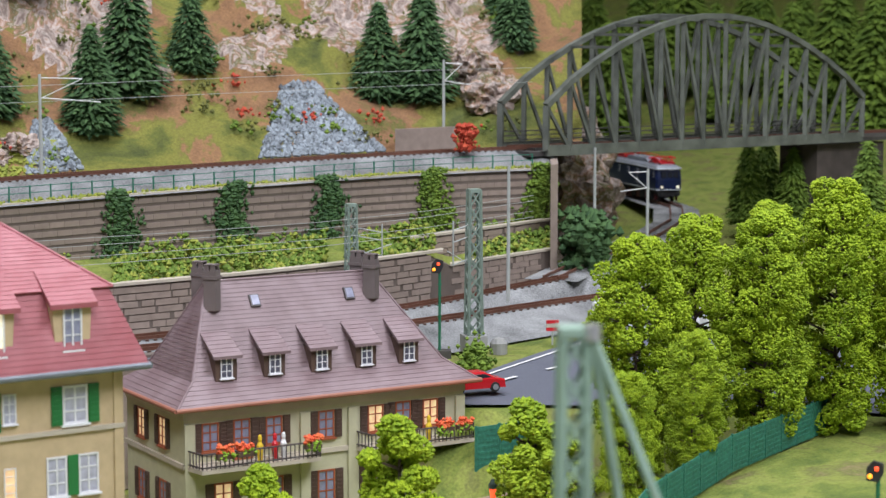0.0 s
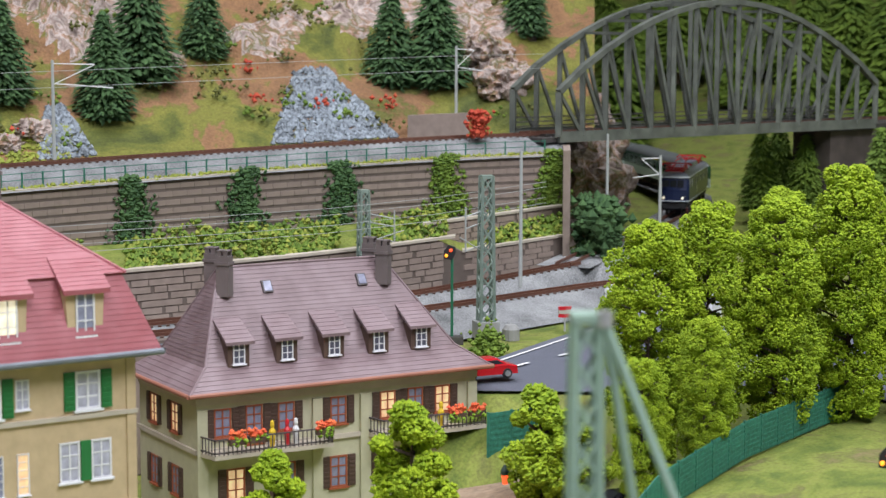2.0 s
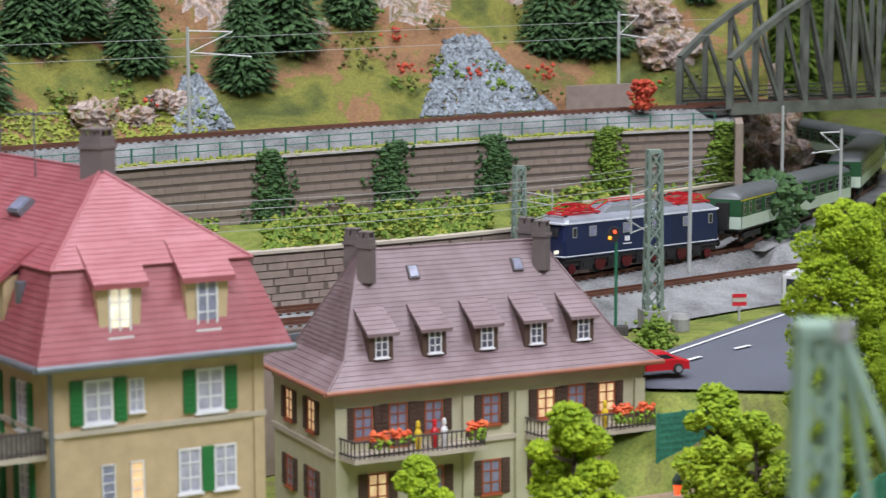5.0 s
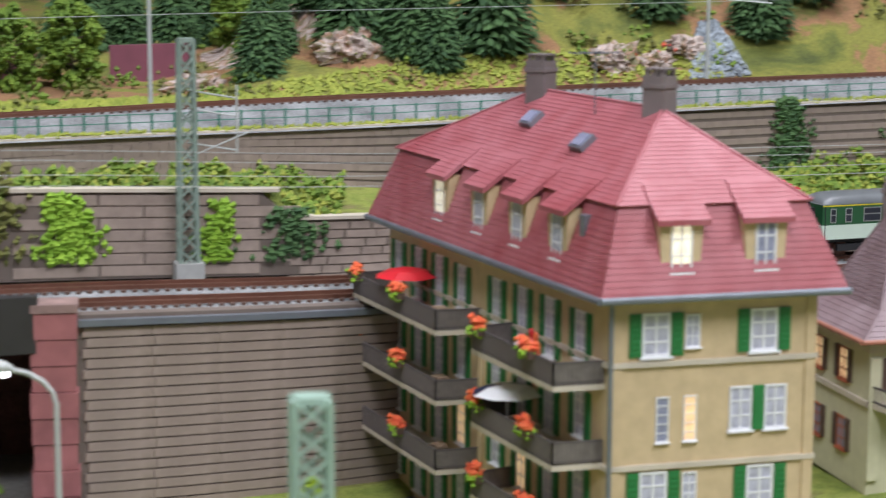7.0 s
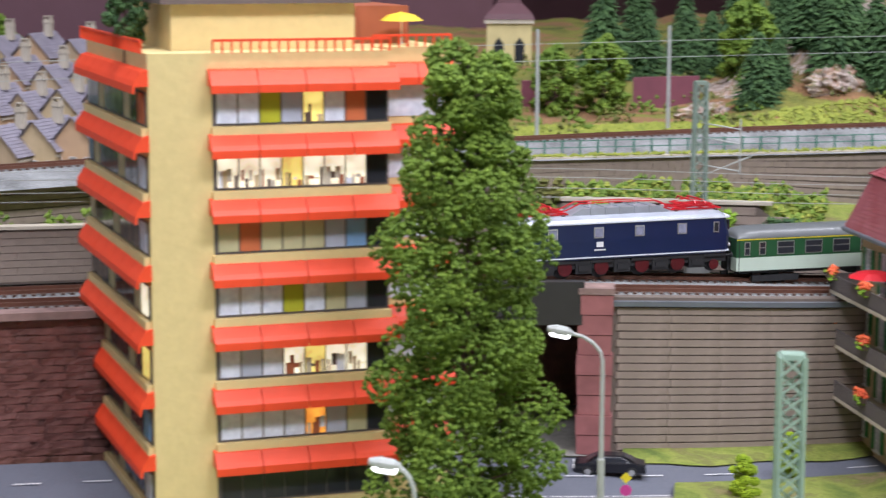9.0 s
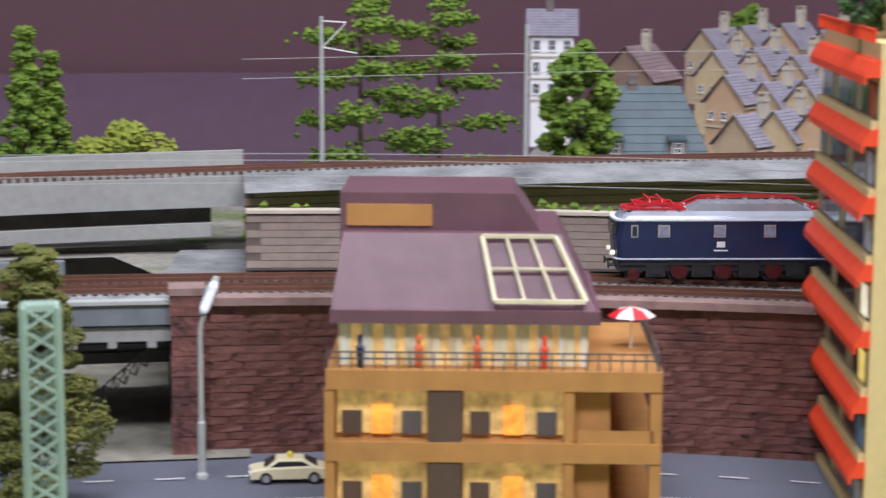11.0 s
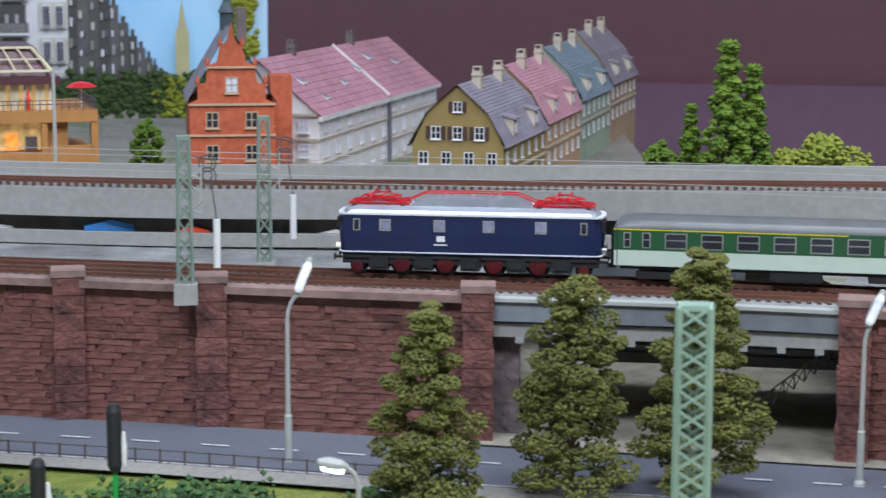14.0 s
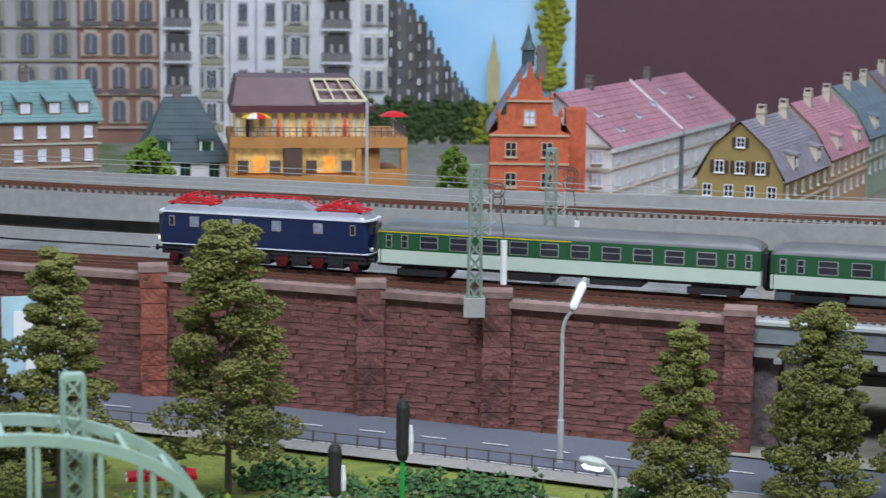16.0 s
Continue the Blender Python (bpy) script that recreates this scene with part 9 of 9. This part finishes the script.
# backdrop: printed town and sky, purple boards
def backdrop():
    R = 2.95
    arc = lambda name, a0, a1, z0, z1, mt, r, label: tagged(solid(name, frange(a0, a1, 1.0), lambda a: r, lambda a: r + 0.01, lambda a: z0, lambda a: z1, mt, label), category="backdrop")
    arc("backdrop_purple", -10.4, 40, 0.0, 1.6, PURPLE, R + 0.02, "dark purple plain board behind the town")
    arc("backdrop_glossy", -3, 19.5, -0.3, 0.143, PURPLEGLOSS, R - 0.02, "glossy violet lower board behind the town")
    arc("backdrop_sky", -60, -10.4, 0.0, 1.6, SKYBLUE, R + 0.02, "printed blue sky board with added glow")
    ob = thing("printed_town", Matrix.Identity(4), "printed photograph of old white and brick facades", "backdrop print")
    prints = [mat("print_%s" % n, c, 0.7, var=0.1, scale=30, bump=0) for n, c in (("white", (0.80, 0.80, 0.84)), ("brick", (0.30, 0.16, 0.12)), ("grey", (0.46, 0.45, 0.47)), ("dark", (0.085, 0.085, 0.085)), ("pane", (0.13, 0.14, 0.18)), ("tree", (0.33, 0.36, 0.04)), ("spire", (0.55, 0.52, 0.28)), ("green", (0.06, 0.10, 0.03)), ("stone", (0.36, 0.35, 0.27)), ("cream", (0.62, 0.62, 0.55)), ("iron", (0.15, 0.145, 0.15)), ("sand", (0.52, 0.43, 0.35)), ("slate", (0.12, 0.115, 0.11)))]
    PW, PB, PG, PD, PP, PT, PS, PGR, PST, PC, PI, PST2, PD2 = prints
    def flat(name, a0, a1, z0, z1, mt, k, parent=ob):
        bm = bmesh.new()
        r = R - 0.004 * k
        azs = frange(a0, a1, 1.5)
        rows = [[bm.verts.new(P(a, rr, z)) for rr, z in ((r, z0), (r, z1), (r + 0.003, z1), (r + 0.003, z0))] for a in azs]
        for A, B in zip(rows, rows[1:]):
            for i in range(4):
                bm.faces.new((A[i], B[i], B[(i + 1) % 4], A[(i + 1) % 4]))
        bm.faces.new(rows[0])
        bm.faces.new(rows[-1])
        return part(name, bm, mt, parent)
    STOREYS = frange(0.124, 0.554, 0.05375)
    def trimmed_window(f, c, w, z, h, trim, two=True, k=2.0):
        """A printed window: trim, dark glass in two lights, pale sash, sill."""
        flat("printed_trim", c - w, c + w, z - 0.003, z + h + 0.003, trim, k, f)
        if two:
            for s in (-1, 1):
                m = c + s * w * 0.42
                flat("printed_window", m - w * 0.34, m + w * 0.34, z, z + h * 0.66, PP, k + 1, f)
                flat("printed_window", m - w * 0.34, m + w * 0.34, z + h * 0.72, z + h, PP, k + 1, f)
        else:
            flat("printed_window", c - w * 0.7, c + w * 0.7, z, z + h, PP, k + 1, f)
        flat("printed_sill", c - w * 1.15, c + w * 1.15, z - 0.0045, z - 0.002, PG, k + 1.3, f)
    def loggia(f, a0, a1):
        c, w = (a0 + a1) / 2, (a1 - a0) / 2
        for z in STOREYS:
            flat("printed_loggia", a0 + 0.05, a1 - 0.05, z - 0.012, z + 0.030, PD, 2, f)
            flat("printed_arch", a0 + 0.16, a1 - 0.16, z + 0.030, z + 0.036, PD, 2, f)
            for x in (c - w * 0.35, c + w * 0.30):
                flat("printed_door", x - 0.05, x + 0.05, z - 0.004, z + 0.016, PG, 2.6, f)
            flat("printed_balcony", a0 - 0.02, a1 + 0.02, z - 0.012, z + 0.003, PI, 3, f)
            for x in frange(a0 + 0.03, a1 - 0.03, 0.09):
                flat("printed_bar", x - 0.012, x + 0.012, z - 0.011, z + 0.002, PG, 3.4, f)
            flat("printed_slab", a0 - 0.05, a1 + 0.05, z - 0.0155, z - 0.012, PW, 3.6, f)
            flat("printed_slab_shade", a0 + 0.05, a1 - 0.05, z - 0.019, z - 0.0155, PI, 3.2, f)
    def bay(f, a0, a1):
        flat("printed_bay", a0, a1, 0.06, 0.62, PC, 2, f)
        c = (a0 + a1) / 2
        for z in STOREYS:
            trimmed_window(f, c - 0.02, 0.19, z, 0.027, PW, True, 2.6)
            for x in (a0 + 0.06, a1 - 0.06):
                flat("printed_side_light", x - 0.035, x + 0.035, z, z + 0.026, PP, 3, f)
            flat("printed_parapet", a0 + 0.02, a1 - 0.02, z - 0.017, z - 0.007, PST, 2.8, f)
            flat("printed_cornice", a0 - 0.03, a1 + 0.03, z + 0.030, z + 0.0325, PG, 3, f)
    def white_front():
        f = flat("printed_facade", -23.45, -16.3, 0.06, 0.62, PW, 1)
        loggia(f, -23.3, -22.5)
        loggia(f, -18.36, -17.47)
        bay(f, -22.2, -21.46)
        bay(f, -19.6, -18.78)
        for z in STOREYS:
            for c in (-20.86, -20.0):
                trimmed_window(f, c, 0.15, z, 0.026, PG)
            for c in (-16.93, -16.55):
                trimmed_window(f, c, 0.12, z, 0.028, PW, True, 2.6)
            flat("printed_panel", -17.15, -16.33, z - 0.006, z + 0.034, PC, 2, f)
        for x in (-20.45, -21.28):
            flat("printed_pipe", x - 0.02, x + 0.02, 0.06, 0.62, PG, 2, f)
    def brick_front(a0, a1, wall, trim, n):
        f = flat("printed_facade", a0, a1, 0.06, 0.62, wall, 1)
        for i in range(n):
            c = a0 + (a1 - a0) * (i + 0.5) / n
            for k, z in enumerate(STOREYS):
                flat("printed_trim", c - 0.32, c + 0.32, z - 0.005, z + 0.032, trim, 2, f)
                flat("printed_arch", c - 0.20, c + 0.20, z + 0.032, z + 0.037, trim, 2, f)
                flat("printed_window", c - 0.19, c + 0.19, z, z + 0.027, PP, 3, f)
                flat("printed_arch_light", c - 0.13, c + 0.13, z + 0.027, z + 0.031, PP, 3, f)
                flat("printed_sash", c - 0.015, c + 0.015, z, z + 0.029, PG, 3.4, f)
                if k % 2:
                    flat("printed_balustrade", c - 0.30, c + 0.30, z - 0.010, z - 0.003, PI, 3.2, f)
        for z in STOREYS:
            flat("printed_string_course", a0, a1, z - 0.0135, z - 0.0105, trim, 2.4, f)
    white_front()
    brick_front(-26.0, -23.45, PB, PST2, 3)
    brick_front(-32.0, -26.0, PG, PST, 6)
    # the street that runs back, its fronts seen aslant
    random.seed(82)
    a, k = -16.3, 0
    while a < -13.45:
        w = 0.34 * (1 - 0.18 * (a + 16.3)) * random.uniform(0.75, 1.2)
        t = max(0.15, 0.345 - 0.0735 * (a + 16.3)) + random.uniform(-0.008, 0.008)
        f = flat("printed_street_front", a, a + w, 0.06, t, (PD, PI, PD2)[k % 3], 1 + 0.1 * (k % 3))
        flat("printed_gable", a + w * 0.25, a + w * 0.7, t, t + 0.010, PD, 1, f)
        for z in frange(0.10, t - 0.02, 0.024 if a > -15 else 0.030):
            x = a + w * random.uniform(0.10, 0.30)
            flat("printed_bay_window", x, x + w * random.uniform(0.15, 0.32), z, z + random.uniform(0.008, 0.016), (PG, PST, PC, PW)[random.randrange(4)], 2, f)
            if random.random() < 0.6:
                x = a + w * random.uniform(0.55, 0.75)
                flat("printed_window", x, x + w * 0.2, z + 0.002, z + 0.013, PP, 2, f)
        a += w
        k += 1
    flat("printed_spire_base", -13.15, -12.75, 0.1, 0.222, PS, 3)
    bm = bmesh.new()
    vs = [bm.verts.new(P(a, R - 0.012, z)) for a, z in ((-13.1, 0.222), (-12.8, 0.222), (-12.95, 0.27))]
    bm.faces.new(vs)
    part("printed_spire", bm, PS, ob)
    random.seed(81)
    bm = bmesh.new()
    crumbs(bm, [P(-11.15 + random.gauss(0, 0.20) * (0.8 + (z - 0.18) * 1.5), R - 0.012, z) for z in (random.uniform(0.18, 0.62) for _ in range(900))], 0.009)
    part("printed_tree", bm, PT, ob)
    flat("printed_hedge", -20, -11.5, 0.06, 0.150, PGR, 3.2)
    flat("printed_low_roof", -15.5, -13.2, 0.085, 0.103, PST, 4.4)
    for c in frange(-15.3, -13.4, 0.3):
        flat("printed_column", c - 0.05, c + 0.05, 0.06, 0.085, PG, 4.4)
    bm = bmesh.new()
    crumbs(bm, [P(random.uniform(-17.5, -12.2), R - 0.018, random.uniform(0.10, 0.150) + 0.012 * math.sin(k)) for k in range(700)], 0.008)
    raw_part("printed_bush", bm, PGR, ob)
    bm = bmesh.new()
    crumbs(bm, [P(random.gauss(-13.2, 0.25), R - 0.020, random.uniform(0.09, 0.15)) for _ in range(110)], 0.007)
    raw_part("printed_bush", bm, PT, ob)


backdrop()
# things under the viaduct
def stall(a, r, w, h, mt, label):
    bm = bmesh.new()
    prism(bm, [(-w / 2, 0), (w / 2, 0), (w / 2, h * 0.8), (0, h), (-w / 2, h * 0.8)], 0, 0.03, axis="y")
    ob = part("market_stall", bm, mt)
    ob.matrix_basis = at(a, r, 0.098)
    tagged(ob, label, "stall", "stalls under the viaduct")
for a, w, h, mt, lb in ((-15.5, 0.045, 0.026, mat("bright_blue_tarp", (0.04, 0.20, 0.50), 0.5), "bright blue stall under the viaduct"), (-13.0, 0.03, 0.022, ORANGE, "orange stall under the viaduct"), (-19.0, 0.06, 0.02, WHITE, "white covered stall under the viaduct"), (-23.5, 0.05, 0.02, WHITE, "white covered stall under the viaduct"), (-8.5, 0.03, 0.02, WHITE, "white covered stall under the viaduct"), (-10.5, 0.02, 0.018, LOCOBLUE, "blue stall under the viaduct")):
    stall(a, UR(a) - 0.01, w, h, mt, lb)
solid("low_concrete_wall", frange(-3, 4.5, 0.5), lambda a: FR(a) + 0.06, lambda a: FR(a) + 0.07, lambda a: TZ(a) - 0.01, lambda a: TZ(a) + 0.001, GIRDERGREY, "low grey concrete wall behind the track")


# ---- stones of the walls ----
def stones(wall, a0, a1, rf, zf0, zf1, ch, length, material, depth, jitter, gap, near, bond=0.5):
    """Courses of stones before a wall: those between the bearings near are parts, the rest is joined."""
    random.seed(int(a0 * 10) + 7)
    variants = []
    for v in range(5):
        bm = bmesh.new()
        k = [random.uniform(-1, 1) * jitter for _ in range(8)]
        L, h = length - (gap if jitter > 0.0001 else -0.0004), ch - gap
        vs = box(bm, -L / 2, L / 2, -depth, 0.001, 0, h)
        for q, p in enumerate(vs):
            if p.co.y < 0:
                p.co.y += k[q % 8] * 0.6
                p.co.z += k[(q + 3) % 8] * 0.5
                p.co.x += k[(q + 5) % 8] * 0.5
        bmesh.ops.recalc_face_normals(bm, faces=bm.faces[:])
        me = bpy.data.meshes.new("stone")
        bm.to_mesh(me)
        bm.free()
        me.materials.append(material)
        variants.append(me)
    verts, faces = [], []
    rows = int((zf1((a0 + a1) / 2) - zf0((a0 + a1) / 2)) / ch)
    count = 0
    for i in range(rows):
        a = a0 + math.degrees(length / rf(a0)) * (bond * (i % 2) + 0.5)
        while a < a1 - 0.4:
            z = zf0(a) + (zf1(a) - zf0(a)) * i / rows
            course = lambda b: zf0(b) + (zf1(b) - zf0(b)) * i / rows
            tg = P(a + 0.3, rf(a + 0.3), course(a + 0.3)) - P(a - 0.3, rf(a - 0.3), course(a - 0.3))
            f = random.uniform(0.6, 1.3) if jitter > 0.0003 else 1.0
            pitch = math.degrees(math.atan2(tg.z, math.hypot(tg.x, tg.y)))
            m = Matrix.Translation(P(a, rf(a), z)) @ pose(0, 0, 0, 0, 0, math.degrees(math.atan2(tg.y, tg.x))) @ pose(0, 0, 0, 0, -pitch, 0) @ Matrix.Diagonal((f, 1, 1, 1)) @ pose(0, random.uniform(-1, 1) * jitter * 0.4, 0, 0, random.uniform(-1, 1) * jitter * 350, 0)
            me = variants[random.randrange(5)]
            if near[0] < a < near[1] and count < 290:
                piece("stone", me, m, wall)
                count += 1
            else:
                n = len(verts)
                for v in me.vertices:
                    verts.append(m @ v.co)
                faces.extend([tuple(n + j for j in p.vertices) for p in me.polygons])
            a += math.degrees(length * f / math.hypot(rf(a), (rf(a + 0.3) - rf(a - 0.3)) / radians(0.6)))
    if verts:
        me = bpy.data.meshes.new("stonework")
        me.from_pydata([tuple(v) for v in verts], [], faces)
        me.materials.append(material)
        ob = new("stonework", me)
        ob.parent = wall
        tagged(ob, kind="stuff")


W_ = bpy.data.objects
base = lambda a: GZ(a) + 0.001
stones(W_["wall_west"], -46, -3.6, WF, base, lambda a: TZ(a) - 0.006, 0.0052, 0.0200, BRICKRED, 0.0014, 0.0009, 0.0003, (-24, -4))
stones(W_["wall_middle"], 8.4, 38, WF, base, lambda a: TZ(a) - 0.006, 0.0052, 0.0200, BRICKRED, 0.0014, 0.0009, 0.0003, (8, 27))
for nm, a0, a1 in (("coping_west", -46, -4.3), ("coping_middle", 8.6, 38)):
    solid(nm, frange(a0, a1, 0.6), lambda a: WF(a) - 0.008, lambda a: WF(a) + 0.010, lambda a: TZ(a) - 0.005, lambda a: TZ(a) + 0.0005, CAPSTONE, "pale worn coping on the red wall")
for nm, rf, zf, a0, a1 in (("coping_low", W2, WT, 10, 41.9), ("coping_low_mid", W2, WT, 42.1, 48.7), ("coping_low_east", W2, WT, 48.9, 70.5), ("coping_low_end", W2, WT, 70.7, 73.5), ("coping_mid", WM, lambda a: TW(a) + 0.046, 69.6, 73.5), ("coping_high", lambda a: W1(a) + 0.002, lambda a: UZ(a) - WD(a) - 0.0012, 10, 73.4)):
    solid(nm, frange(a0, a1, 0.6), lambda a: rf(a) - 0.003, lambda a: rf(a) + 0.011, lambda a: zf(a), lambda a: zf(a) + 0.0025, SLAB, "pale coping on the block wall")
stones(W_["wall_east"], 43.9, 66, WF, base, lambda a: TZ(a) - 0.008, 0.0060, 0.046, BLOCKWALL, 0.0014, 0.00006, 0.0006, (44, 62), bond=0.04)
stones(W_["retaining_wall_high"], 10, 73.4, W1, lambda a: UZ(a) - HB(a) - 0.008, lambda a: UZ(a) - WD(a) - 0.001, 0.0056, 0.016, BLOCKWALL, 0.0007, 0.00012, 0.0003, (60, 66))
stones(W_["retaining_wall_low"], 10, 41.9, W2, lambda a: TW(a) - 0.008, lambda a: TW(a) + 0.033, 0.0056, 0.022, BLOCKWALL, 0.0007, 0.00012, 0.0003, (14, 28))
stones(W_["retaining_wall_low"], 42.1, 48.7, W2, lambda a: TZ(a) - 0.008, lambda a: TW(a) + 0.054, 0.0078, 0.062, BLOCKWALL, 0.0008, 0.00012, 0.0006, (0, 0))
stones(W_["retaining_wall_mid"], 69.6, 73.5, WM, lambda a: TW(a) - 0.005, lambda a: TW(a) + 0.045, 0.0060, 0.016, BLOCKWALL, 0.0010, 0.0004, 0.0006, (0, 0))
stones(W_["retaining_wall_low"], 70.7, 73.5, W2, lambda a: TW(a) - 0.013, lambda a: TW(a) + 0.017, 0.0060, 0.016, BLOCKWALL, 0.0010, 0.0004, 0.0006, (0, 0))
stones(W_["retaining_wall_low"], 48.9, 70.5, W2, lambda a: TW(a) - 0.013, lambda a: TW(a) + 0.033, 0.0060, 0.016, BLOCKWALL, 0.0010, 0.0004, 0.0006, (0, 0))


# ---- motion ----
def line_points():
    pts = [P(a, FR(a), TZ(a)) for a in frange(-46, 73.5, 0.5)]
    pts += [P(75.2, 2.31, 0.082), P(76.4, 2.44, 0.086), P(77.1, 2.60, 0.088), P(77.1, 2.76, 0.09), P(76.3, 2.92, 0.09), P(74.9, 3.05, 0.09), P(73, 3.15, 0.09), P(70.6, 3.22, 0.09), P(68, 3.28, 0.09), P(63, 3.4, 0.09), P(56, 3.52, 0.09), P(48, 3.6, 0.09)]
    return pts


LINE = line_points()
LEN = [0.0]
for p_, q_ in zip(LINE, LINE[1:]):
    LEN.append(LEN[-1] + (q_ - p_).length)
LXYZ = np.array([list(p) for p in LINE])
BEAR = frange(-46, 73.5, 0.5)


def on_line(s):
    return Vector([float(np.interp(s, LEN, LXYZ[:, k])) for k in range(3)])


def s_of(a):
    return float(np.interp(a, BEAR, LEN[:len(BEAR)]))


S72 = s_of(73.5)
FRONT = [(0.0, S72 + 0.70), (1.0, S72 + 0.53), (2.0, S72 + 0.36), (3.2, S72 + 0.13), (5.5, s_of(66.0) + 0.007), (6.5, 0.6 * s_of(66.0) + 0.4 * s_of(47.9) + 0.034), (8.0, s_of(47.9) + 0.004), (9.5, s_of(47.9) + (s_of(6.3) - s_of(47.9)) * 1.5 / 4.4 + 0.028), (12.4, s_of(6.3)), (13.0, s_of(0.5) - 0.002), (14.5, s_of(-12.4) - 0.004), (16.0, s_of(-24.0))]


def front(t):
    return float(np.interp(t, [f[0] for f in FRONT], [f[1] for f in FRONT]))


def ride(vehicle, lead, half):
    """Rows for a vehicle whose middle runs lead metres behind the train's nose."""
    rows = []
    for t in frange(0, 16, 0.5):
        s = front(t) + lead
        a, b = on_line(s - half), on_line(s + half)
        mid, d = (a + b) / 2, b - a
        rows.append((t, pose(mid.x, mid.y, mid.z, 0, 0, math.degrees(math.atan2(d.y, d.x)))))
    walk(vehicle, rows)


def motions():
    ride(LOCO, 0.1005, 0.058)
    for i, c in enumerate(COACHES):
        ride(c, 0.201 + 0.008 + 0.1635 + i * 0.335, 0.125)


motions()
